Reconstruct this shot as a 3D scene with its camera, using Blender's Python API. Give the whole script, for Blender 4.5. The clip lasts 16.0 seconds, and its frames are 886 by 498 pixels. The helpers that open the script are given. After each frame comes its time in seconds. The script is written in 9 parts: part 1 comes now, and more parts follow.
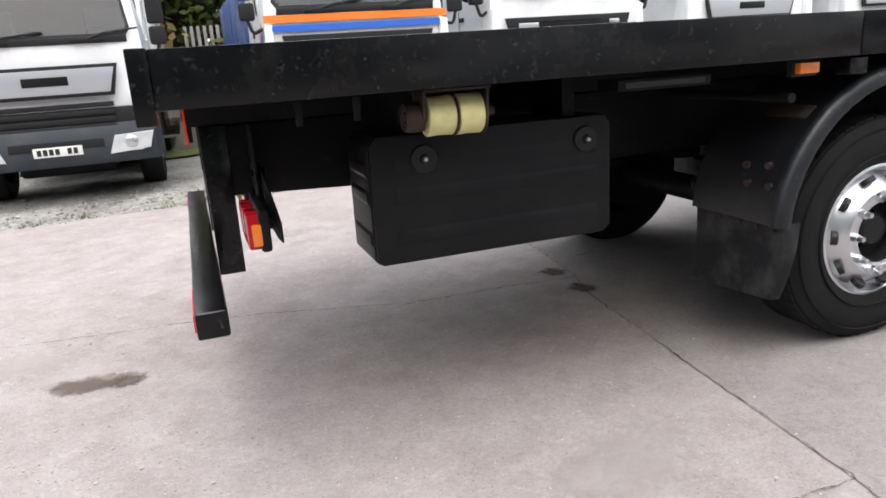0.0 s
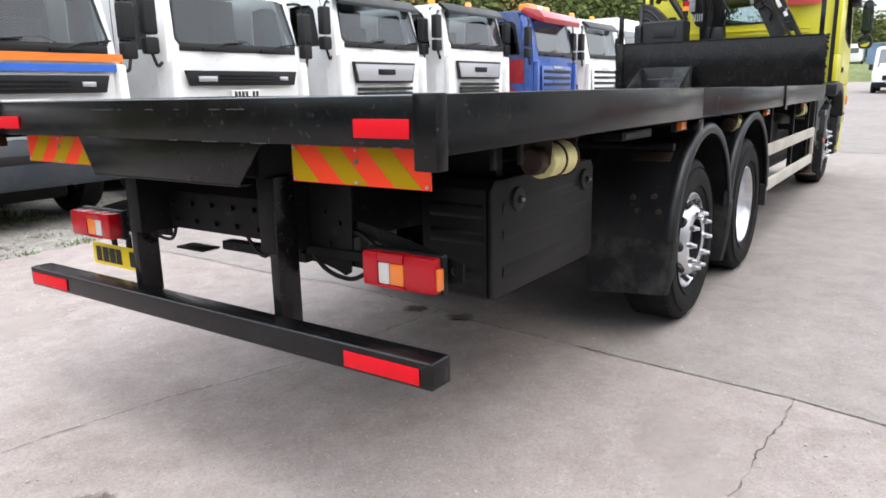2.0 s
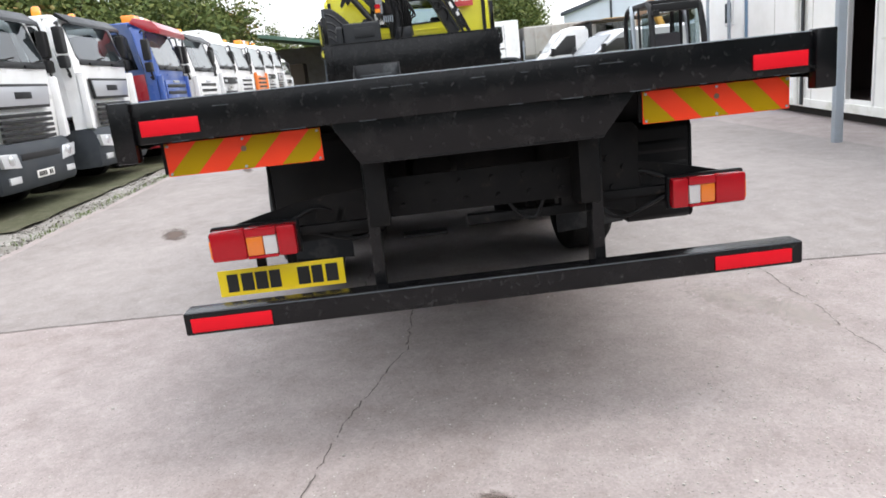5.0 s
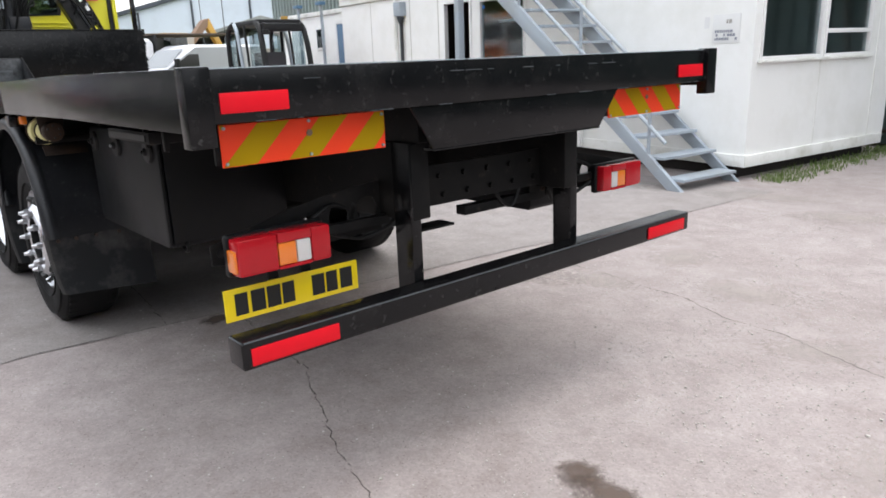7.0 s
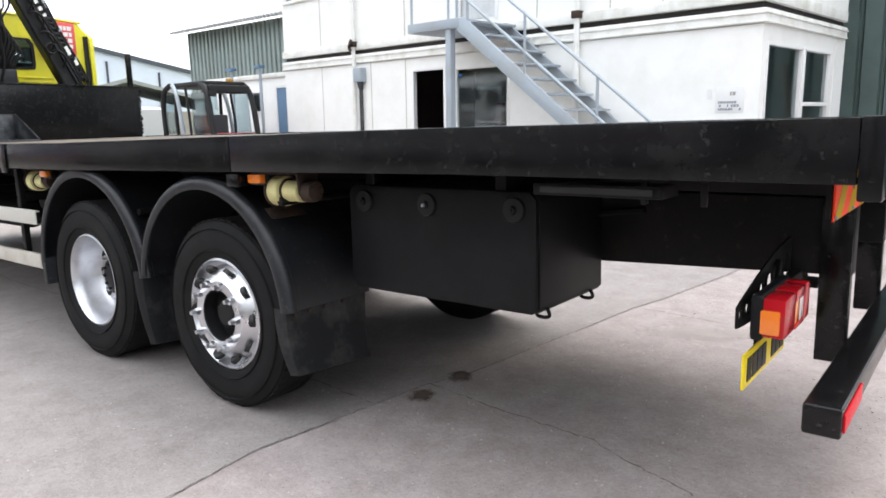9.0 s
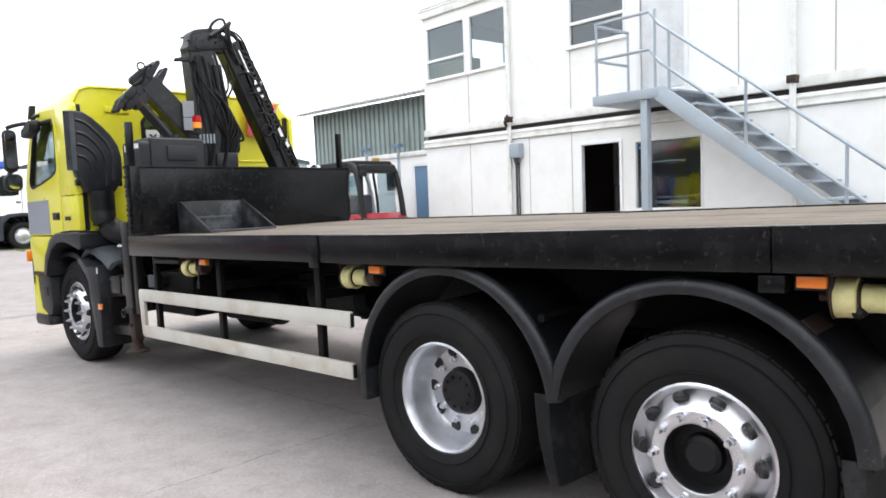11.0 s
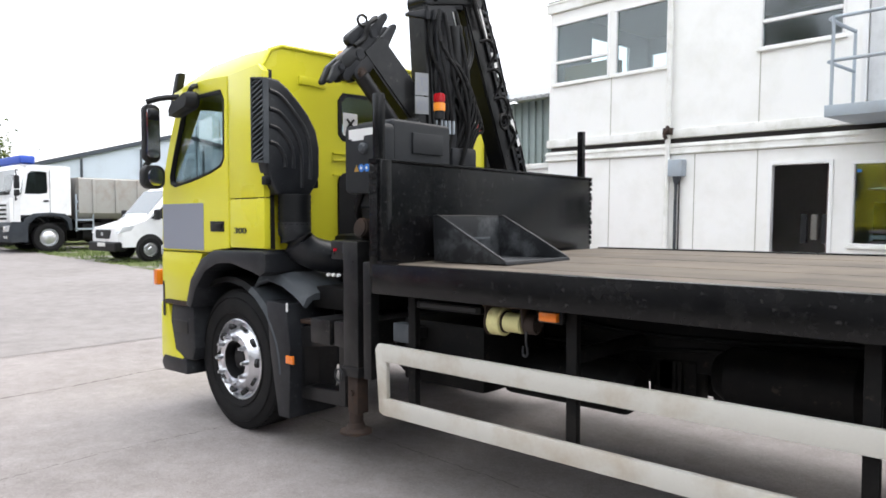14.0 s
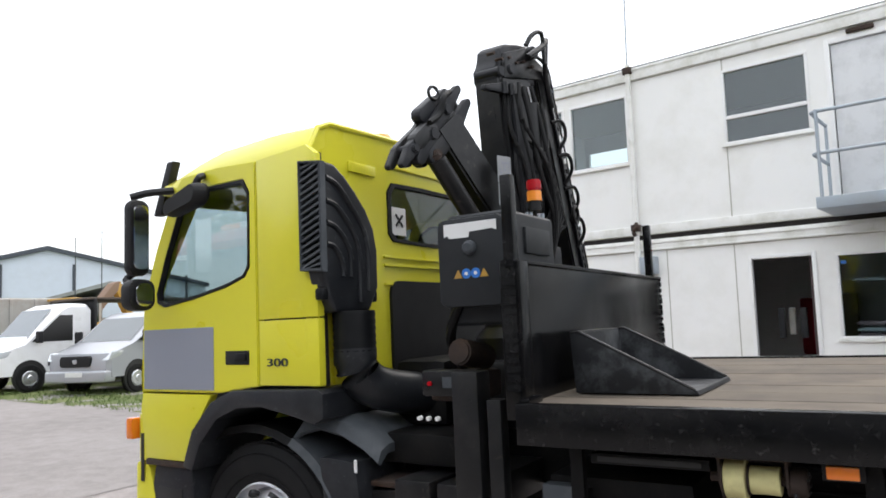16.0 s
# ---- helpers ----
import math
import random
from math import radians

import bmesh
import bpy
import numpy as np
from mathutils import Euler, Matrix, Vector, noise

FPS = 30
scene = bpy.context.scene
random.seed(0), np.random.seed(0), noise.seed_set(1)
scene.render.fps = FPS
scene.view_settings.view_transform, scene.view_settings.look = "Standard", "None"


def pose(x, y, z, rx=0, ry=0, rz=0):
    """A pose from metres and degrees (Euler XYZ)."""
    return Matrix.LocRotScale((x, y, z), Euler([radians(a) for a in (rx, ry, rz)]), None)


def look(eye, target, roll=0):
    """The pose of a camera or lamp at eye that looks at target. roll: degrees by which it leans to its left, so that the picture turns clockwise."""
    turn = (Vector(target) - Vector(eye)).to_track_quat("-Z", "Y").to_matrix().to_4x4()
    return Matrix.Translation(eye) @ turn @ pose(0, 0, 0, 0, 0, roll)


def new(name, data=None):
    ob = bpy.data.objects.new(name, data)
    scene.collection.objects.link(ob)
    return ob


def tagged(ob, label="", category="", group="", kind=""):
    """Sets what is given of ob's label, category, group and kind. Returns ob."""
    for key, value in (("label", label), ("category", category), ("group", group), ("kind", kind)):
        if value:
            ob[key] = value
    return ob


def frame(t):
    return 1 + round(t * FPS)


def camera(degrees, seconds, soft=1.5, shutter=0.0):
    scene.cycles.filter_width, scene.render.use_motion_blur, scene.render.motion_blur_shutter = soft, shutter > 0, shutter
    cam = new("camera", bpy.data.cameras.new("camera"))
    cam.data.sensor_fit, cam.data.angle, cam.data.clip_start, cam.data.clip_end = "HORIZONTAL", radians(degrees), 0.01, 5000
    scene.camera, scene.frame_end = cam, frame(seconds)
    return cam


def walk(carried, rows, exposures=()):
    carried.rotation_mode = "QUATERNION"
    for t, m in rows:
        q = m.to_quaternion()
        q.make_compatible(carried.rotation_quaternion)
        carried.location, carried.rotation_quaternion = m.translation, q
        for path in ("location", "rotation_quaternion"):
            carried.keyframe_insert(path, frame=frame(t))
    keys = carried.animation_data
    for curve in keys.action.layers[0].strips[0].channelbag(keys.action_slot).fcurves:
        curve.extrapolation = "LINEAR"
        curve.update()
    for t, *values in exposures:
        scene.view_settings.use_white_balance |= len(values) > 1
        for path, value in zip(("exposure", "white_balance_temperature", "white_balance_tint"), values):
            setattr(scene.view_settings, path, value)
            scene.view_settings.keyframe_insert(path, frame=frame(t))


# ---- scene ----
cam = camera(64.4, 16.0, soft=1.7)
PATH = [
    (0, (0.114, -3.379, 1.378), (0.738, -1.556, 0.841), -3.8),
    (0.5, (-0.325, -3.319, 1.385), (0.489, -1.588, 0.803), -6.1),
    (1, (-0.77, -3.131, 1.418), (0.38, -1.591, 0.867), -4.1),
    (1.5, (-1.17, -2.743, 1.459), (0.221, -1.388, 0.98), -2.4),
    (2, (-1.542, -2.352, 1.446), (0.06, -1.239, 1.006), -1.2),
    (2.5, (-1.8, -1.865, 1.412), (-0.058, -0.986, 0.972), -1.2),
    (3, (-2.131, -1.439, 1.391), (-0.301, -0.752, 0.969), -1.3),
    (3.2, (-2.239, -1.298, 1.445), (-0.388, -0.696, 0.983), -1.3),
    (5.3, (-2.523, 0.578, 1.401), (-0.589, 0.367, 0.937), -5.4),
    (5.5, (-2.509, 0.769, 1.363), (-0.59, 0.452, 0.898), -4.6),
    (6, (-2.332, 1.196, 1.361), (-0.534, 0.523, 0.801), -5.9),
    (6.5, (-2.091, 1.573, 1.389), (-0.423, 0.633, 0.81), -3.6),
    (7, (-1.82, 1.949, 1.426), (-0.332, 0.714, 0.914), -2.4),
    (7.5, (-1.435, 2.273, 1.413), (-0.119, 0.832, 0.974), -2.3),
    (8, (-1.088, 2.672, 1.402), (0.14, 1.138, 1.028), 0.2),
    (8.5, (-0.723, 2.973, 1.415), (0.482, 1.419, 1.053), -1.5),
    (9, (-0.237, 3.26, 1.442), (0.986, 1.716, 1.098), -1.5),
    (9.5, (0.143, 3.528, 1.501), (1.352, 1.96, 1.216), -4.9),
    (10, (0.695, 3.655, 1.53), (1.972, 2.132, 1.304), -7.5),
    (10.2, (0.912, 3.701, 1.548), (2.213, 2.194, 1.357), -5.3),
    (12.3, (3.172, 3.946, 1.558), (4.551, 2.502, 1.452), -2.2),
    (12.5, (3.387, 3.925, 1.559), (4.765, 2.479, 1.463), -2.8),
    (13, (3.898, 3.922, 1.588), (5.288, 2.487, 1.492), -1.5),
    (13.5, (4.351, 3.937, 1.605), (5.704, 2.467, 1.522), 1.0),
    (14, (4.828, 3.925, 1.645), (6.172, 2.446, 1.563), -0.1),
    (14.5, (5.214, 3.944, 1.721), (6.471, 2.389, 1.784), -1.4),
    (15, (5.59, 3.905, 1.733), (6.724, 2.268, 1.913), -0.9),
    (15.5, (5.999, 3.854, 1.719), (7.08, 2.194, 1.988), -0.6),
    (16, (6.426, 3.878, 1.745), (7.499, 2.203, 1.951), -2.6),
]
walk(cam, [(t, look(eye, target, roll)) for t, eye, target, roll in PATH], [(0.0, 0.81), (1.5, 0.81), (2.0, 0.84), (3.0, 0.785), (5.5, 0.68), (6.0, 0.64), (7.0, 0.65), (8.0, 0.67), (9.0, 0.91), (10.0, 0.95), (13.0, 0.77), (14.5, 0.745), (15.0, 0.67), (15.5, 0.53), (16.0, 0.43)])

# ---- world and light: a bright overcast day ----
world = bpy.data.worlds.new("overcast_sky")
scene.world = world
world.use_nodes = True
wn, wl = world.node_tree.nodes, world.node_tree.links
wn.clear()
sky = wn.new("ShaderNodeTexSky")
sky.sky_type = "NISHITA"
sky.sun_disc = False
sky.sun_elevation, sky.sun_rotation = radians(48), radians(200)
sky.air_density, sky.dust_density = 1.0, 4.0
cloud = wn.new("ShaderNodeTexNoise")
cloud.inputs["Scale"].default_value, cloud.inputs["Detail"].default_value = 1.6, 5
cramp = wn.new("ShaderNodeValToRGB")
cramp.color_ramp.elements[0].position, cramp.color_ramp.elements[0].color = 0.3, (0.84, 0.875, 0.93, 1)
cramp.color_ramp.elements[1].position, cramp.color_ramp.elements[1].color = 0.62, (0.98, 0.99, 1.015, 1)
wmap = wn.new("ShaderNodeTexCoord")
scl = wn.new("ShaderNodeMapping")
scl.inputs["Scale"].default_value = (1, 1, 2.2)
skyb, cloudb, wmix, wout = wn.new("ShaderNodeBackground"), wn.new("ShaderNodeBackground"), wn.new("ShaderNodeAddShader"), wn.new("ShaderNodeOutputWorld")
skyb.inputs["Strength"].default_value = 0.05
wl.new(wmap.outputs["Generated"], scl.inputs["Vector"])
wl.new(scl.outputs["Vector"], cloud.inputs["Vector"])
wl.new(cloud.outputs["Fac"], cramp.inputs["Fac"])
wl.new(sky.outputs["Color"], skyb.inputs["Color"])
wl.new(cramp.outputs["Color"], cloudb.inputs["Color"])
high, lift = wn.new("ShaderNodeSeparateXYZ"), wn.new("ShaderNodeMapRange")
lift.inputs["From Min"].default_value, lift.inputs["From Max"].default_value = 0.0, 1.0
lift.inputs["To Min"].default_value, lift.inputs["To Max"].default_value = 0.92, 1.6
wl.new(wmap.outputs["Generated"], high.inputs[0])
wl.new(high.outputs["Z"], lift.inputs["Value"])
wl.new(lift.outputs["Result"], cloudb.inputs["Strength"])
wl.new(skyb.outputs[0], wmix.inputs[0])
wl.new(cloudb.outputs[0], wmix.inputs[1])
wl.new(wmix.outputs[0], wout.inputs["Surface"])
sun = new("sun", bpy.data.lights.new("sun", "SUN"))
sun.data.energy, sun.data.angle, sun.data.color = 0.7, radians(25), (1.0, 0.985, 0.96)
sun.matrix_world = look((0, 0, 20), (3.0, 5.0, 0))


# ---- materials ----
def mat(name, color, rough=0.5, metal=0.0, var=0.12, scale=6.0, grain=120.0, bump=0.05, dirt=None, dirt_amount=0.0, dirt_scale=2.0, coat=0.0, per_piece=0.0, spec=0.5, flecks=None):
    """A painted, plastic, metal or mineral surface: base colour, broad stains, fine grain, dirt and relief."""
    m = bpy.data.materials.new(name)
    m.use_nodes = True
    n, l = m.node_tree.nodes, m.node_tree.links
    b = n["Principled BSDF"]
    tc = n.new("ShaderNodeTexCoord")
    big, fine = n.new("ShaderNodeTexNoise"), n.new("ShaderNodeTexNoise")
    big.inputs["Scale"].default_value, big.inputs["Detail"].default_value = scale, 6
    fine.inputs["Scale"].default_value, fine.inputs["Detail"].default_value = grain, 3
    for t in (big, fine):
        l.new(tc.outputs["Object"], t.inputs["Vector"])
    mix = n.new("ShaderNodeMix")
    mix.data_type, mix.blend_type = "RGBA", "MIX"
    lo = tuple(c * (1 - var) for c in color)
    hi = tuple(min(1, c * (1 + var)) for c in color)
    mix.inputs["A"].default_value, mix.inputs["B"].default_value = (*lo, 1), (*hi, 1)
    s = n.new("ShaderNodeMath")
    s.operation = "MULTIPLY_ADD"
    l.new(fine.outputs["Fac"], s.inputs[0])
    s.inputs[1].default_value = 0.45
    sc = n.new("ShaderNodeMath")
    sc.operation = "MULTIPLY"
    sc.inputs[1].default_value = 0.6
    l.new(big.outputs["Fac"], sc.inputs[0])
    l.new(sc.outputs[0], s.inputs[2])
    l.new(s.outputs[0], mix.inputs["Factor"])
    out = mix.outputs["Result"]
    if dirt and dirt_amount > 0:
        dn, dr, dm = n.new("ShaderNodeTexNoise"), n.new("ShaderNodeValToRGB"), n.new("ShaderNodeMix")
        dn.inputs["Scale"].default_value, dn.inputs["Detail"].default_value, dn.inputs["Roughness"].default_value = dirt_scale, 8, 0.65
        l.new(tc.outputs["Object"], dn.inputs["Vector"])
        dr.color_ramp.elements[0].position, dr.color_ramp.elements[1].position = 0.46, 0.72
        dr.color_ramp.elements[1].color = (dirt_amount,) * 3 + (1,)
        l.new(dn.outputs["Fac"], dr.inputs["Fac"])
        dm.data_type = "RGBA"
        dm.inputs["B"].default_value = (*dirt, 1)
        l.new(dr.outputs["Color"], dm.inputs["Factor"])
        l.new(out, dm.inputs["A"])
        out = dm.outputs["Result"]
    if flecks:
        col, amount, fs = flecks
        fn, fr, fm = n.new("ShaderNodeTexNoise"), n.new("ShaderNodeValToRGB"), n.new("ShaderNodeMix")
        fn.inputs["Scale"].default_value, fn.inputs["Detail"].default_value, fn.inputs["Roughness"].default_value = fs, 4, 0.7
        l.new(tc.outputs["Object"], fn.inputs["Vector"])
        fr.color_ramp.elements[0].position, fr.color_ramp.elements[1].position = 0.61, 0.72
        fr.color_ramp.elements[1].color = (amount,) * 3 + (1,)
        l.new(fn.outputs["Fac"], fr.inputs["Fac"])
        fm.data_type = "RGBA"
        fm.inputs["B"].default_value = (*col, 1)
        l.new(fr.outputs["Color"], fm.inputs["Factor"])
        l.new(out, fm.inputs["A"])
        out = fm.outputs["Result"]
    if per_piece:
        oi, hv, pm = n.new("ShaderNodeObjectInfo"), n.new("ShaderNodeHueSaturation"), n.new("ShaderNodeMapRange")
        pm.inputs["To Min"].default_value, pm.inputs["To Max"].default_value = 1 - per_piece, 1 + per_piece
        l.new(oi.outputs["Random"], pm.inputs["Value"])
        l.new(pm.outputs["Result"], hv.inputs["Value"])
        l.new(out, hv.inputs["Color"])
        out = hv.outputs["Color"]
    l.new(out, b.inputs["Base Color"])
    rr = n.new("ShaderNodeMapRange")
    rr.inputs["To Min"].default_value, rr.inputs["To Max"].default_value = max(0.02, rough - 0.12), min(1, rough + 0.14)
    l.new(big.outputs["Fac"], rr.inputs["Value"])
    l.new(rr.outputs["Result"], b.inputs["Roughness"])
    b.inputs["Metallic"].default_value = metal
    b.inputs["Coat Weight"].default_value = coat
    b.inputs["Coat Roughness"].default_value = 0.12
    b.inputs["Specular IOR Level"].default_value = spec
    if bump:
        bp = n.new("ShaderNodeBump")
        bp.inputs["Strength"].default_value, bp.inputs["Distance"].default_value = bump, 0.01
        l.new(s.outputs[0], bp.inputs["Height"])
        l.new(bp.outputs["Normal"], b.inputs["Normal"])
    return m


def glass_mat(name, tint=(0.75, 0.85, 0.85), rough=0.02, f0=0.06):
    m = bpy.data.materials.new(name)
    m.use_nodes = True
    n, l = m.node_tree.nodes, m.node_tree.links
    n.remove(n["Principled BSDF"])
    tr, gl, mx, lw = n.new("ShaderNodeBsdfTransparent"), n.new("ShaderNodeBsdfGlossy"), n.new("ShaderNodeMixShader"), n.new("ShaderNodeLayerWeight")
    tr.inputs["Color"].default_value = (*tint, 1)
    gl.inputs["Roughness"].default_value = rough
    lw.inputs["Blend"].default_value = 0.5
    pw, ad = n.new("ShaderNodeMath"), n.new("ShaderNodeMath")
    pw.operation, ad.operation = "POWER", "MULTIPLY_ADD"
    pw.inputs[1].default_value, ad.inputs[1].default_value, ad.inputs[2].default_value = 4.0, 1 - f0, f0
    l.new(lw.outputs["Facing"], pw.inputs[0])
    l.new(pw.outputs[0], ad.inputs[0])
    l.new(ad.outputs[0], mx.inputs[0])
    l.new(tr.outputs[0], mx.inputs[1])
    l.new(gl.outputs[0], mx.inputs[2])
    l.new(mx.outputs[0], n["Material Output"].inputs["Surface"])
    return m


M = {
    "black_paint": mat("black_paint", (0.0042, 0.0043, 0.005), 0.2, var=0.3, scale=5, grain=60, bump=0.035, dirt=(0.04, 0.038, 0.036), dirt_amount=0.2, dirt_scale=9, spec=0.27, flecks=((0.17, 0.165, 0.16), 0.22, 38)),
    "chassis": mat("chassis_black", (0.0065, 0.0065, 0.0068), 0.5, var=0.3, scale=8, grain=90, bump=0.1, dirt=(0.03, 0.026, 0.022), dirt_amount=0.3, dirt_scale=5, spec=0.14, flecks=((0.10, 0.08, 0.06), 0.3, 18)),
    "rubber": mat("tyre_rubber", (0.0105, 0.0105, 0.011), 0.7, var=0.25, scale=9, grain=150, bump=0.12, dirt=(0.036, 0.034, 0.032), dirt_amount=0.25, dirt_scale=4, spec=0.18),
    "plastic": mat("grey_black_plastic", (0.006, 0.0065, 0.0075), 0.42, var=0.2, scale=5, grain=220, bump=0.06, dirt=(0.03, 0.03, 0.03), dirt_amount=0.22, dirt_scale=5, spec=0.2),
    "guard": mat("mudguard_plastic", (0.010, 0.0112, 0.0138), 0.4, var=0.25, scale=4, grain=180, bump=0.06, dirt=(0.06, 0.062, 0.066), dirt_amount=0.32, dirt_scale=4, spec=0.4, flecks=((0.22, 0.22, 0.22), 0.2, 30)),
    "flap": mat("scuffed_rubber_flap", (0.010, 0.011, 0.0128), 0.5, var=0.3, scale=6, grain=150, bump=0.06, dirt=(0.12, 0.118, 0.112), dirt_amount=0.4, dirt_scale=6, spec=0.22),
    "fender": mat("sun_greyed_plastic", (0.055, 0.062, 0.07), 0.6, var=0.3, scale=6, grain=120, bump=0.06, dirt=(0.12, 0.125, 0.13), dirt_amount=0.5, dirt_scale=6, spec=0.3),
    "yellow": mat("yellow_cab_paint", (0.70, 0.655, 0.035), 0.30, var=0.03, scale=1.5, grain=300, bump=0.0, coat=0.35, dirt=(0.42, 0.36, 0.06), dirt_amount=0.05, dirt_scale=1.8),
    "chrome": mat("polished_steel", (0.74, 0.75, 0.78), 0.30, 1.0, var=0.06, scale=10, grain=90, bump=0.03),
    "rim": mat("silver_wheel", (0.66, 0.67, 0.70), 0.34, 0.85, var=0.1, scale=8, grain=120, bump=0.04, dirt=(0.18, 0.17, 0.16), dirt_amount=0.35, dirt_scale=9),
    "alu": mat("painted_aluminium", (0.60, 0.585, 0.53), 0.45, 0.1, var=0.08, scale=3, grain=80, bump=0.03, dirt=(0.30, 0.19, 0.07), dirt_amount=0.5, dirt_scale=2.6),
    "red": mat("red_reflector", (0.66, 0.008, 0.018), 0.35, var=0.1, scale=30, grain=500, bump=0.1, coat=0.0, spec=0.15),
    "lamp_red": mat("red_lens", (0.42, 0.006, 0.013), 0.16, var=0.15, scale=20, grain=250, bump=0.12, coat=0.2, spec=0.3),
    "lamp_amber": mat("amber_lens", (0.80, 0.20, 0.015), 0.18, var=0.1, scale=20, grain=250, bump=0.12, coat=0.8),
    "lamp_white": mat("clear_lens", (0.62, 0.60, 0.58), 0.15, var=0.1, scale=20, grain=250, bump=0.12, coat=0.8),
    "plate_yellow": mat("plate_yellow", (0.82, 0.62, 0.01), 0.35, var=0.04, scale=8, grain=200, bump=0.01),
    "plate_white": mat("plate_white", (0.72, 0.72, 0.70), 0.35, var=0.04, scale=8, grain=200, bump=0.01),
    "ink": mat("black_ink", (0.012, 0.012, 0.012), 0.5, var=0.1, bump=0.0),
    "chev_yellow": mat("marker_yellow", (0.42, 0.265, 0.003), 0.4, var=0.08, scale=10, grain=300, bump=0.03, spec=0.1),
    "chev_red": mat("marker_fluorescent_red", (0.92, 0.055, 0.012), 0.4, var=0.06, scale=10, grain=300, bump=0.03, spec=0.3),
    "deck": mat("worn_deck_wood", (0.122, 0.099, 0.074), 0.8, var=0.4, scale=3, grain=40, bump=0.2, dirt=(0.045, 0.036, 0.029), dirt_amount=0.8, dirt_scale=2.5, per_piece=0.22),
    "strap": mat("strap_webbing", (0.66, 0.61, 0.29), 0.75, var=0.25, scale=20, grain=300, bump=0.3, dirt=(0.22, 0.19, 0.09), dirt_amount=0.4, dirt_scale=9),
    "rust": mat("rusty_steel", (0.035, 0.023, 0.018), 0.75, 0.2, var=0.4, scale=14, grain=90, bump=0.25, dirt=(0.09, 0.045, 0.022), dirt_amount=0.6, dirt_scale=10),
    "hose": mat("hydraulic_hose", (0.006, 0.006, 0.0065), 0.5, var=0.2, scale=12, grain=200, bump=0.06, spec=0.25),
    "crane": mat("crane_black_paint", (0.0075, 0.0077, 0.0085), 0.32, var=0.35, scale=6, grain=80, bump=0.12, dirt=(0.045, 0.042, 0.04), dirt_amount=0.35, dirt_scale=8, spec=0.4, flecks=((0.16, 0.13, 0.11), 0.22, 22)),
    "crane_grey": mat("crane_worn_grey", (0.018, 0.019, 0.022), 0.38, 0.2, var=0.35, scale=7, grain=90, bump=0.1, dirt=(0.07, 0.065, 0.06), dirt_amount=0.4, dirt_scale=8, spec=0.3),
    "sticker": mat("white_sticker", (0.75, 0.75, 0.74), 0.4, var=0.06, scale=12, grain=100, bump=0.01),
    "scuffed_steel": mat("scuffed_black_steel", (0.013, 0.014, 0.016), 0.45, var=0.4, scale=7, grain=60, bump=0.12, dirt=(0.16, 0.17, 0.18), dirt_amount=0.6, dirt_scale=6, spec=0.35),
    "van_screen": mat("van_windscreen", (0.10, 0.115, 0.125), 0.12, var=0.2, scale=1.5, bump=0.0, coat=0.6),
    "pink_card": mat("pale_pink_card", (0.55, 0.36, 0.36), 0.7, var=0.1, scale=6, bump=0.01),
    "grit": mat("pale_grit", (0.46, 0.43, 0.40), 0.9, var=0.5, scale=30, grain=200, bump=0.1),
    "dull_yellow": mat("faded_yellow_board", (0.11, 0.09, 0.02), 0.7, var=0.2, scale=3, bump=0.02),
    "coat_red": mat("dark_red_cloth", (0.16, 0.008, 0.016), 0.9, var=0.3, scale=5, bump=0.2, spec=0.1),
    "far_blue_sheet": mat("far_blue_cladding", (0.15, 0.24, 0.36), 0.6, var=0.1, scale=0.5, grain=20, bump=0.02),
    "chart": mat("faded_chart_sticker", (0.27, 0.28, 0.29), 0.45, var=0.1, scale=14, grain=100, bump=0.01),
    "grey_panel": mat("grey_vinyl_panel", (0.25, 0.265, 0.31), 0.5, var=0.05, scale=4, grain=250, bump=0.01),
    "white_paint": mat("white_vehicle_paint", (0.80, 0.81, 0.82), 0.3, var=0.05, scale=2, grain=250, bump=0.012, coat=0.5, dirt=(0.5, 0.48, 0.44), dirt_amount=0.25, dirt_scale=2.2),
    "silver_paint": mat("silver_vehicle_paint", (0.40, 0.41, 0.44), 0.34, 0.3, var=0.05, scale=2, grain=300, bump=0.01, coat=0.5),
    "blue_paint": mat("blue_vehicle_paint", (0.035, 0.09, 0.34), 0.3, var=0.08, scale=2, grain=250, bump=0.012, coat=0.5),
    "navy_paint": mat("tipper_blue_paint", (0.045, 0.085, 0.22), 0.45, var=0.15, scale=2, grain=200, bump=0.03, dirt=(0.2, 0.2, 0.22), dirt_amount=0.4),
    "red_paint": mat("red_vehicle_paint", (0.33, 0.014, 0.024), 0.3, var=0.08, scale=2, grain=250, bump=0.012, coat=0.5),
    "orange_paint": mat("orange_vehicle_paint", (0.78, 0.19, 0.02), 0.35, var=0.08, scale=2, grain=250, bump=0.012, coat=0.4),
    "stripe_blue": mat("blue_stripe", (0.03, 0.12, 0.52), 0.35, var=0.05, bump=0.01),
    "bumper": mat("bumper_grey_plastic", (0.03, 0.036, 0.044), 0.55, var=0.15, scale=4, grain=200, bump=0.04, dirt=(0.11, 0.11, 0.105), dirt_amount=0.3, spec=0.25),
    "grille": mat("grille_black", (0.011, 0.011, 0.012), 0.5, var=0.2, scale=8, grain=120, bump=0.06, spec=0.3),
    "interior": mat("cab_interior_dark", (0.06, 0.062, 0.068), 0.8, var=0.2, scale=5, grain=60, bump=0.05),
    "mirror": mat("mirror_silver", (0.85, 0.86, 0.88), 0.03, 1.0, var=0.01, bump=0.0),
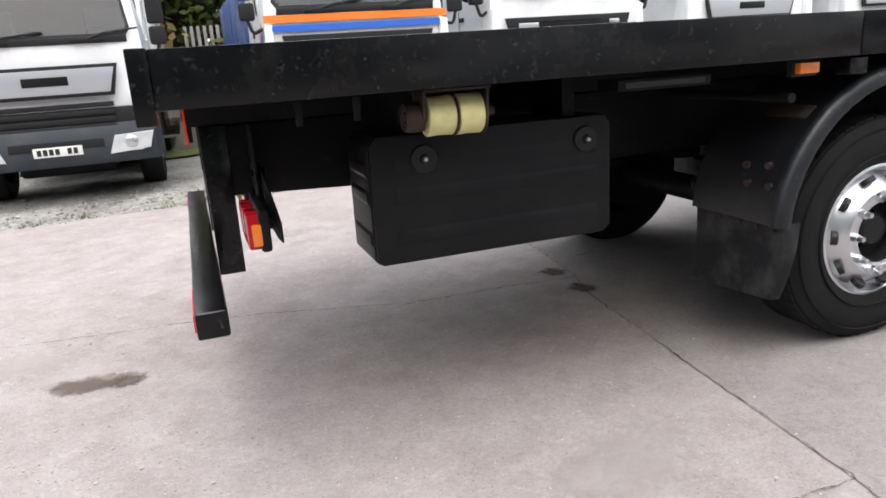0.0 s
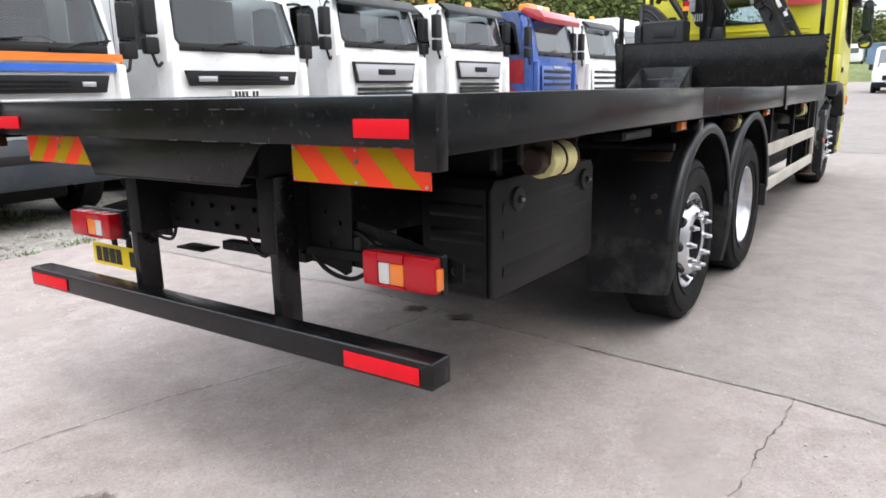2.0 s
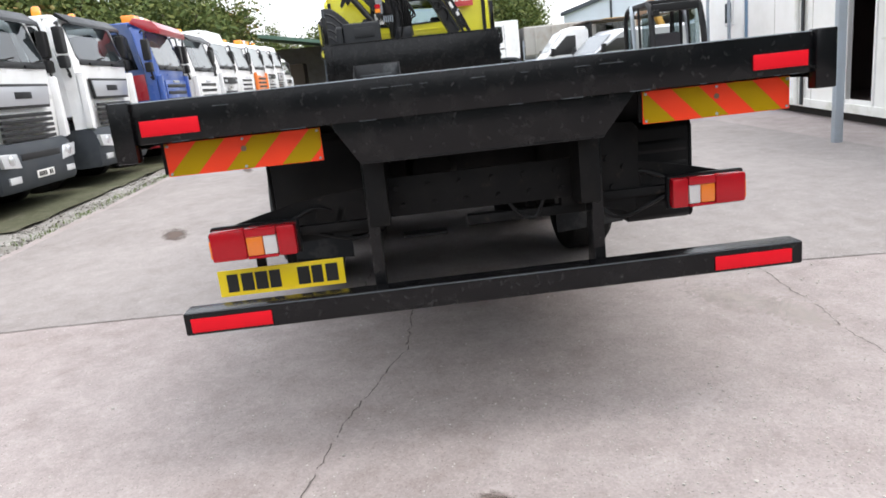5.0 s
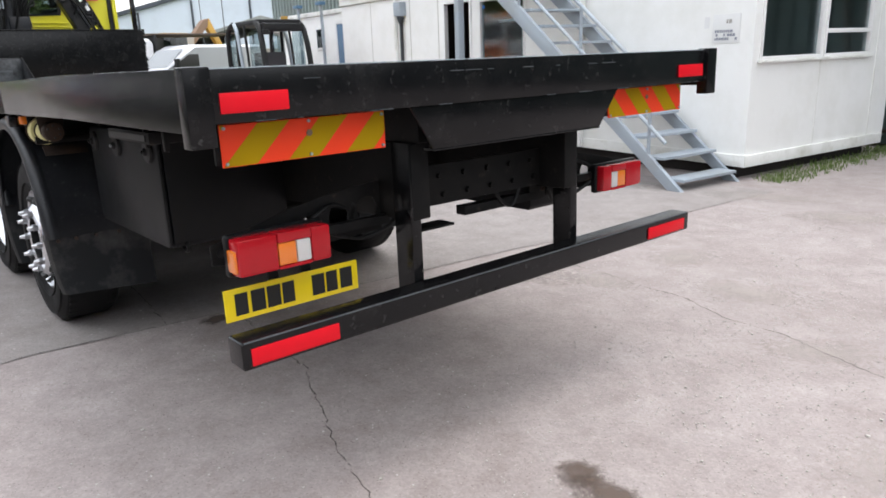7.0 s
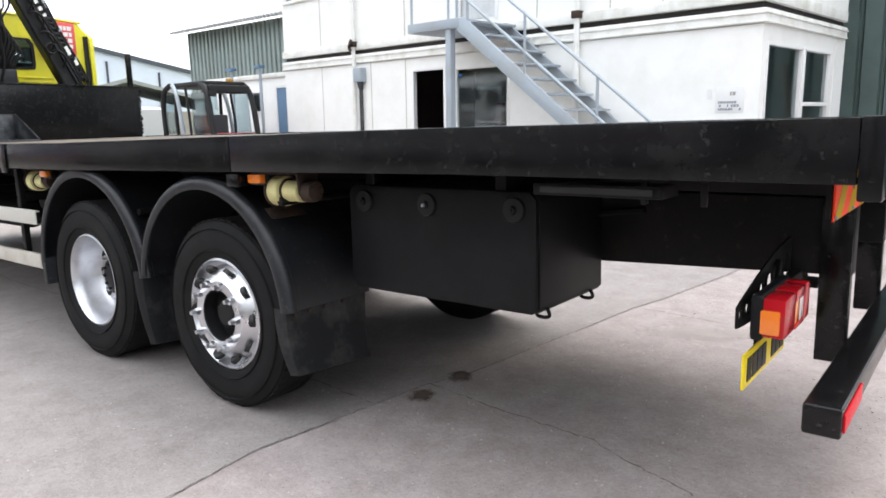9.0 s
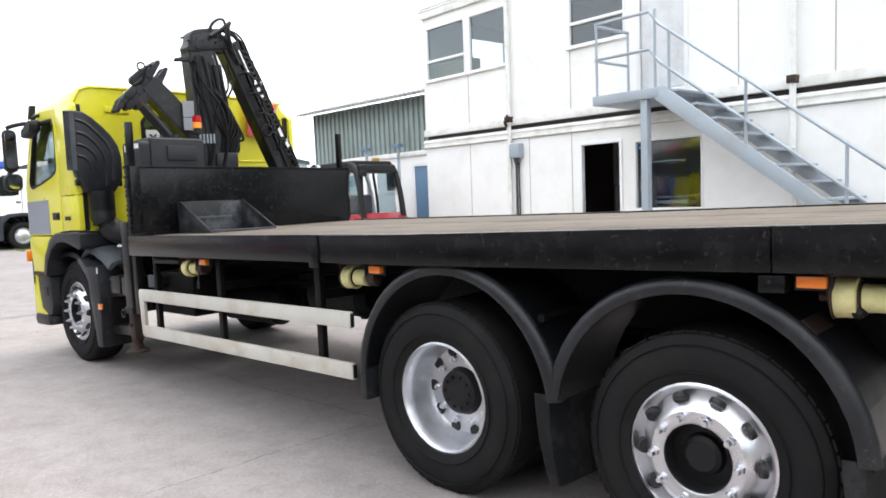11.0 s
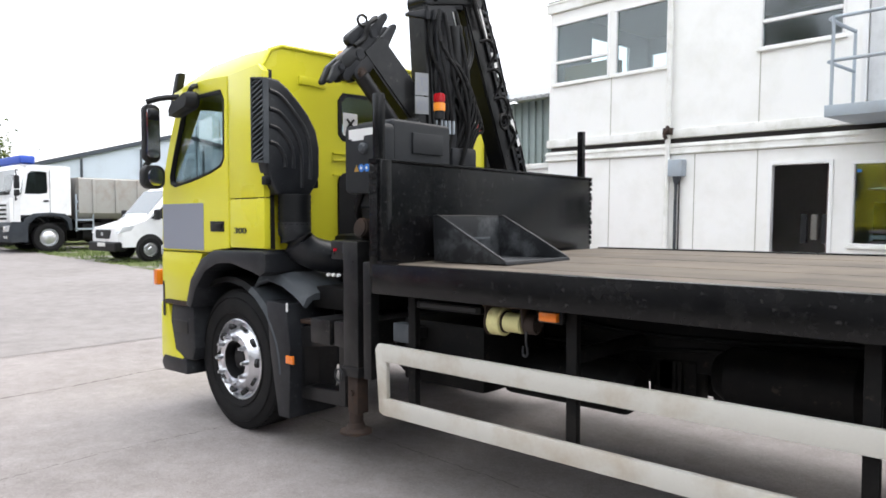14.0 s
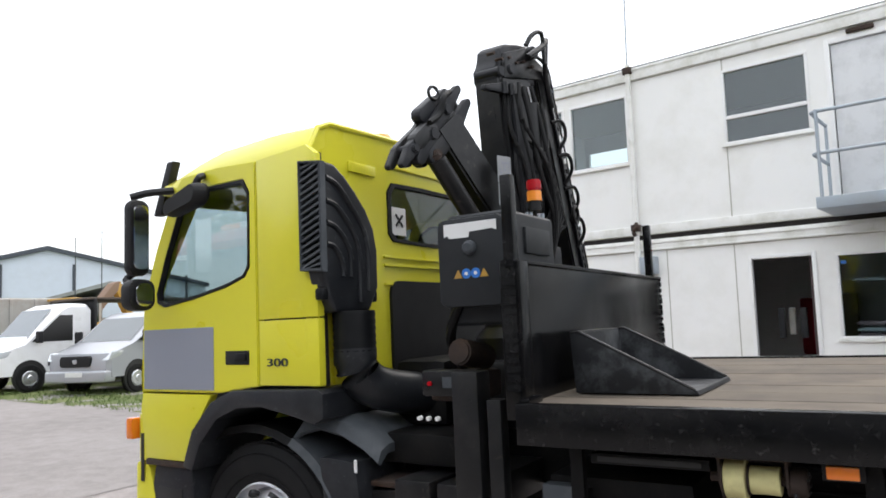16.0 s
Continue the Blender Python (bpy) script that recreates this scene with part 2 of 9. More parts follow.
    "headlamp": mat("headlamp_lens", (0.66, 0.68, 0.70), 0.12, 0.35, var=0.15, scale=25, grain=60, bump=0.1, coat=1.0),
    "beacon": mat("amber_beacon", (0.95, 0.30, 0.03), 0.2, var=0.08, scale=20, grain=100, bump=0.06, coat=0.6),
    "tarp": mat("blue_tarpaulin", (0.03, 0.08, 0.42), 0.6, var=0.2, scale=6, grain=60, bump=0.2),
    "steel_grey": mat("galvanised_grey", (0.36, 0.41, 0.46), 0.5, 0.25, var=0.1, scale=5, grain=90, bump=0.05, dirt=(0.28, 0.26, 0.23), dirt_amount=0.4),
    "cabin_white": mat("cabin_white_panel", (0.86, 0.86, 0.84), 0.55, var=0.05, scale=1.3, grain=120, bump=0.03, dirt=(0.66, 0.655, 0.59), dirt_amount=0.4, dirt_scale=1.4),
    "cabin_trim": mat("cabin_white_trim", (0.82, 0.82, 0.79), 0.55, var=0.08, scale=3, grain=120, bump=0.03, dirt=(0.42, 0.42, 0.33), dirt_amount=0.6, dirt_scale=3.0),
    "cabin_seam": mat("cabin_panel_seam", (0.42, 0.41, 0.36), 0.7, var=0.3, scale=3, bump=0.02),
    "beige_wall": mat("beige_render", (0.42, 0.34, 0.20), 0.8, var=0.15, scale=1.2, bump=0.05),
    "rust_roof": mat("brown_roof", (0.20, 0.13, 0.09), 0.8, var=0.2, scale=1.5, bump=0.05),
    "cabin_gap": mat("cabin_joint_dark", (0.022, 0.018, 0.017), 0.8, var=0.3, bump=0.1),
    "worn_door": mat("weathered_pale_door", (0.66, 0.67, 0.68), 0.6, var=0.12, scale=2.5, grain=90, bump=0.04, dirt=(0.42, 0.43, 0.43), dirt_amount=0.6, dirt_scale=3.5),
    "upvc": mat("white_window_frame", (0.82, 0.82, 0.81), 0.4, var=0.04, scale=5, grain=100, bump=0.01),
    "room_wall": mat("office_wall", (0.42, 0.41, 0.38), 0.8, var=0.1, scale=2, bump=0.02),
    # near-black base puts the rooms' inside shade into the colour
    "room_shaded": mat("shaded_room_surface", (0.065, 0.042, 0.042), 0.8, var=0.2, scale=2, bump=0.02),
    "green_sheet": mat("green_cladding", (0.075, 0.115, 0.105), 0.5, 0.0, var=0.2, scale=1.4, grain=80, bump=0.04, dirt=(0.035, 0.045, 0.04), dirt_amount=0.6, dirt_scale=0.9),
    "grey_sheet": mat("grey_green_cladding", (0.26, 0.31, 0.30), 0.55, var=0.15, scale=1.2, grain=80, bump=0.04, dirt=(0.13, 0.14, 0.12), dirt_amount=0.5, dirt_scale=1.0),
    "roof_grey": mat("weathered_roof_sheet", (0.30, 0.31, 0.31), 0.7, var=0.2, scale=1.5, grain=60, bump=0.06, dirt=(0.13, 0.13, 0.11), dirt_amount=0.5, dirt_scale=1.2),
    "white_sheet": mat("white_cladding", (0.60, 0.66, 0.74), 0.5, var=0.06, scale=0.6, grain=60, bump=0.02, dirt=(0.42, 0.44, 0.46), dirt_amount=0.3, dirt_scale=0.4),
    "dark_trim": mat("dark_roof_trim", (0.05, 0.06, 0.075), 0.5, var=0.1, bump=0.02),
    "green_roof": mat("green_roof_sheet", (0.09, 0.17, 0.13), 0.6, var=0.15, scale=1, grain=60, bump=0.03, dirt=(0.05, 0.08, 0.06), dirt_amount=0.4),
    "blue_door": mat("blue_door_paint", (0.10, 0.19, 0.30), 0.5, var=0.1, scale=3, bump=0.02),
    "wall_block": mat("concrete_block", (0.33, 0.30, 0.27), 0.9, var=0.2, scale=4, grain=90, bump=0.3, dirt=(0.12, 0.12, 0.09), dirt_amount=0.5),
    "bark": mat("bark", (0.085, 0.065, 0.05), 0.9, var=0.3, scale=6, grain=40, bump=0.4),
    "bin_yellow": mat("machine_yellow", (0.46, 0.26, 0.035), 0.45, var=0.15, scale=4, bump=0.04, dirt=(0.2, 0.13, 0.07), dirt_amount=0.5),
    "sign_blue": mat("sign_blue", (0.03, 0.17, 0.55), 0.4, var=0.05, bump=0.01),
    "poster_red": mat("red_poster", (0.60, 0.08, 0.08), 0.5, var=0.1, bump=0.01),
    "tank_grey": mat("hydraulic_tank_plastic", (0.016, 0.018, 0.021), 0.5, var=0.15, scale=5, grain=150, bump=0.04, dirt=(0.05, 0.05, 0.05), dirt_amount=0.3, spec=0.3),
    "body_grey": mat("tipper_body_grey", (0.36, 0.35, 0.33), 0.6, var=0.15, scale=2, grain=80, bump=0.05, dirt=(0.2, 0.14, 0.09), dirt_amount=0.5),
}
M["glass"] = glass_mat("clear_glass", (0.70, 0.78, 0.80), rough=0.06, f0=0.085)
M["cab_glass"] = glass_mat("tinted_cab_glass", (0.62, 0.68, 0.69), f0=0.09)
M["screen_glass"] = glass_mat("tinted_windscreen", (0.48, 0.56, 0.58), f0=0.08)
M["dark_glass"] = glass_mat("dark_cab_glass", (0.22, 0.27, 0.28))


def ground_mat(name, stops, scale, grain, bump, rough=0.9, speck=None, aggregate=()):
    """Concrete, gravel or turf: broad patches, medium mottling and single specks."""
    m = bpy.data.materials.new(name)
    m.use_nodes = True
    n, l = m.node_tree.nodes, m.node_tree.links
    b = n["Principled BSDF"]
    tc = n.new("ShaderNodeTexCoord")
    big, med, fine = (n.new("ShaderNodeTexNoise") for _ in range(3))
    for t, s, d in ((big, scale, 6), (med, scale * 9, 8), (fine, grain, 4)):
        t.inputs["Scale"].default_value, t.inputs["Detail"].default_value = s, d
        t.inputs["Roughness"].default_value = 0.62
        l.new(tc.outputs["Object"], t.inputs["Vector"])
    add = n.new("ShaderNodeMath")
    add.operation = "MULTIPLY_ADD"
    add.inputs[1].default_value = 0.42
    l.new(med.outputs["Fac"], add.inputs[0])
    half = n.new("ShaderNodeMath")
    half.operation = "MULTIPLY"
    half.inputs[1].default_value = 0.42
    l.new(big.outputs["Fac"], half.inputs[0])
    l.new(half.outputs[0], add.inputs[2])
    add2 = n.new("ShaderNodeMath")
    add2.operation = "MULTIPLY_ADD"
    add2.inputs[1].default_value = 0.2
    l.new(fine.outputs["Fac"], add2.inputs[0])
    l.new(add.outputs[0], add2.inputs[2])
    ramp = n.new("ShaderNodeValToRGB")
    ramp.color_ramp.elements.remove(ramp.color_ramp.elements[1])
    for i, (p, c) in enumerate(stops):
        e = ramp.color_ramp.elements[0] if i == 0 else ramp.color_ramp.elements.new(p)
        e.position, e.color = p, (*c, 1)
    l.new(add2.outputs[0], ramp.inputs["Fac"])
    out = ramp.outputs["Color"]
    if speck:
        for sc, lo, hi, col in speck:
            v, vr, vm = n.new("ShaderNodeTexVoronoi"), n.new("ShaderNodeMapRange"), n.new("ShaderNodeMix")
            v.inputs["Scale"].default_value = sc
            l.new(tc.outputs["Object"], v.inputs["Vector"])
            vr.inputs["From Min"].default_value, vr.inputs["From Max"].default_value = lo, hi
            vr.inputs["To Min"].default_value, vr.inputs["To Max"].default_value = 1, 0
            l.new(v.outputs["Distance"], vr.inputs["Value"])
            vm.data_type = "RGBA"
            vm.inputs["B"].default_value = (*col, 1)
            l.new(vr.outputs["Result"], vm.inputs["Factor"])
            l.new(out, vm.inputs["A"])
            out = vm.outputs["Result"]
    # exposed stones: every cell a little lighter or darker
    for sc, amt in aggregate:
        v, sp, mr, mul = n.new("ShaderNodeTexVoronoi"), n.new("ShaderNodeSeparateColor"), n.new("ShaderNodeMapRange"), n.new("ShaderNodeMix")
        v.inputs["Scale"].default_value = sc
        l.new(tc.outputs["Object"], v.inputs["Vector"])
        l.new(v.outputs["Color"], sp.inputs["Color"])
        mr.inputs["To Min"].default_value, mr.inputs["To Max"].default_value = 1 - amt, 1 + amt
        l.new(sp.outputs["Red"], mr.inputs["Value"])
        mul.data_type, mul.blend_type = "RGBA", "MULTIPLY"
        mul.inputs["Factor"].default_value = 1.0
        l.new(out, mul.inputs["A"])
        l.new(mr.outputs["Result"], mul.inputs["B"])
        out = mul.outputs["Result"]
    l.new(out, b.inputs["Base Color"])
    b.inputs["Roughness"].default_value = rough
    b.inputs["Specular IOR Level"].default_value = 0.3
    bp = n.new("ShaderNodeBump")
    bp.inputs["Strength"].default_value, bp.inputs["Distance"].default_value = bump, 0.012
    l.new(add2.outputs[0], bp.inputs["Height"])
    l.new(bp.outputs["Normal"], b.inputs["Normal"])
    return m


M["concrete"] = ground_mat("yard_concrete", ((0.28, (0.200, 0.168, 0.160)), (0.43, (0.276, 0.236, 0.226)), (0.54, (0.328, 0.286, 0.276)), (0.70, (0.395, 0.352, 0.342))), 0.55, 70, 0.35,
                           speck=((70, 0.05, 0.16, (0.44, 0.41, 0.385)), (34, 0.02, 0.06, (0.54, 0.51, 0.48)), (48, 0.06, 0.17, (0.15, 0.127, 0.113)), (17, 0.02, 0.06, (0.11, 0.092, 0.08))), aggregate=((120, 0.085), (42, 0.05), (9, 0.035)))
M["concrete_grey"] = ground_mat("slab_concrete_grey", ((0.28, (0.185, 0.164, 0.156)), (0.44, (0.242, 0.217, 0.208)), (0.56, (0.284, 0.257, 0.247)), (0.72, (0.335, 0.306, 0.295))), 0.5, 70, 0.35,
                                speck=((70, 0.05, 0.16, (0.44, 0.41, 0.385)), (34, 0.02, 0.06, (0.54, 0.51, 0.48)), (48, 0.06, 0.17, (0.15, 0.127, 0.113)), (17, 0.02, 0.06, (0.11, 0.092, 0.08))), aggregate=((120, 0.085), (42, 0.05), (9, 0.035)))
M["old_slab"] = ground_mat("old_grey_slab", ((0.28, (0.160, 0.144, 0.139)), (0.44, (0.207, 0.189, 0.182)), (0.56, (0.243, 0.223, 0.215)), (0.72, (0.288, 0.266, 0.257))), 0.4, 70, 0.3,
                            speck=((34, 0.02, 0.06, (0.42, 0.40, 0.38)), (17, 0.02, 0.06, (0.09, 0.08, 0.072))), aggregate=((42, 0.05), (9, 0.035)))
M["gravel"] = ground_mat("verge_gravel", ((0.32, (0.075, 0.066, 0.055)), (0.45, (0.185, 0.172, 0.153)), (0.55, (0.28, 0.268, 0.247)), (0.66, (0.40, 0.39, 0.365))), 1.2, 45, 0.9,
                         speck=((14, 0.12, 0.2, (0.55, 0.54, 0.52)),))
M["grass"] = ground_mat("rough_turf", ((0.30, (0.045, 0.055, 0.02)), (0.45, (0.085, 0.115, 0.035)), (0.56, (0.14, 0.16, 0.06)), (0.70, (0.26, 0.235, 0.17))), 1.0, 60, 0.9)
# turf with the shade under the parked lorries put into its colour
M["turf"] = ground_mat("shaded_turf", ((0.30, (0.030, 0.031, 0.018)), (0.45, (0.062, 0.066, 0.034)), (0.56, (0.10, 0.10, 0.062)), (0.70, (0.19, 0.175, 0.14))), 1.4, 60, 0.9)
M["blade"] = mat("grass_blades", (0.11, 0.16, 0.04), 0.7, var=0.3, scale=3, grain=30, bump=0)


def film_mat(name, color, lo, hi, scale, radial, most=0.8):
    """A thin film on the concrete that breaks up at its edges: dirt in a crack, a damp stain."""
    m = bpy.data.materials.new(name)
    m.use_nodes = True
    n, l = m.node_tree.nodes, m.node_tree.links
    b = n["Principled BSDF"]
    b.inputs["Base Color"].default_value, b.inputs["Roughness"].default_value = (*color, 1), 0.85
    b.inputs["Specular IOR Level"].default_value = 0.2
    tc, nz, mr = n.new("ShaderNodeTexCoord"), n.new("ShaderNodeTexNoise"), n.new("ShaderNodeMapRange")
    nz.inputs["Scale"].default_value, nz.inputs["Detail"].default_value, nz.inputs["Roughness"].default_value = scale, 7, 0.7
    l.new(tc.outputs["Object"], nz.inputs["Vector"])
    src = nz.outputs["Fac"]
    if radial:
        mp, gr, ad = n.new("ShaderNodeMapping"), n.new("ShaderNodeTexGradient"), n.new("ShaderNodeMath")
        mp.inputs["Location"].default_value, mp.inputs["Scale"].default_value = (-1, -1, 0), (2, 2, 0)
        gr.gradient_type = "SPHERICAL"
        l.new(tc.outputs["Generated"], mp.inputs["Vector"])
        l.new(mp.outputs["Vector"], gr.inputs["Vector"])
        ad.operation, ad.inputs[1].default_value = "MULTIPLY_ADD", 0.55
        l.new(gr.outputs["Fac"], ad.inputs[0])
        l.new(nz.outputs["Fac"], ad.inputs[2])
        src = ad.outputs[0]
    mr.inputs["From Min"].default_value, mr.inputs["From Max"].default_value = lo, hi
    mr.inputs["To Max"].default_value = most
    l.new(src, mr.inputs["Value"])
    l.new(mr.outputs["Result"], b.inputs["Alpha"])
    return m


M["crack"] = film_mat("dirt_filled_crack", (0.105, 0.092, 0.082), 0.38, 0.56, 14, False)
M["stain"] = film_mat("damp_oil_stain", (0.13, 0.098, 0.082), 0.62, 0.86, 9, True)
M["pale_scuff"] = film_mat("pale_worn_patch", (0.45, 0.40, 0.37), 0.62, 1.0, 22, True, 0.5)


def leaf_mat(name, cols):
    m = bpy.data.materials.new(name)
    m.use_nodes = True
    n, l = m.node_tree.nodes, m.node_tree.links
    b = n["Principled BSDF"]
    g, r = n.new("ShaderNodeNewGeometry"), n.new("ShaderNodeValToRGB")
    r.color_ramp.elements.remove(r.color_ramp.elements[1])
    for i, c in enumerate(cols):
        e = r.color_ramp.elements[0] if i == 0 else r.color_ramp.elements.new(i / (len(cols) - 1))
        e.position, e.color = i / (len(cols) - 1), (*c, 1)
    l.new(g.outputs["Random Per Island"], r.inputs["Fac"])
    l.new(r.outputs["Color"], b.inputs["Base Color"])
    b.inputs["Roughness"].default_value = 0.75
    b.inputs["Specular IOR Level"].default_value = 0.2
    return m


M["leaf_a"] = leaf_mat("green_leaves", ((0.044, 0.069, 0.022), (0.075, 0.106, 0.031), (0.106, 0.131, 0.037), (0.150, 0.163, 0.050)))
M["leaf_b"] = leaf_mat("turning_leaves", ((0.062, 0.075, 0.025), (0.112, 0.112, 0.037), (0.188, 0.144, 0.050), (0.250, 0.163, 0.062)))


# ---- mesh helpers ----
def bm_box(x0, x1, y0, y1, z0, z1, bevel=0.0, seg=2):
    bm = bmesh.new()
    bmesh.ops.create_cube(bm, size=1.0, matrix=Matrix.Translation(((x0 + x1) / 2, (y0 + y1) / 2, (z0 + z1) / 2)) @ Matrix.Diagonal((abs(x1 - x0), abs(y1 - y0), abs(z1 - z0), 1)))
    if bevel:
        bmesh.ops.bevel(bm, geom=bm.edges[:], offset=bevel, segments=seg, affect="EDGES", profile=0.6)
    return bm


def add_box(bm, *a, **k):
    join(bm, bm_box(*a, **k))
    return bm


def join(bm, other, m=None):
    """Adds the mesh of another bmesh to bm and frees it."""
    if m is not None:
        bmesh.ops.transform(other, matrix=m, verts=other.verts[:])
    vmap = {v: bm.verts.new(v.co) for v in other.verts}
    for f in other.faces:
        try:
            bm.faces.new([vmap[v] for v in f.verts])
        except ValueError:
            pass
    other.free()
    return bm


def bm_cyl(p0, p1, r, r2=None, seg=16, bevel=0.0):
    p0, p1 = Vector(p0), Vector(p1)
    d = p1 - p0
    bm = bmesh.new()
    m = Matrix.Translation((p0 + p1) / 2) @ d.to_track_quat("Z", "Y").to_matrix().to_4x4()
    bmesh.ops.create_cone(bm, cap_ends=True, segments=seg, radius1=r, radius2=r if r2 is None else r2, depth=d.length, matrix=m)
    if bevel:
        es = [e for e in bm.edges if all(len(f.verts) > 4 for f in e.link_faces) or any(len(f.verts) > 4 for f in e.link_faces)]
        bmesh.ops.bevel(bm, geom=es, offset=bevel, segments=2, affect="EDGES")
    return bm


def add_cyl(bm, *a, **k):
    return join(bm, bm_cyl(*a, **k))


def bm_tube(pts, r, seg=8):
    """A round bar or hose along a line of points."""
    bm = bmesh.new()
    pts = [Vector(p) for p in pts]
    rings = []
    up = Vector((0.13, 0.31, 0.94)).normalized()
    for i, p in enumerate(pts):
        d = (pts[min(i + 1, len(pts) - 1)] - pts[max(i - 1, 0)]).normalized()
        a = d.cross(up)
        if a.length < 0.05:
            a = d.cross(Vector((1, 0.2, 0)))
        a.normalize()
        b = d.cross(a)
        rings.append([bm.verts.new(p + r * (a * math.cos(2 * math.pi * k / seg) + b * math.sin(2 * math.pi * k / seg))) for k in range(seg)])
    for q, w in zip(rings, rings[1:]):
        for k in range(seg):
            bm.faces.new((q[k], q[(k + 1) % seg], w[(k + 1) % seg], w[k]))
    bm.faces.new(rings[0])
    bm.faces.new(rings[-1])
    bmesh.ops.recalc_face_normals(bm, faces=bm.faces[:])
    return bm


def curve_pts(ctrl, n=24):
    """A smooth line through control points."""
    c = [Vector(p) for p in ctrl]
    c = [2 * c[0] - c[1]] + c + [2 * c[-1] - c[-2]]
    out = []
    for i in range(1, len(c) - 2):
        k = max(2, n // (len(c) - 3))
        for j in range(k):
            t = j / k
            a, b, d, e = c[i - 1], c[i], c[i + 1], c[i + 2]
            out.append(0.5 * (2 * b + (d - a) * t + (2 * a - 5 * b + 4 * d - e) * t * t + (3 * b - a - 3 * d + e) * t ** 3))
    out.append(c[-2])
    return out


def bm_prism(poly, axis, a, b, bevel=0.0, seg=2):
    """A flat outline pushed along an axis from a to b. Outline pairs: (y, z) for x, (x, z) for y, (x, y) for z."""
    bm = bmesh.new()

    def at(p, k):
        return {"x": (k, p[0], p[1]), "y": (p[0], k, p[1]), "z": (p[0], p[1], k)}[axis]
    r0 = [bm.verts.new(at(p, a)) for p in poly]
    r1 = [bm.verts.new(at(p, b)) for p in poly]
    bm.faces.new(r0)
    bm.faces.new(list(reversed(r1)))
    for i in range(len(poly)):
        j = (i + 1) % len(poly)
        bm.faces.new((r0[i], r1[i], r1[j], r0[j]))
    bmesh.ops.recalc_face_normals(bm, faces=bm.faces[:])
    if bevel:
        bmesh.ops.bevel(bm, geom=bm.edges[:], offset=bevel, segments=seg, affect="EDGES", profile=0.6)
    return bm


def bm_lathe(profile, centre, axis="y", seg=40, sign=1):
    """A turned form: profile pairs (radius, along the axis)."""
    bm = bmesh.new()
    rings = []
    c = Vector(centre)
    for r, h in profile:
        ring = []
        for k in range(seg):
            a = 2 * math.pi * k / seg
            u, v = r * math.cos(a), r * math.sin(a)
            o = {"y": (u, sign * h, v), "x": (sign * h, u, v), "z": (u, v, sign * h)}[axis]
            ring.append(bm.verts.new(c + Vector(o)))
        rings.append(ring)
    for q, w in zip(rings, rings[1:]):
        for k in range(seg):
            bm.faces.new((q[k], q[(k + 1) % seg], w[(k + 1) % seg], w[k]))
    bmesh.ops.remove_doubles(bm, verts=bm.verts[:], dist=0.0004)
    bmesh.ops.recalc_face_normals(bm, faces=bm.faces[:])
    return bm


def bm_loft(sections, close=True, caps=True):
    bm = bmesh.new()
    rings = [[bm.verts.new(p) for p in s] for s in sections]
    n = len(rings[0])
    for q, w in zip(rings, rings[1:]):
        for k in range(n if close else n - 1):
            bm.faces.new((q[k], q[(k + 1) % n], w[(k + 1) % n], w[k]))
    if caps and close:
        bm.faces.new(rings[0])
        bm.faces.new(rings[-1])
    bmesh.ops.recalc_face_normals(bm, faces=bm.faces[:])
    return bm


def ring_panel(outer, inner, axis, a, b, bevel=0.0):
    """A panel with an opening: two outlines of equal length pushed from a to b."""
    bm = bmesh.new()

    def at(p, k):
        return {"x": (k, p[0], p[1]), "y": (p[0], k, p[1]), "z": (p[0], p[1], k)}[axis]
    o0, o1 = [bm.verts.new(at(p, a)) for p in outer], [bm.verts.new(at(p, b)) for p in outer]
    i0, i1 = [bm.verts.new(at(p, a)) for p in inner], [bm.verts.new(at(p, b)) for p in inner]
    n = len(outer)
    for k in range(n):
        j = (k + 1) % n
        bm.faces.new((o0[k], o0[j], i0[j], i0[k]))
        bm.faces.new((o1[k], i1[k], i1[j], o1[j]))
        bm.faces.new((o0[k], o1[k], o1[j], o0[j]))
        bm.faces.new((i0[k], i0[j], i1[j], i1[k]))
    bmesh.ops.recalc_face_normals(bm, faces=bm.faces[:])
    if bevel:
        es = [e for e in bm.edges if e.verts[0] in o1 and e.verts[1] in o1 or e.verts[0] in i1 and e.verts[1] in i1]
        bmesh.ops.bevel(bm, geom=es, offset=bevel, segments=2, affect="EDGES")
    return bm


def rounded(w, h, r, n=5):
    """Corners of a rounded rectangle round the origin."""
    out = []
    for cx, cy, a0 in ((w / 2 - r, h / 2 - r, 0), (-w / 2 + r, h / 2 - r, 90), (-w / 2 + r, -h / 2 + r, 180), (w / 2 - r, -h / 2 + r, 270)):
        for k in range(n + 1):
            a = radians(a0 + 90 * k / n)
            out.append((cx + r * math.cos(a), cy + r * math.sin(a)))
    return out


def part(name, bm, material, parent=None, label="", smooth=35):
    """Links a bmesh as one mesh object, under its thing or part where one is given."""
    me = bpy.data.meshes.new(name)
    bm.to_mesh(me)
    bm.free()
    me.materials.append(material)
    if smooth:
        for p in me.polygons:
            p.use_smooth = True
        me.set_sharp_from_angle(angle=radians(smooth))
    ob = new(name, me)
    if parent is not None:
        ob.parent = parent
    if label:
        ob["label"] = label
    return ob


def thing(name, label, category, loc=(0, 0, 0), group="", kind=""):
    e = new(name)
    e.location = loc
    e.empty_display_size = 0.1
    return tagged(e, label, category, group, kind)


def gz(x):
    """The yard's height: it rises gently towards the front of the lorry."""
    return 0.0165 * (max(x, -9.0) - 3.5) if x < 13 else 0.157 + 0.022 * (min(x, 70.0) - 13)


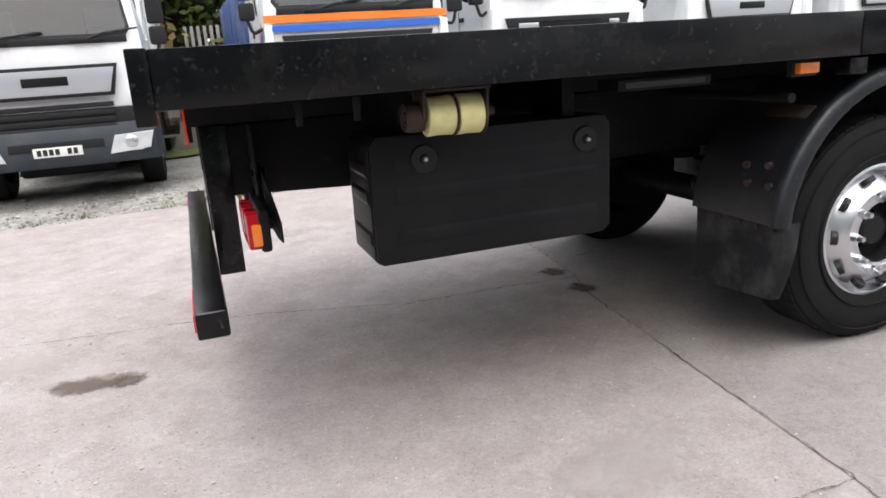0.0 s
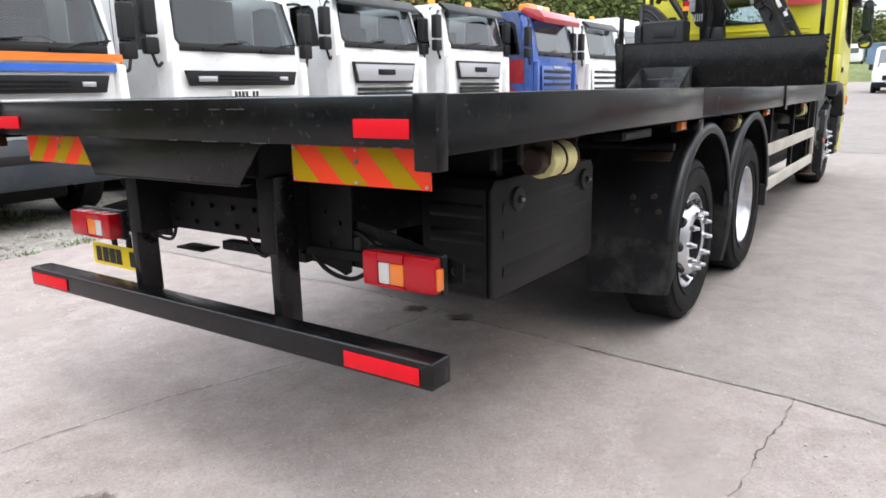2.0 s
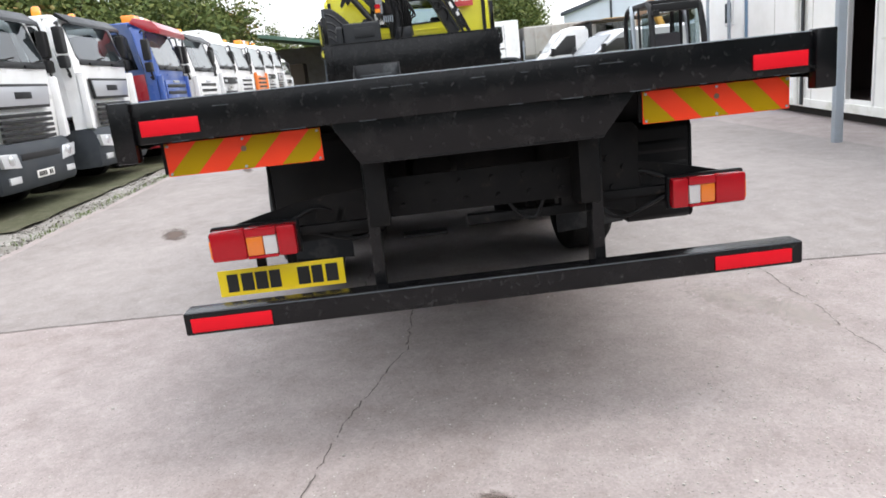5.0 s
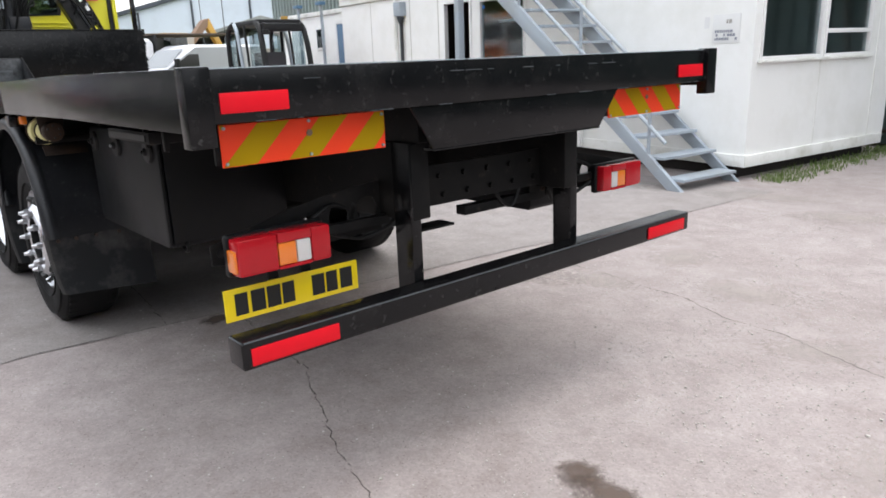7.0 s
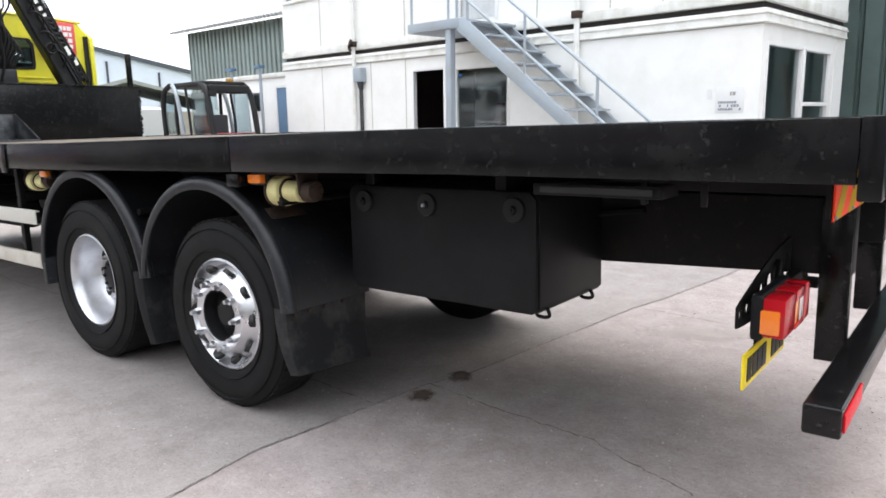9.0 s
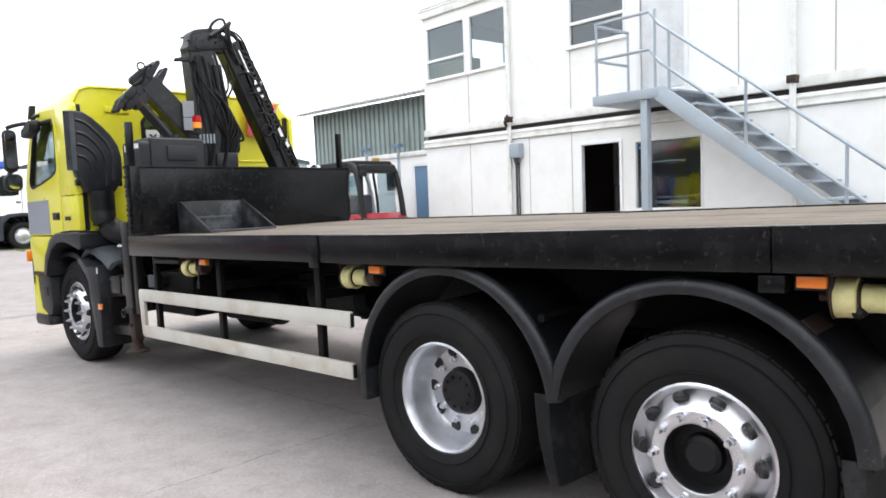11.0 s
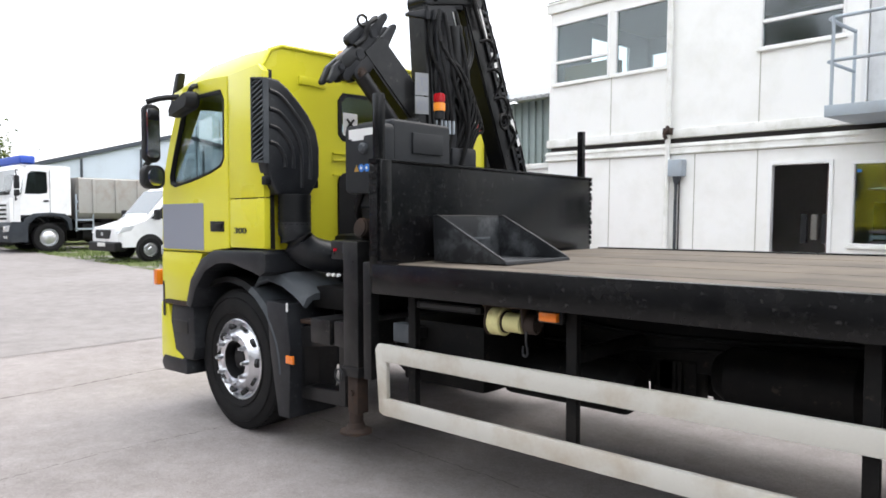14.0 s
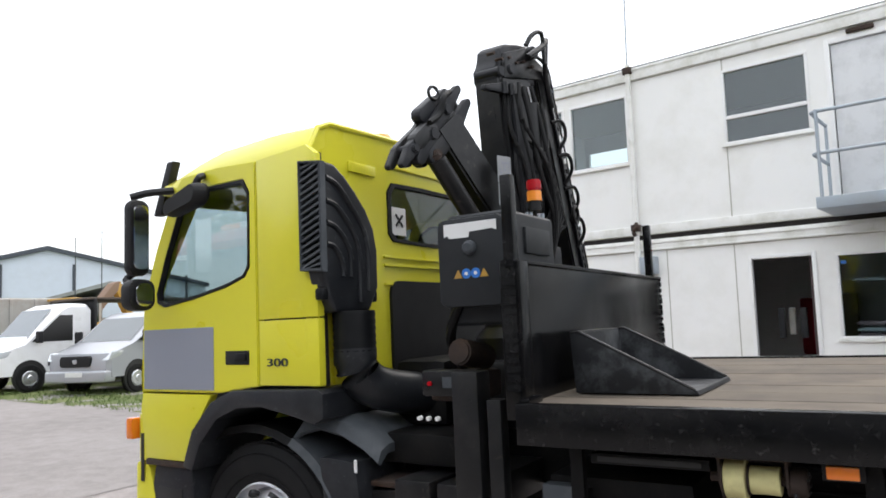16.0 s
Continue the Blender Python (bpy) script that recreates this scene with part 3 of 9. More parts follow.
def bars(bm, axis, at, u0, u1, v0, v1, rows, seed=1, fill=0.75):
    """Rows of short blocks that stand for writing too small to read."""
    rnd = random.Random(seed)
    h = (v1 - v0) / rows
    for r in range(rows):
        u = u0
        while u < u1 - 0.3 * h:
            w = min(u1 - u, h * rnd.uniform(0.35, 0.8))
            z0, z1 = v0 + r * h + 0.2 * h, v0 + (r + 1) * h - 0.1 * h
            if rnd.random() < fill:
                a = {"x": (at[0], at[1], u, u + w, z0, z1), "y": (u, u + w, at[0], at[1], z0, z1), "z": (u, u + w, z0, z1, at[0], at[1])}[axis]
                add_box(bm, *a)
            u += w + 0.18 * h
    return bm


# ---- the crane lorry ----
lorry = thing("flatbed_crane_lorry", "yellow-cabbed three-axle lorry with black flatbed and folded loader crane", "lorry", (4.3, 0, 0.0))
LM = Matrix.Translation((-4.3, 0, 0))


def lp(name, bm, material, parent=None, label="", smooth=35):
    """A part of the lorry, given in the yard's own metres."""
    ob = part(name, bm, material, parent or lorry, label, smooth)
    if parent is None:
        ob.matrix_parent_inverse = LM
    return ob


HB = 1.275                      # half the bed's width
ZB = 1.425                      # deck height

# flatbed frame
for s in (1, -1):
    y0, y1 = (HB - 0.07, HB) if s > 0 else (-HB, -HB + 0.07)
    yi = s * (HB - 0.05)
    prof = [(s * HB, 1.272), (s * HB, ZB + 0.012), (s * (HB - 0.055), ZB + 0.012), (s * (HB - 0.055), ZB - 0.012), (s * (HB - 0.014), ZB - 0.02), (s * (HB - 0.014), 1.292), (s * (HB - 0.06), 1.284), (s * (HB - 0.06), 1.272)]
    for a, b, cuts in ((0.036, 2.588, (1.3,)), (2.594, 7.78, (4.47,))):
        bm = bm_prism(prof, "x", a, b, 0.003)
        for c in cuts:
            bmesh.ops.bisect_plane(bm, geom=bm.verts[:] + bm.edges[:] + bm.faces[:], plane_co=(c, 0, 0), plane_no=(1, 0, 0))
        lp("side_rail", bm, M["black_paint"])
    lp("rail_strap", bm_box(5.16, 5.25, min(s * (HB + 0.001), s * (HB + 0.009)), max(s * (HB + 0.001), s * (HB + 0.009)), 1.24, ZB + 0.014, 0.002), M["black_paint"])
    lp("corner_post", bm_box(-0.022, 0.034, min(s * 1.205, s * 1.282), max(s * 1.205, s * 1.278), 1.232, ZB + 0.016, 0.006), M["black_paint"])
    bm = bm_box(2.55, 2.64, min(s * 1.20, s * 1.268), max(s * 1.20, s * 1.268), 1.20, 1.262, 0.004)
    lp("joint_bracket", bm, M["black_paint"])
lp("rear_beam", bm_prism([(-0.004, 1.292), (-0.004, ZB + 0.008), (0.075, ZB + 0.008), (0.075, ZB - 0.01), (0.012, ZB - 0.014), (0.012, 1.300), (0.03, 1.292)], "y", -1.204, 1.204, 0.003), M["black_paint"])
# pale strip paints the sky's sheen along the beam's top edge
lp("worn_top_edge", bm_box(-0.002, 0.070, -1.20, 1.20, ZB + 0.0085, ZB + 0.0115, 0.001), M["steel_grey"], label="pale grey strip standing for sky sheen on the top edge")
# welded seam along the rear beam's lower edge
rnd = random.Random(4)
for z, h, keep, wmin, wmax, gap in ((1.2915, 0.0025, 0.45, 0.01, 0.09, 0.09), (1.398, 0.0025, 0.3, 0.02, 0.10, 0.16)):
    y = -1.15
    while y < 1.13:
        w = rnd.uniform(wmin, wmax)
        if rnd.random() < keep:
            lp("scraped_weld_bead", bm_box(-0.0065, -0.002, y, y + w, z, z + h), M["fender"], label="scraped bare-metal seam")
        y += w + rnd.uniform(0.004, gap)
lp("rear_skirt_plate", bm_prism([(-0.56, 1.291), (0.54, 1.291), (0.45, 1.145), (-0.44, 1.145)], "x", 0.012, 0.024, 0.003), M["black_paint"])
lp("rear_skirt_lip", bm_box(0.012, 0.075, -0.44, 0.45, 1.139, 1.149, 0.002), M["black_paint"])
for s in (1, -1):
    y0, y1 = sorted((s * 0.982, s * 1.183))
    lp("reflector", bm_box(-0.010, -0.0045, y0, y1, 1.318, 1.372, 0.002), M["red"], label="red rectangular reflector")
# deck planks
for i in range(9):
    y0 = -1.215 + i * 0.27
    bm = bm_box(0.08, 7.79, y0 + 0.003, y0 + 0.267, ZB - 0.028, ZB + 0.002 + 0.001 * (i % 2), 0.003, 1)
    for c in (1.3, 4.47):
        bmesh.ops.bisect_plane(bm, geom=bm.verts[:] + bm.edges[:] + bm.faces[:], plane_co=(c, 0, 0), plane_no=(1, 0, 0))
    lp("deck_plank", bm, M["deck"], label="worn brown deck board")
for i in range(16):
    x = 0.35 + i * 0.48
    bm = bmesh.new()
    add_box(bm, x - 0.03, x + 0.03, -1.21, 1.21, 1.30, 1.395)
    lp("cross_bearer", bm, M["chassis"])
# chassis
for s in (1, -1):
    y0, y1 = sorted((s * 0.37, s * 0.445))
    lp("subframe_rail", bm_box(0.10, 8.6, y0, y1, 1.16, 1.30, 0.005), M["chassis"])
    bm = bm_prism([(0.14, 1.155), (9.9, 1.155), (9.9, 0.90), (1.4, 0.83), (0.14, 0.88)], "y", s * 0.372, s * 0.452, 0.006)
    lp("chassis_rail", bm, M["chassis"])
bm = bm_box(0.285, 0.30, -0.40, 0.37, 0.885, 1.045, 0.003)
lp("rear_crossmember", bm, M["chassis"])
for k in range(12):
    y, z = -0.33 + (k % 6) * 0.13 + 0.02 * (k // 6), 0.925 + 0.075 * (k // 6)
    lp("crossmember_bolt", bm_cyl((0.27, y, z), (0.287, y, z), 0.012, seg=8), M["chassis"])
for x in (1.0, 2.2, 3.6, 5.2, 6.8):
    lp("crossmember", bm_box(x, x + 0.08, -0.37, 0.37, 0.9, 1.1, 0.006), M["chassis"])
for x, z in ((2.87, 0.51), (4.26, 0.51), (9.42, 0.62)):
    lp("axle", bm_cyl((x, -0.92, z), (x, 0.92, z), 0.075, seg=18), M["chassis"])
bm = bm_lathe([(0.0, -0.2), (0.15, -0.17), (0.22, -0.06), (0.22, 0.06), (0.15, 0.17), (0.0, 0.2)], (4.26, 0.0, 0.51), "x", 20)
lp("differential", bm, M["chassis"])
lp("propshaft", bm_cyl((4.4, 0, 0.56), (8.2, 0, 0.85), 0.06, seg=12), M["chassis"])
for x in (2.6, 3.15, 4.0, 4.55):
    for s in (1, -1):
        lp("air_spring", bm_lathe([(0.0, 0.0), (0.12, 0.0), (0.13, 0.04), (0.11, 0.07), (0.13, 0.11), (0.12, 0.16), (0.0, 0.16)], (x, s * 0.5, 0.62), "z", 18), M["rubber"])
# rear bracket, lines and loop of cable under the tail
lp("tail_bracket", bm_box(0.305, 0.36, -0.43, 0.06, 0.812, 0.85, 0.004), M["chassis"])
lp("tail_bracket", bm_box(0.305, 0.36, -0.40, -0.33, 0.84, 0.90, 0.004), M["chassis"])
lp("post_foot", bm_box(0.27, 0.36, 0.15, 0.33, 0.795, 0.805, 0.002), M["chassis"])
lp("brake_line", bm_tube(curve_pts([(0.3, 0.35, 0.93), (0.33, 0.42, 0.84), (0.36, 0.52, 0.80), (0.34, 0.64, 0.83), (0.3, 0.76, 0.88)], 18), 0.008), M["hose"])
lp("brake_line", bm_tube(curve_pts([(0.3, -0.42, 0.93), (0.33, -0.5, 0.80), (0.36, -0.60, 0.76), (0.34, -0.70, 0.80), (0.3, -0.8, 0.86)], 18), 0.009), M["hose"])
lp("brake_line", bm_tube(curve_pts([(0.3, -0.1, 0.9), (0.3, -0.16, 0.83), (0.3, -0.22, 0.82), (0.3, -0.26, 0.9)], 12), 0.008), M["hose"])
lp("air_tank", bm_lathe([(0, -0.45), (0.09, -0.43), (0.125, -0.36), (0.125, 0.36), (0.09, 0.43), (0, 0.45)], (1.2, 0.17, 1.0), "x", 20), M["chassis"])

# chevron marker boards
def chevron(y0, y1, flip):
    z0, z1, x = 1.162, 1.282, 0.098
    board = lp("marker_board", bm_box(x, x + 0.006, y0, y1, z0, z1, 0.001, 1), M["chev_red"], label="yellow and red striped marker board")
    h, w, p = z1 - z0, y1 - y0, 0.205
    bmy = bmesh.new()
    k = -2
    while k * p < w + h:
        a = y0 + k * p + (0.03 if flip else 0.05)
        sh = h * 0.95 * (1 if flip else -1)
        lo0, lo1, hi0, hi1 = a, a + p * 0.5, a + sh, a + p * 0.5 + sh
        poly = []
        for (ya, yb, z) in ((lo0, lo1, z0 + 0.002), (hi0, hi1, z1 - 0.002)):
            poly.append((ya, yb, z))
        n = 8
        for i in range(n):
            t0, t1 = i / n, (i + 1) / n
            q = []
            for t in (t0, t1):
                za = z0 + 0.002 + (h - 0.004) * t
                q.append((max(y0 + 0.002, min(y1 - 0.002, lo0 + (hi0 - lo0) * t)), max(y0 + 0.002, min(y1 - 0.002, lo1 + (hi1 - lo1) * t)), za))
            if q[0][1] - q[0][0] > 0.001 or q[1][1] - q[1][0] > 0.001:
                vs = [bmy.verts.new((x - 0.0008, yy, zz)) for yy, zz in ((q[0][0], q[0][2]), (q[0][1], q[0][2]), (q[1][1], q[1][2]), (q[1][0], q[1][2]))]
                bmy.faces.new(vs)
        k += 1
    stripes = part("marker_stripes", bmy, M["chev_yellow"], board, "mustard-yellow diagonal stripes", 0)
    for yy in (y0 + 0.012, (y0 + y1) / 2, y1 - 0.012):
        for zz in (z0 + 0.01, z1 - 0.01):
            part("rivet", bm_cyl((x - 0.006, yy, zz), (x, yy, zz), 0.005, seg=8), M["steel_grey"], board)
    bms = bm_cyl((x - 0.0035, (y0 + y1) / 2, (z0 + z1) / 2 + 0.015), (x - 0.001, (y0 + y1) / 2, (z0 + z1) / 2 + 0.015), 0.010, seg=14)
    part("approval_mark", bms, M["rust_roof"], board)


chevron(-1.175, -0.612, True)
chevron(0.585, 1.150, False)
for s in (1, -1):
    y0, y1 = sorted((s * 0.60, s * 1.165))
    lp("board_backing", bm_box(0.106, 0.118, y0, y1, 1.17, 1.30), M["chassis"])

# underrun bar
lp("underrun_bar", bm_box(0.04, 0.14, -1.205, 1.185, 0.565, 0.655, 0.011, 3), M["black_paint"])
# thin grey rod draws the highlight on the bar's upper front edge
lp("worn_bar_edge", bm_cyl((0.0432, -1.196, 0.6518), (0.0432, 1.176, 0.6518), 0.0028, seg=8), M["fender"], label="thin grey line standing for the highlight on the bar's edge")
for s in (1, -1):
    y0, y1 = sorted((s * 0.415, s * 0.46))
    lp("underrun_post", bm_box(0.143, 0.245, y0, y1, 0.555, 1.16, 0.005), M["black_paint"])
    q0, q1 = sorted((s * 0.375, s * 0.404))
    lp("post_plate", bm_prism([(0.16, 1.16), (0.34, 1.16), (0.34, 1.0), (0.27, 0.93), (0.16, 0.90)], "y", q0, q1, 0.002), M["chassis"])
    y0, y1 = sorted((s * 0.855, s * 1.158))
    lp("reflector", bm_box(0.034, 0.0395, y0, y1, 0.578, 0.632, 0.002), M["red"], label="long red reflector")
    y0, y1 = sorted((s * 0.95, s * 1.09))
    for k in range(6):
        zz = 0.86 + 0.055 * k
        lp("post_bolt", bm_cyl((0.30, s * 0.404, zz), (0.30, s * 0.414, zz), 0.011, seg=8), M["rust"])

# tail lamps
def perforated(stations, s, x0, x1):
    """A plate across the lorry with a round hole in every bay: stations (y, lower edge, upper edge, hole radius)."""
    bm = bmesh.new()
    for (ya, la, ua, r), (yb, lb, ub, _) in zip(stations, stations[1:]):
        cy, cz = (ya + yb) / 2, (la + lb + ua + ub) / 4
        corners = [(yb, lb), (ya, la), (ya, ua), (yb, ub)]
        outer = []
        for k in range(4):
            p, q = corners[k], corners[(k + 1) % 4]
            outer += [(p[0] + (q[0] - p[0]) * t / 4, p[1] + (q[1] - p[1]) * t / 4) for t in range(4)]
        inner = []
        for y, z in outer:
            d = math.hypot(y - cy, z - cz)
            inner.append((cy + (y - cy) * r / d, cz + (z - cz) * r / d))
        join(bm, ring_panel([(s * y, z) for y, z in outer], [(s * y, z) for y, z in inner], "x", x0, x1))
    bmesh.ops.remove_doubles(bm, verts=bm.verts[:], dist=0.0005)
    return bm


def tail_lamp(s):
    a0, a1 = (0.752, 1.09) if s > 0 else (0.772, 1.078)
    k = (a1 - a0) / 0.355
    xf = 0.215 if s > 0 else 0.238
    y0, y1 = sorted((s * a0, s * a1))
    body = lp("tail_lamp", bm_box(0.276, 0.312, y0 - 0.008, y1 + 0.008, 0.784, 0.924, 0.014, 3), M["plastic"], label="red, amber and white combination tail lamp")
    segs = ((0.735, 0.815, "lamp_red"), (0.815, 0.872, "lamp_white"), (0.872, 0.942, "lamp_amber"), (0.942, 1.09, "lamp_red"))
    for a, b, m in segs:
        a, b = a0 + (a - 0.735) * k, a0 + (b - 0.735) * k
        q0, q1 = sorted((s * a, s * b))
        z0, z1 = (0.794, 0.916) if m == "lamp_red" else (0.806, 0.882)
        part("lens", bm_box(xf if m == "lamp_red" else xf + 0.003, 0.288, q0 + 0.001, q1 - 0.001, z0, z1, 0.012 if m == "lamp_red" else 0.006), M[m], body)
    for z0, z1 in ((0.794, 0.805), (0.883, 0.916)):
        q0, q1 = sorted((s * (a0 + 0.08 * k), s * (a0 + 0.207 * k)))
        part("lens_rim", bm_box(xf, 0.288, q0, q1, z0, z1, 0.003), M["lamp_red"], body)
    q0, q1 = sorted((s * (a1 - 0.008), s * (a1 + 0.007)))
    part("side_lens", bm_box(xf + 0.014, 0.288, q0, q1, 0.806, 0.88, 0.006), M["lamp_amber"], body)
    lp("lamp_stay", perforated([(1.125, 0.82, 0.885, 0.014), (1.055, 0.812, 0.905, 0.018), (0.98, 0.808, 0.925, 0.024), (0.90, 0.808, 0.945, 0.028), (0.81, 0.81, 0.965, 0.034), (0.70, 0.815, 0.985, 0.042), (0.58, 0.82, 1.0, 0.046), (0.455, 0.825, 1.01, 0.0)], s, 0.340, 0.346), M["chassis"], label="black steel lamp arm with round holes")
    lp("lamp_cable", bm_tube(curve_pts([(0.31, s * 0.80, 0.90), (0.33, s * 0.68, 0.95), (0.35, s * 0.60, 0.93), (0.36, s * 0.52, 0.98)], 12), 0.009), M["hose"])
    q0, q1 = sorted((s * 0.44, s * 1.02))
    lp("lamp_bracket", bm_box(0.30, 0.335, q0, q1, 0.85, 0.885, 0.004), M["chassis"])


tail_lamp(1)
tail_lamp(-1)
plate = lp("number_plate", bm_box(0.318, 0.326, 0.592, 1.11, 0.624, 0.735, 0.003), M["plate_yellow"], label="yellow rear number plate")
for k, w in enumerate((0.045, 0.05, 0.05, 0.045, 0.0, 0.05, 0.045, 0.05)):
    if w:
        a = 1.075 - 0.058 * k
        part("plate_bar", bm_box(0.3155, 0.3185, a - w, a, 0.642, 0.717), M["ink"], plate)
for y in (0.80, 0.925):
    lp("plate_stay", bm_box(0.326, 0.336, y - 0.02, y + 0.02, 0.70, 0.80, 0.003), M["chassis"])
lp("tail_gusset", bm_prism([(-0.455, 1.16), (-0.64, 1.16), (-0.665, 1.13), (-0.66, 0.90), (-0.645, 0.80), (-0.62, 0.785), (-0.58, 0.80), (-0.50, 0.82), (-0.455, 0.82)], "x", 0.318, 0.328, 0.003), M["chassis"])
for y, z in ((-0.53, 1.02), (-0.60, 0.98), (-0.55, 0.90)):
    lp("gusset_bolt", bm_cyl((0.306, y, z), (0.319, y, z), 0.013, seg=8), M["chassis"])

# side tool boxes
def ribbed_box(x0, x1, yo, yi, z0, z1, knobs, ribs, s):
    q0, q1 = sorted((s * yi, s * yo))
    poly = [(x0 + 0.02, z0), (x1 - 0.03, z0), (x1, z0 + 0.03), (x1, z1 - 0.03), (x1 - 0.03, z1), (x0 + 0.03, z1), (x0, z1 - 0.03), (x0, z0 + 0.02)]
    box = lp("tool_box", bm_prism(poly, "y", s * yi, s * (yo - 0.02), 0.008), M["plastic"], label="black moulded plastic tool box")
    lid = part("tool_box_door", bm_prism([(a + (0.006 if a < (x0 + x1) / 2 else -0.006), b) for a, b in poly], "y", s * (yo - 0.018), s * yo, 0.01), M["plastic"], box)
    for z in ribs:
        pr = [(s * yo, z - 0.03), (s * (yo + 0.004), z - 0.012), (s * (yo + 0.004), z + 0.012), (s * yo, z + 0.03)]
        part("rib", bm_prism(pr, "x", x0 + 0.09, x1 - 0.07, 0.004), M["plastic"], lid)
        pe = [(x0, z - 0.03), (x0 - 0.006, z - 0.014), (x0 - 0.006, z + 0.014), (x0, z + 0.03)]
        part("rib", bm_prism(pe, "y", s * (yi + 0.04), s * (yo - 0.03), 0.004), M["plastic"], box)
    for kx, kz in knobs:
        part("knob", bm_lathe([(0.0, 0.028), (0.014, 0.028), (0.018, 0.016), (0.046, 0.014), (0.05, 0.006), (0.05, -0.01)], (kx, s * yo, kz), "y", 20, s), M["grille"], lid)
        part("knob_pin", bm_cyl((kx, s * (yo + 0.02), kz), (kx, s * (yo + 0.036), kz), 0.007, seg=8), M["steel_grey"] if s < 0 or 1.5 < kx < 1.8 else M["grille"], lid)


ribbed_box(0.665, 1.63, 1.035, 0.72, 0.655, 1.115, ((0.865, 1.025), (1.51, 1.03)), (0.75, 0.90, 1.0), -1)
ribbed_box(1.10, 2.10, 1.0, 0.45, 0.715, 1.19, ((1.99, 1.12), (1.63, 1.12), (1.20, 1.12)), (), 1)
for y in (0.93, 0.56):
    lp("box_foot", bm_tube(curve_pts([(1.10, y, 0.735), (1.088, y, 0.708), (1.105, y, 0.696), (1.14, y, 0.698), (1.15, y, 0.72)], 12), 0.008, 7), M["chassis"])
for s, xs in ((-1, (0.8, 1.45)), (1, (1.25, 1.95))):
    for x in xs:
        y0, y1 = sorted((s * 0.44, s * 0.98))
        lp("box_hanger", bm_box(x, x + 0.05, y0, y1, 1.115 if s < 0 else 1.19, 1.27), M["chassis"])
# slim rope tracks under the bed
for s, x0, x1 in ((-1, 1.55, 1.95), (1, 0.55, 1.0), (1, 7.05, 7.5)):
    y0, y1 = sorted((s * 1.06, s * 1.20))
    lp("lashing_track", bm_box(x0, x1, y0, y1, 1.205, 1.245, 0.006), M["chassis"])
    lp("lashing_track_slot", bm_box(x0 + 0.03, x1 - 0.03, y0 if s < 0 else y1, (y0 - 0.004) if s < 0 else (y1 + 0.004), 1.215, 1.235), M["ink"])
for s in (-1, 1):
    for x in (0.42, 0.60):
        y0, y1 = sorted((s * 1.18, s * 1.195))
        lp("rope_hook", bm_box(x, x + 0.02, y0, y1, 1.19, 1.262, 0.003), M["chassis"])


# strap winches
def winch(x, s):
    y = s * 1.145
    w = lp("strap_winch", bm_prism([(s * 1.08, 1.265), (s * 1.205, 1.265), (s * 1.195, 1.17), (s * 1.17, 1.135), (s * 1.12, 1.135), (s * 1.09, 1.17)], "x", x - 0.125, x - 0.115, 0.002), M["rust"], label="rusty strap winch with a roll of cream webbing")
    part("side_plate", bm_prism([(s * 1.08, 1.265), (s * 1.205, 1.265), (s * 1.195, 1.17), (s * 1.17, 1.135), (s * 1.12, 1.135), (s * 1.09, 1.17)], "x", x + 0.095, x + 0.105, 0.002), M["rust"], w)
    part("top_plate", bm_box(x - 0.125, x + 0.105, min(s * 1.07, s * 1.22), max(s * 1.07, s * 1.22), 1.258, 1.266), M["rust"], w)
    if s > 0 and x > 6:
        part("strap_hook", bm_tube(curve_pts([(x - 0.14, y + 0.04, 1.15), (x - 0.145, y + 0.05, 1.10), (x - 0.155, y + 0.05, 1.05), (x - 0.14, y + 0.05, 1.03), (x - 0.125, y + 0.05, 1.05), (x - 0.13, y + 0.05, 1.08)], 18), 0.006), M["crane_grey"], w)
    part("spindle", bm_cyl((x - 0.17, y, 1.18), (x + 0.14, y, 1.18), 0.018, seg=10), M["rust"], w)
    part("ratchet_cap", bm_lathe([(0.0, -0.05), (0.045, -0.05), (0.05, -0.04), (0.05, 0.0), (0.04, 0.012), (0.0, 0.012)], (x - 0.128, y, 1.18), "x", 14), M["rust"], w)
    rolls = ((-0.095, 0.005, 0.050), (0.015, 0.088, 0.071)) if s > 0 else ((-0.105, -0.012, 0.066), (-0.002, 0.088, 0.069))
    for a, b, R in rolls:
        prof = [(0.02, a), (R - 0.004, a), (R, a + 0.003), (R - 0.002, (a + b) / 2), (R, b - 0.004), (R - 0.004, b), (0.02, b)]
        part("webbing_roll", bm_lathe(prof, (x, y, 1.178), "x", 22), M["strap"], w, "cream strap webbing")
        part("roll_flange", bm_cyl((x + b + 0.001, y, 1.178), (x + b + 0.006, y, 1.178), R + 0.006, seg=20), M["rust"], w)
    bm = bmesh.new()
    for k in range(5):
        a = radians(30 + 60 * k)
        add_cyl(bm, (x - 0.185, y + 0.03 * math.cos(a), 1.18 + 0.03 * math.sin(a)), (x - 0.17, y + 0.03 * math.cos(a), 1.18 + 0.03 * math.sin(a)), 0.006, seg=6)
    part("winch_holes", bm, M["ink"], w)


for x in (0.95, 3.93, 6.9):
    winch(x, -1)
for x in (2.33, 4.96, 6.92):
    winch(x, 1)
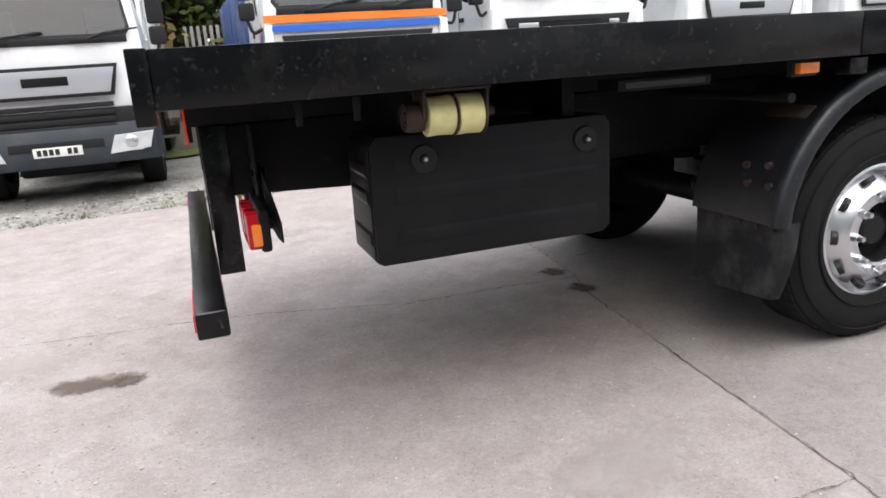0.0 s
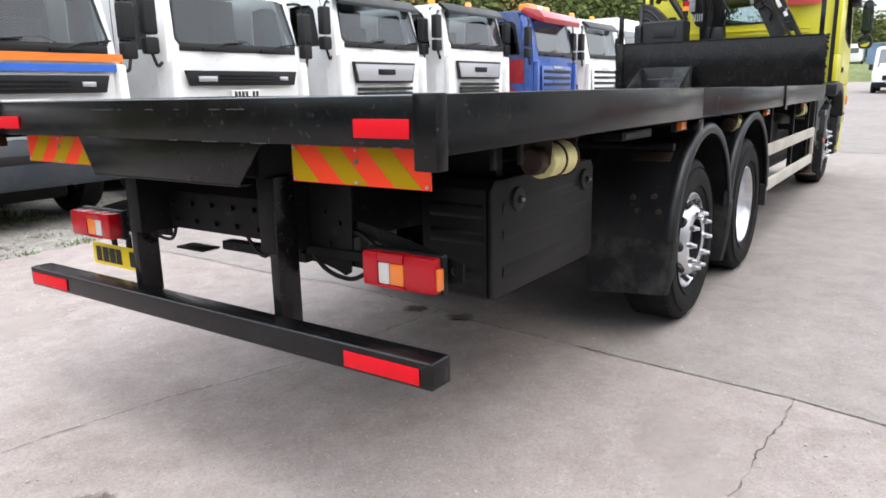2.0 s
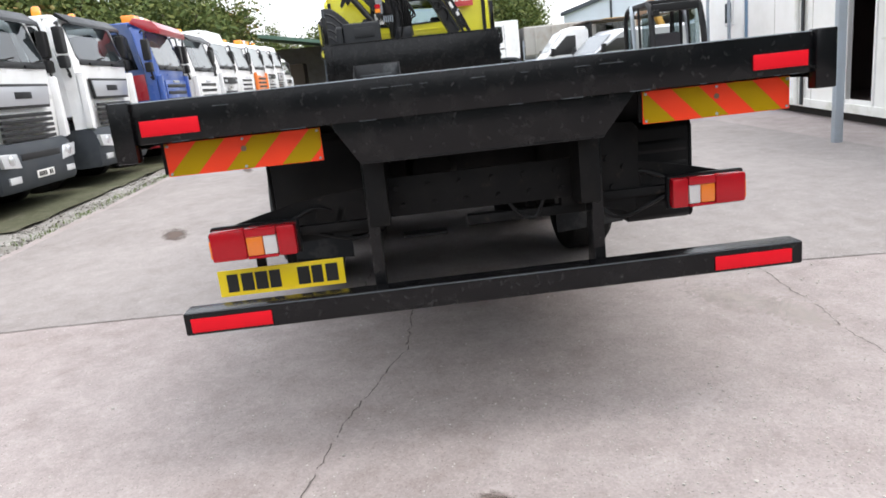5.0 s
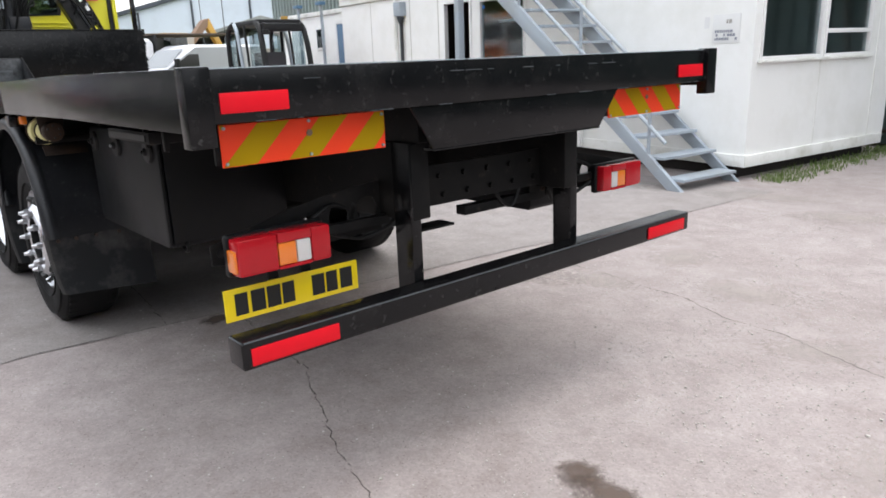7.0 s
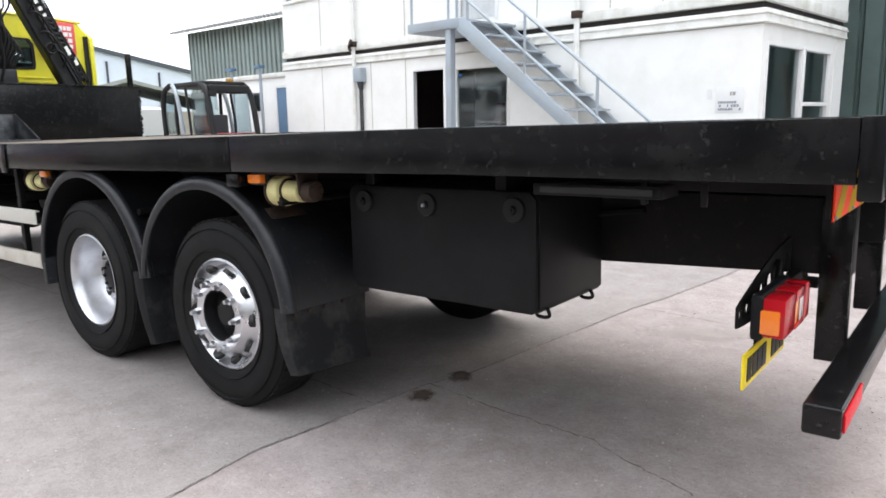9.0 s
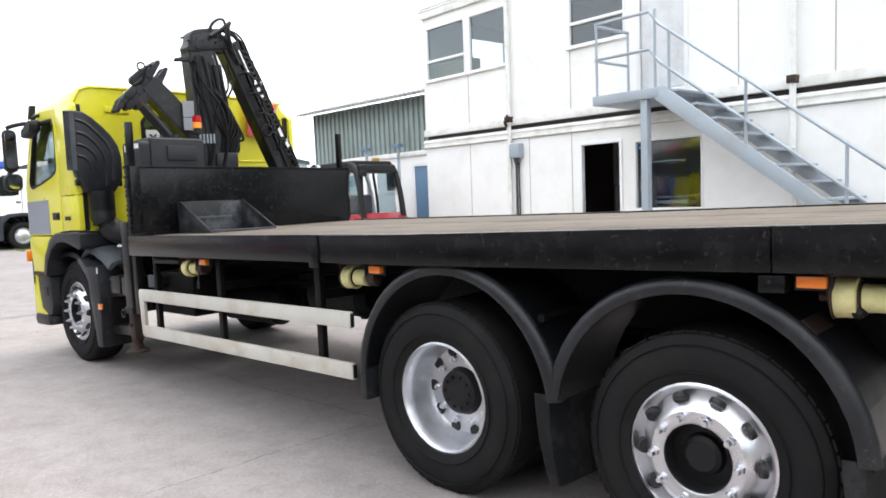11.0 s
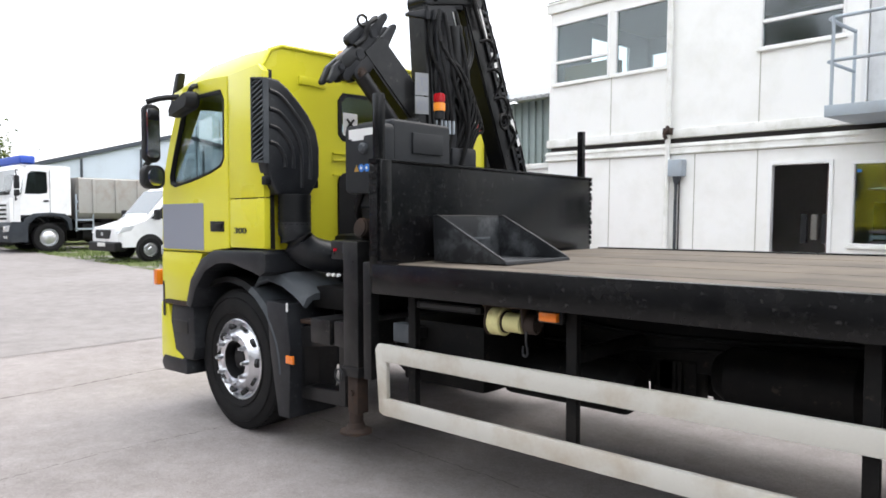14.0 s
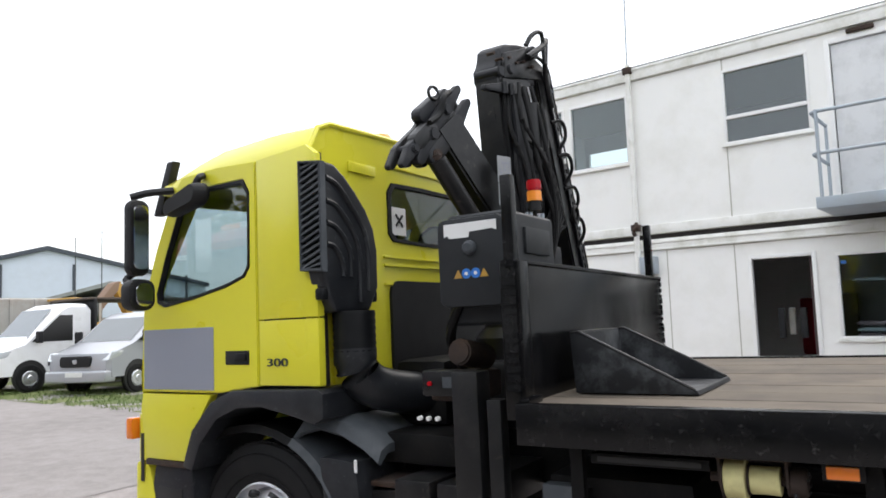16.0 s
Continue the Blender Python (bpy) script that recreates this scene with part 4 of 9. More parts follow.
for s in (1, -1):
    for x in (2.475 if s > 0 else 2.385, 4.72, 6.63):
        y0, y1 = sorted((s * 1.205, s * 1.235))
        m = lp("side_marker", bm_box(x - 0.048, x + 0.048, y0, y1, 1.216, 1.258, 0.005), M["lamp_amber"], label="amber side marker lamp")
        y0, y1 = sorted((s * 1.18, s * 1.207))
        part("marker_base", bm_box(x - 0.062, x + 0.062, y0, y1, 1.205, 1.264, 0.003), M["grille"], m)


# wheels
def wheel(x, z, s, style, yo=1.19, R=0.515):
    """A road wheel: disc, tyre, hub and nuts. style: dish for driven wheels, bulge for the rest."""
    c = (x, s * yo, z)
    if style == "dish":
        disc = [(0.295, -0.012), (0.30, 0.0), (0.290, 0.004), (0.278, -0.01), (0.266, -0.06), (0.256, -0.155), (0.235, -0.183), (0.17, -0.188), (0.135, -0.18), (0.0, -0.18)]
    else:
        disc = [(0.295, -0.012), (0.30, 0.0), (0.290, 0.004), (0.278, -0.012), (0.262, -0.045), (0.25, -0.03), (0.215, 0.015), (0.192, 0.034), (0.15, 0.036), (0.139, 0.03), (0.135, -0.05), (0.0, -0.06)]
    w = lp("wheel", bm_lathe(disc, c, "y", 44, s), M["rim"] if style == "dish" else M["chrome"], label="bright steel wheel")
    tyre = [(0.296, -0.27), (0.33, -0.292), (0.42, -0.302), (R - 0.035, -0.292), (R - 0.008, -0.272), (R, -0.24), (R, -0.03), (R - 0.012, -0.004), (R - 0.04, 0.012), (0.44, 0.022), (0.40, 0.024), (0.36, 0.02), (0.325, 0.012), (0.305, 0.004), (0.296, -0.012)]
    t = part("tyre", bm_lathe(tyre, c, "y", 56, s), M["rubber"], w, "black treaded tyre")
    bm = bmesh.new()
    for k in range(56):
        a = 2 * math.pi * (k + 0.5) / 56
        for ya in (-0.235, -0.035):
            q = bm_box(-0.021, 0.021, -0.022, 0.022, -0.006, 0.0015)
            join(bm, q, Matrix.Translation((x, s * (yo + ya), z)) @ Matrix.Rotation(a, 4, "Y") @ Matrix.Translation((0, 0, R)))
    tagged(part("tread", bm, M["rubber"], w), kind="stuff")
    for rr in (0.455, 0.345):
        bm = bm_lathe([(rr - 0.004, 0.012), (rr, 0.0265), (rr + 0.004, 0.012)], c, "y", 56, s)
        part("sidewall_ring", bm, M["rubber"], w)
    n = 10
    bm = bmesh.new()
    rr = 0.224 if style == "dish" else 0.234
    hy = -0.180 if style == "dish" else 0.004
    for k in range(n):
        a = 2 * math.pi * (k + 0.5) / n
        q = bm_lathe([(0.0, 0.004), (0.030, 0.004), (0.033, 0.0), (0.033, -0.02), (0.0, -0.02)], (0, 0, 0), "y", 12, s)
        tilt = Matrix.Identity(4) if style == "dish" else Matrix.Rotation(-s * radians(52), 4, "X")
        bmesh.ops.transform(q, matrix=Matrix.Translation(c) @ Matrix.Rotation(a, 4, "Y") @ Matrix.Translation((0, s * hy, rr)) @ tilt, verts=q.verts[:])
        part("hand_hole", q, M["ink"], w)
    hub = [(0.0, 0.06), (0.075, 0.06), (0.09, 0.05), (0.10, 0.03), (0.105, -0.02)] if style != "dish" else [(0.0, -0.125), (0.10, -0.125), (0.118, -0.135), (0.124, -0.16), (0.134, -0.18)]
    hubc = [(0.0, -0.005), (0.062, -0.005), (0.08, -0.018), (0.088, -0.045), (0.134, -0.048), (0.1345, 0.027), (0.139, 0.0325)] if style == "bulge" else hub
    part("hub", bm_lathe(hubc, c, "y", 24, s), M["grille"], w, "black greasy hub")
    if style == "dish":
        for k in range(10):
            a = 2 * math.pi * k / 10
            bm = bm_cyl((x + 0.086 * math.cos(a), s * (yo - 0.127), z + 0.086 * math.sin(a)), (x + 0.086 * math.cos(a), s * (yo - 0.114), z + 0.086 * math.sin(a)), 0.010, seg=6)
            part("hub_bolt", bm, M["grille"], w)
    for k in range(10):
        a = 2 * math.pi * k / 10
        r0, y0 = (0.176, -0.188) if style == "dish" else (0.172, 0.034)
        px, pz = x + r0 * math.cos(a), z + r0 * math.sin(a)
        bm = bm_cyl((px, s * (yo + y0), pz), (px, s * (yo + y0 + 0.028), pz), 0.020, seg=6)
        ln = 0.045 if style == "dish" else 0.054
        add_cyl(bm, (px, s * (yo + y0 + 0.02), pz), (px, s * (yo + y0 + ln), pz), 0.013 if style == "dish" else 0.016, 0.011, seg=10)
        part("wheel_nut", bm, M["chrome"], w)
    return w


for s in (1, -1):
    wheel(2.91, 0.495, s, "bulge", 1.16, 0.505)
    wheel(4.30, 0.522, s, "dish", 1.18, 0.51)
    t = [(0.29, -0.24), (0.33, -0.29), (0.42, -0.30), (0.49, -0.29), (0.515, -0.25), (0.515, -0.04), (0.49, 0.0), (0.42, 0.02), (0.33, 0.012), (0.29, -0.02)]
    lp("inner_tyre", bm_lathe(t, (4.30, s * 0.84, 0.522), "y", 40, s), M["rubber"])
    wheel(9.42, 0.622, s, "bulge", 1.12)
    lp("brake_drum", bm_cyl((2.87, s * 0.65, 0.505), (2.87, s * 0.95, 0.505), 0.22, seg=24), M["chassis"])


# rear mudguards
def guard(xc, zc, s, a0, a1, r=0.70, tail=None, name="mudguard"):
    """An arched guard over a wheel with a rolled outer lip."""
    n = 22
    secs = []
    for k in range(n + 1):
        a = radians(a0 + (a1 - a0) * k / n)
        ca, sa = math.cos(a), math.sin(a)
        ring = []
        for rr, yy in ((r, 0.70), (r + 0.012, 0.70), (r + 0.012, 1.175), (r + 0.020, 1.184), (r + 0.030, 1.196), (r + 0.034, 1.212), (r + 0.030, 1.228), (r + 0.018, 1.241), (r, 1.248), (r - 0.018, 1.249), (r - 0.034, 1.244), (r - 0.036, 1.234), (r - 0.012, 1.226), (r, 1.20)):
            ring.append((xc + rr * ca, s * yy, zc + rr * sa))
        secs.append(ring)
    return lp(name, bm_loft(secs), M["guard"], label="dull black plastic mudguard, scuffed lip", smooth=60)


for s in (1, -1):
    guard(2.93, 0.562, s, 8, 176, 0.632)
    guard(4.205, 0.562, s, 3, 174, 0.662)
    # bolts, brackets and flaps of the guards
    for yy, zz in ((1.10, 0.84), (0.98, 0.83), (1.14, 0.76), (1.02, 0.76)) if s < 0 else ():
        xx = 2.93 - math.sqrt(0.645 ** 2 - (zz - 0.562) ** 2)
        lp("rusty_bolt", bm_cyl((xx - 0.014, s * yy, zz), (xx + 0.01, s * yy, zz), 0.016, seg=10), M["rust"])
    for xx in (2.50, 3.86):
        q0, q1 = sorted((s * 0.92, s * 1.14))
        lp("guard_bracket", bm_prism([(xx - 0.02, 1.025), (xx + 0.03, 1.075), (xx + 0.05, 1.06), (xx + 0.0, 1.005)], "y", q0, q1, 0.006), M["rust"])
    for x0, zt, zb in ((2.30, 0.62, 0.29), (3.565, 0.66, 0.225)):
        secs = []
        for k in range(7):
            f = k / 6
            z = zt + (zb - zt) * f
            bow = 0.012 * math.sin(3.0 * f) - 0.02 * f
            yo = 1.243 - 0.035 * f * f
            secs.append([(x0 + bow + dx, s * yy, z - (0.03 * f if yy < 0.9 else 0.0)) for dx, yy in ((0.0, 0.72), (0.0, yo - 0.05), (0.012, yo - 0.012), (0.045, yo), (0.085 - 0.03 * f, yo), (0.085 - 0.03 * f, yo - 0.012), (0.05, yo - 0.014), (0.024, yo - 0.026), (0.013, yo - 0.055), (0.013, 0.72))])
        lp("mud_flap", bm_loft(secs), M["flap"], label="scuffed black rubber mud flap")
        for yy in (1.19, 1.10, 1.0, 0.88):
            lp("flap_rivet", bm_cyl((x0 - 0.008, s * yy, zt - 0.03), (x0 + 0.01, s * yy, zt - 0.03), 0.010, seg=8), M["rust"])
    lp("guard_stay", bm_cyl((2.34, s * 0.45, 1.12), (2.34, s * 1.2, 1.12), 0.02, seg=10), M["chassis"])
    lp("guard_stay", bm_cyl((3.64, s * 0.45, 1.0), (3.64, s * 1.18, 1.0), 0.02, seg=10), M["chassis"])
    # straight lower leg of the front guard
    lp("guard_leg", bm_prism([(4.835, 0.62), (4.885, 0.62), (4.875, 0.44), (4.83, 0.44)], "y", s * 0.80, s * 1.24, 0.006), M["guard"])

# side guards: two pale rails with an upright nose
for s in (1, -1):
    y0, y1 = sorted((s * 1.165, s * 1.20))
    for z0, z1 in ((0.835, 0.935), (0.525, 0.625)):
        g = lp("side_guard_rail", bm_box(5.0, 7.78, y0, y1, z0, z1, 0.008), M["alu"], label="cream aluminium side guard rail with rust streaks")
        lp("rail_end", bm_box(4.992, 5.0, y0 + 0.006, y1 - 0.006, z0 + 0.01, z1 - 0.01), M["grille"])
    lp("side_guard_nose", bm_prism([(7.75, 0.935), (7.82, 0.935), (7.84, 0.90), (7.81, 0.54), (7.78, 0.525), (7.74, 0.54)], "y", s * 1.167, s * 1.198, 0.008), M["alu"])
    for x in (5.32, 6.52, 7.55):
        y0, y1 = sorted((s * 1.12, s * 1.16))
        lp("side_guard_post", bm_box(x, x + 0.055, y0, y1, 0.545, 1.262, 0.004), M["chassis"])
        y0, y1 = sorted((s * 0.44, s * 1.12))
        lp("side_guard_arm", bm_box(x + 0.01, x + 0.06, y0, y1, 0.98, 1.04, 0.004), M["chassis"])
# gear hung along the frame
lp("fuel_tank", bm_prism(rounded(0.55, 0.55, 0.1), "x", 6.0, 7.3, 0.01), M["chassis"])
bpy.data.objects["fuel_tank"].matrix_basis = Matrix.Translation((0, -0.74, 0.84))
lp("air_tank", bm_lathe([(0, -0.45), (0.09, -0.43), (0.14, -0.36), (0.14, 0.36), (0.09, 0.43), (0, 0.45)], (6.9, 0.62, 0.78), "x", 20), M["chassis"])
lp("air_tank", bm_lathe([(0, -0.35), (0.09, -0.33), (0.14, -0.26), (0.14, 0.26), (0.09, 0.33), (0, 0.35)], (5.75, 0.62, 0.92), "x", 20), M["chassis"])
lp("battery_box", bm_box(7.15, 7.75, 0.48, 1.05, 0.72, 1.08, 0.02), M["chassis"])
lp("valve_box", bm_box(7.6, 7.74, 1.08, 1.15, 0.95, 1.06, 0.01), M["fender"])
bm = bmesh.new()
rnd = random.Random(9)
for k in range(26):
    x = 5.0 + 2.7 * rnd.random()
    w = rnd.uniform(0.04, 0.12)
    lp("frame_fitting", bm_box(x, x + w, 0.30, 0.46, 0.68 + 0.14 * rnd.random(), 0.92, 0.01), M["chassis"])
for k, (a, b) in enumerate((((5.1, 0.47, 0.98), (7.7, 0.5, 1.02)), ((5.0, 0.48, 1.07), (7.6, 0.52, 1.1)), ((0.9, 0.47, 1.05), (2.4, 0.49, 1.06)))):
    mid = [(a[0] + (b[0] - a[0]) * t, a[1] + 0.02 * math.sin(9 * t), a[2] + 0.03 * math.sin(7 * t + k)) for t in (0, 0.2, 0.4, 0.6, 0.8, 1)]
    lp("brake_line", bm_tube(curve_pts(mid, 30), 0.012, 6), M["hose"])

# the bed sags a little towards its front, more on the driver's far side
BED = {"side_rail", "deck_plank", "cross_bearer", "joint_bracket", "rail_strap", "lashing_track", "lashing_track_slot", "rope_hook", "strap_winch", "side_marker"}
for o in list(lorry.children):
    if o.name.split(".")[0] in BED:
        for q in (o, *o.children):
            for v in q.data.vertices:
                v.co.z -= min(0.038, 0.012 * max(0.0, v.co.x - 1.3)) * (0.7 + 0.3 * v.co.y / HB)

# headboard at the front of the bed, standing a little askew
LM = Matrix.Translation((-4.272, 0, 0)) @ Matrix.Translation((7.81, 0, 0)) @ Matrix.Rotation(0.038, 4, "Z") @ Matrix.Translation((-7.81, 0, 0))
lp("headboard", bm_box(7.785, 7.835, -1.235, 1.245, ZB - 0.06, 1.982, 0.008), M["black_paint"], label="tall black sheet-steel headboard, dented edge")
lp("headboard_cap", bm_box(7.77, 7.85, -1.20, 1.14, 1.978, 1.994, 0.004), M["black_paint"])
bm = bmesh.new()
rnd = random.Random(11)
for k in range(14):
    z = ZB + 0.02 + 0.04 * k
    lp("edge_dent", bm_box(7.78, 7.84, -1.235 - rnd.uniform(0.004, 0.02), -1.23, z, z + rnd.uniform(0.02, 0.038)), M["black_paint"])
    lp("edge_dent", bm_box(7.78, 7.84, 1.24, 1.245 + rnd.uniform(0.002, 0.012), z, z + rnd.uniform(0.02, 0.038)), M["black_paint"])
lp("headboard_post", bm_box(7.765, 7.86, 1.145, 1.235, ZB - 0.1, 1.99, 0.006), M["black_paint"])
lp("headboard_foot", bm_box(7.75, 7.79, 1.10, 1.245, ZB - 0.04, ZB - 0.008, 0.004), M["black_paint"])
lp("headboard_stake", bm_box(7.81, 7.86, -1.19, -1.14, 1.95, 2.37, 0.006), M["black_paint"])
lp("headboard_stake", bm_box(7.795, 7.845, 1.165, 1.22, 1.95, 2.365, 0.006), M["black_paint"])
# black steel scoop that lies on the deck before the headboard: floor, back plate and two three-cornered cheeks
scoop = thing("steel_scoop", "open black steel scoop with scuffed plates lying on the deck", "scoop", (7.42, 0.54, ZB - 0.024))
part("floor_plate", bm_box(-0.265, 0.255, -0.315, 0.315, 0.0, 0.008, 0.002), M["scuffed_steel"], scoop)
part("back_plate", bm_prism([(0.248, 0.008), (0.257, 0.008), (0.272, 0.262), (0.263, 0.264)], "y", -0.31, 0.31, 0.002), M["scuffed_steel"], scoop, "grey scuffed back plate")
part("back_fold", bm_prism([(0.250, 0.118), (0.256, 0.124), (0.258, 0.136), (0.252, 0.134)], "y", -0.20, 0.24, 0.001), M["fender"], scoop)
for s in (1, -1):
    y0, y1 = sorted((s * 0.31, s * 0.32))
    part("cheek", bm_prism([(-0.265, 0.0), (0.262, 0.0), (0.277, 0.265), (0.235, 0.272), (-0.262, 0.018)], "y", y0, y1, 0.002), M["scuffed_steel"], scoop)
    part("cheek_rim", bm_tube([(-0.258, s * 0.315, 0.018), (-0.05, s * 0.3165, 0.126), (0.12, s * 0.3145, 0.213), (0.238, s * 0.315, 0.272), (0.275, s * 0.315, 0.266)], 0.0075, 7), M["crane"], scoop)
part("back_rim", bm_tube([(0.272, -0.315, 0.265), (0.274, 0.02, 0.268), (0.272, 0.315, 0.265)], 0.0075, 7), M["crane"], scoop)
part("toe_lip", bm_prism([(-0.275, -0.002), (-0.255, -0.002), (-0.255, 0.018), (-0.268, 0.016)], "y", -0.322, 0.322, 0.002), M["crane_grey"], scoop, "toe worn to bare steel")

# ---- cab ----
LM = Matrix.Translation((-4.235, 0, 0))
CW = 1.255
for s in (1, -1):
    # door with its window
    outer = [(9.235, 2.05), (9.235, 2.66), (9.55, 2.675), (9.86, 2.66), (9.95, 2.55), (10.10, 2.25), (10.22, 1.95), (10.235, 1.70), (10.235, 1.41), (9.90, 1.41), (9.55, 1.41), (9.235, 1.45)]
    inner = [(9.29, 2.09), (9.285, 2.50), (9.33, 2.575), (9.77, 2.575), (9.86, 2.52), (10.0, 2.22), (10.095, 1.985), (10.085, 1.93), (10.02, 1.905), (9.75, 1.94), (9.48, 1.99), (9.33, 2.035)]
    door = lp("cab_door", ring_panel(outer, inner, "y", s * (CW - 0.05), s * CW, 0.006), M["yellow"], label="glossy yellow cab door")
    part("door_glass", bm_prism([((p[0] - 9.7) * 1.02 + 9.7, (p[1] - 2.25) * 1.02 + 2.25) for p in inner], "y", s * (CW - 0.03), s * (CW - 0.026)), M["cab_glass"], door, "clear side window", 0)
    inner2 = [((p[0] - 9.7) * 0.965 + 9.7, (p[1] - 2.25) * 0.94 + 2.25) for p in inner]
    part("window_seal", ring_panel(inner, inner2, "y", s * (CW - 0.035), s * (CW + 0.004), 0.003), M["grille"], door)
    part("door_handle", bm_box(9.30, 9.485, min(s * (CW - 0.004), s * (CW + 0.006)), max(s * (CW - 0.004), s * (CW + 0.006)), 1.565, 1.64, 0.004), M["grille"], door)
    part("handle_bar", bm_box(9.315, 9.40, min(s * (CW + 0.003), s * (CW + 0.018)), max(s * (CW + 0.003), s * (CW + 0.018)), 1.585, 1.625, 0.006), M["plastic"], door)
    if s > 0:
        part("grey_panel", bm_prism([(9.585, 1.425), (10.215, 1.425), (10.215, 1.775), (9.585, 1.775)], "y", CW, CW + 0.004, 0.001, 1), M["grey_panel"], door, "flat grey vinyl patch")
    # wedge of yellow below the door, in front of the wheel
    lp("cab_lower_panel", bm_prism([(9.62, 1.40), (10.24, 1.40), (10.26, 1.30), (10.20, 1.02), (9.84, 1.02), (9.76, 1.20)], "y", s * (CW - 0.06), s * (CW - 0.004), 0.008), M["yellow"])
    lp("cab_side_trim", bm_prism([(9.82, 1.018), (10.2, 1.018), (10.2, 0.985), (9.84, 0.985)], "y", s * (CW - 0.08), s * (CW + 0.004), 0.004), M["rust"])
    # rear quarter
    lp("cab_quarter_panel", bm_prism([(8.80, 1.80), (9.225, 1.80), (9.225, 2.665), (8.86, 2.69), (8.80, 2.64)], "y", s * (CW - 0.05), s * CW, 0.006), M["yellow"])
    lp("cab_locker_door", bm_prism([(8.80, 1.455), (9.225, 1.455), (9.225, 1.793), (8.80, 1.793)], "y", s * (CW - 0.05), s * (CW - 0.002), 0.006), M["yellow"])
    lp("cab_inner_frame", bm_prism([(8.82, 1.45), (9.34, 1.42), (9.33, 2.62), (8.84, 2.66)], "y", s * (CW - 0.10), s * (CW - 0.052)), M["grille"])
    # wheel arch and fender
    arch = [(9.84, 1.00), (9.76, 1.20), (9.60, 1.36), (9.42, 1.43), (8.80, 1.445), (8.765, 1.42), (8.765, 1.30), (8.83, 1.27), (8.95, 1.30), (9.2, 1.345), (9.38, 1.335), (9.55, 1.27), (9.69, 1.13), (9.76, 0.98)]
    lp("wheel_arch", bm_prism(arch, "y", s * 0.78, s * (CW + 0.022), 0.012), M["guard"], label="dark grey plastic wheel arch")
    lp("front_step", bm_prism([(9.82, 0.98), (10.16, 0.98), (10.22, 0.70), (10.25, 0.62), (10.10, 0.55), (9.84, 0.56), (9.80, 0.66)], "y", s * 0.80, s * (CW - 0.03), 0.02), M["guard"])
    lp("step_recess", bm_box(9.90, 10.12, min(s * (CW - 0.05), s * (CW - 0.022)), max(s * (CW - 0.05), s * (CW - 0.022)), 0.76, 0.86, 0.01), M["ink"])
    # black liner over the front wheel, and the greyed fender behind it
    for name, a0, a1, r, yo, m, lab in (("wheel_liner", 20, 128, 0.60, 1.17, "chassis", ""), ("front_fender", 118, 180, 0.625, 1.205, "fender", "sun-bleached grey plastic fender")):
        n = 10
        secs = []
        for k in range(n + 1):
            a = radians(a0 + (a1 - a0) * k / n)
            ca, sa, zc = math.cos(a) * 1.12, math.sin(a), gz(9.5) + 0.515
            secs.append([(9.40 + r * ca, s * 0.66, zc + r * sa), (9.40 + (r + 0.02) * ca, s * 0.66, zc + (r + 0.02) * sa), (9.40 + (r + 0.02) * ca, s * (yo - 0.015), zc + (r + 0.02) * sa), (9.40 + (r - 0.02) * ca, s * yo, zc + (r - 0.02) * sa)])
        lp(name, bm_loft(secs), M[m], label=lab)
    secs = []
    for x, z, yo in ((9.10, 1.20, 1.17), (9.02, 1.285, 1.175), (8.90, 1.315, 1.17), (8.76, 1.285, 1.16), (8.64, 1.22, 1.14), (8.56, 1.15, 1.12)):
        secs.append([(x, s * 0.62, z - 0.03), (x, s * 0.62, z), (x, s * (yo - 0.10), z + 0.006), (x, s * (yo - 0.03), z - 0.02), (x, s * yo, z - 0.075), (x, s * (yo - 0.02), z - 0.09), (x, s * (yo - 0.08), z - 0.04)])
    lp("fender_shelf", bm_loft(secs), M["fender"], label="sun-bleached grey plastic fender shelf")
    lp("fender_clip", bm_box(8.63, 8.645, min(s * 1.19, s * 1.20), max(s * 1.19, s * 1.20), 1.04, 1.10, 0.003), M["sticker"])
    lp("fender_flap", bm_prism([(8.80, 1.10), (8.87, 1.10), (8.83, 0.75), (8.74, 0.33), (8.62, 0.33), (8.60, 0.80), (8.64, 1.09)], "y", s * 0.80, s * 1.20, 0.01), M["guard"])
    lp("fender_marker", bm_box(8.56, 8.64, min(s * 1.195, s * 1.21), max(s * 1.195, s * 1.21), 0.70, 0.755, 0.004), M["lamp_amber"], label="amber side marker lamp")
    # indicator at the corner of the bumper
    lp("bumper_corner", bm_prism([(10.20, s * 1.05), (10.335, s * 1.05), (10.342, s * 1.16), (10.325, s * 1.215), (10.28, s * 1.238), (10.20, s * 1.238)], "z", 1.00, 1.275, 0.008), M["yellow"])
    lp("corner_slot", bm_box(10.245, 10.275, min(s * 1.2375, s * 1.2405), max(s * 1.2375, s * 1.2405), 0.88, 1.16), M["ink"])
    lp("corner_indicator", bm_box(10.336, 10.40, min(s * 1.19, s * 1.26), max(s * 1.19, s * 1.26), 1.12, 1.25, 0.015), M["lamp_amber"], label="amber corner indicator")
    # mirrors
    mi = lp("door_mirror", bm_prism([(s * 1.44 + q[0], q[1] + 2.305) for q in rounded(0.13, 0.44, 0.05)], "x", 9.985, 10.05, 0.02), M["grille"], label="black twin-head door mirror")
    bm = bm_prism([(q[0] + s * 1.44, q[1] + 2.305) for q in rounded(0.105, 0.37, 0.035)], "x", 9.979, 9.984)
    bmesh.ops.rotate(bm, verts=bm.verts[:], cent=(9.968, s * 1.44, 0), matrix=Matrix.Rotation(s * 0.2, 3, "Z"))
    bmesh.ops.translate(bm, verts=bm.verts[:], vec=(-0.012, 0, 0))
    part("mirror_glass", bm, M["mirror"], mi, "", 0)
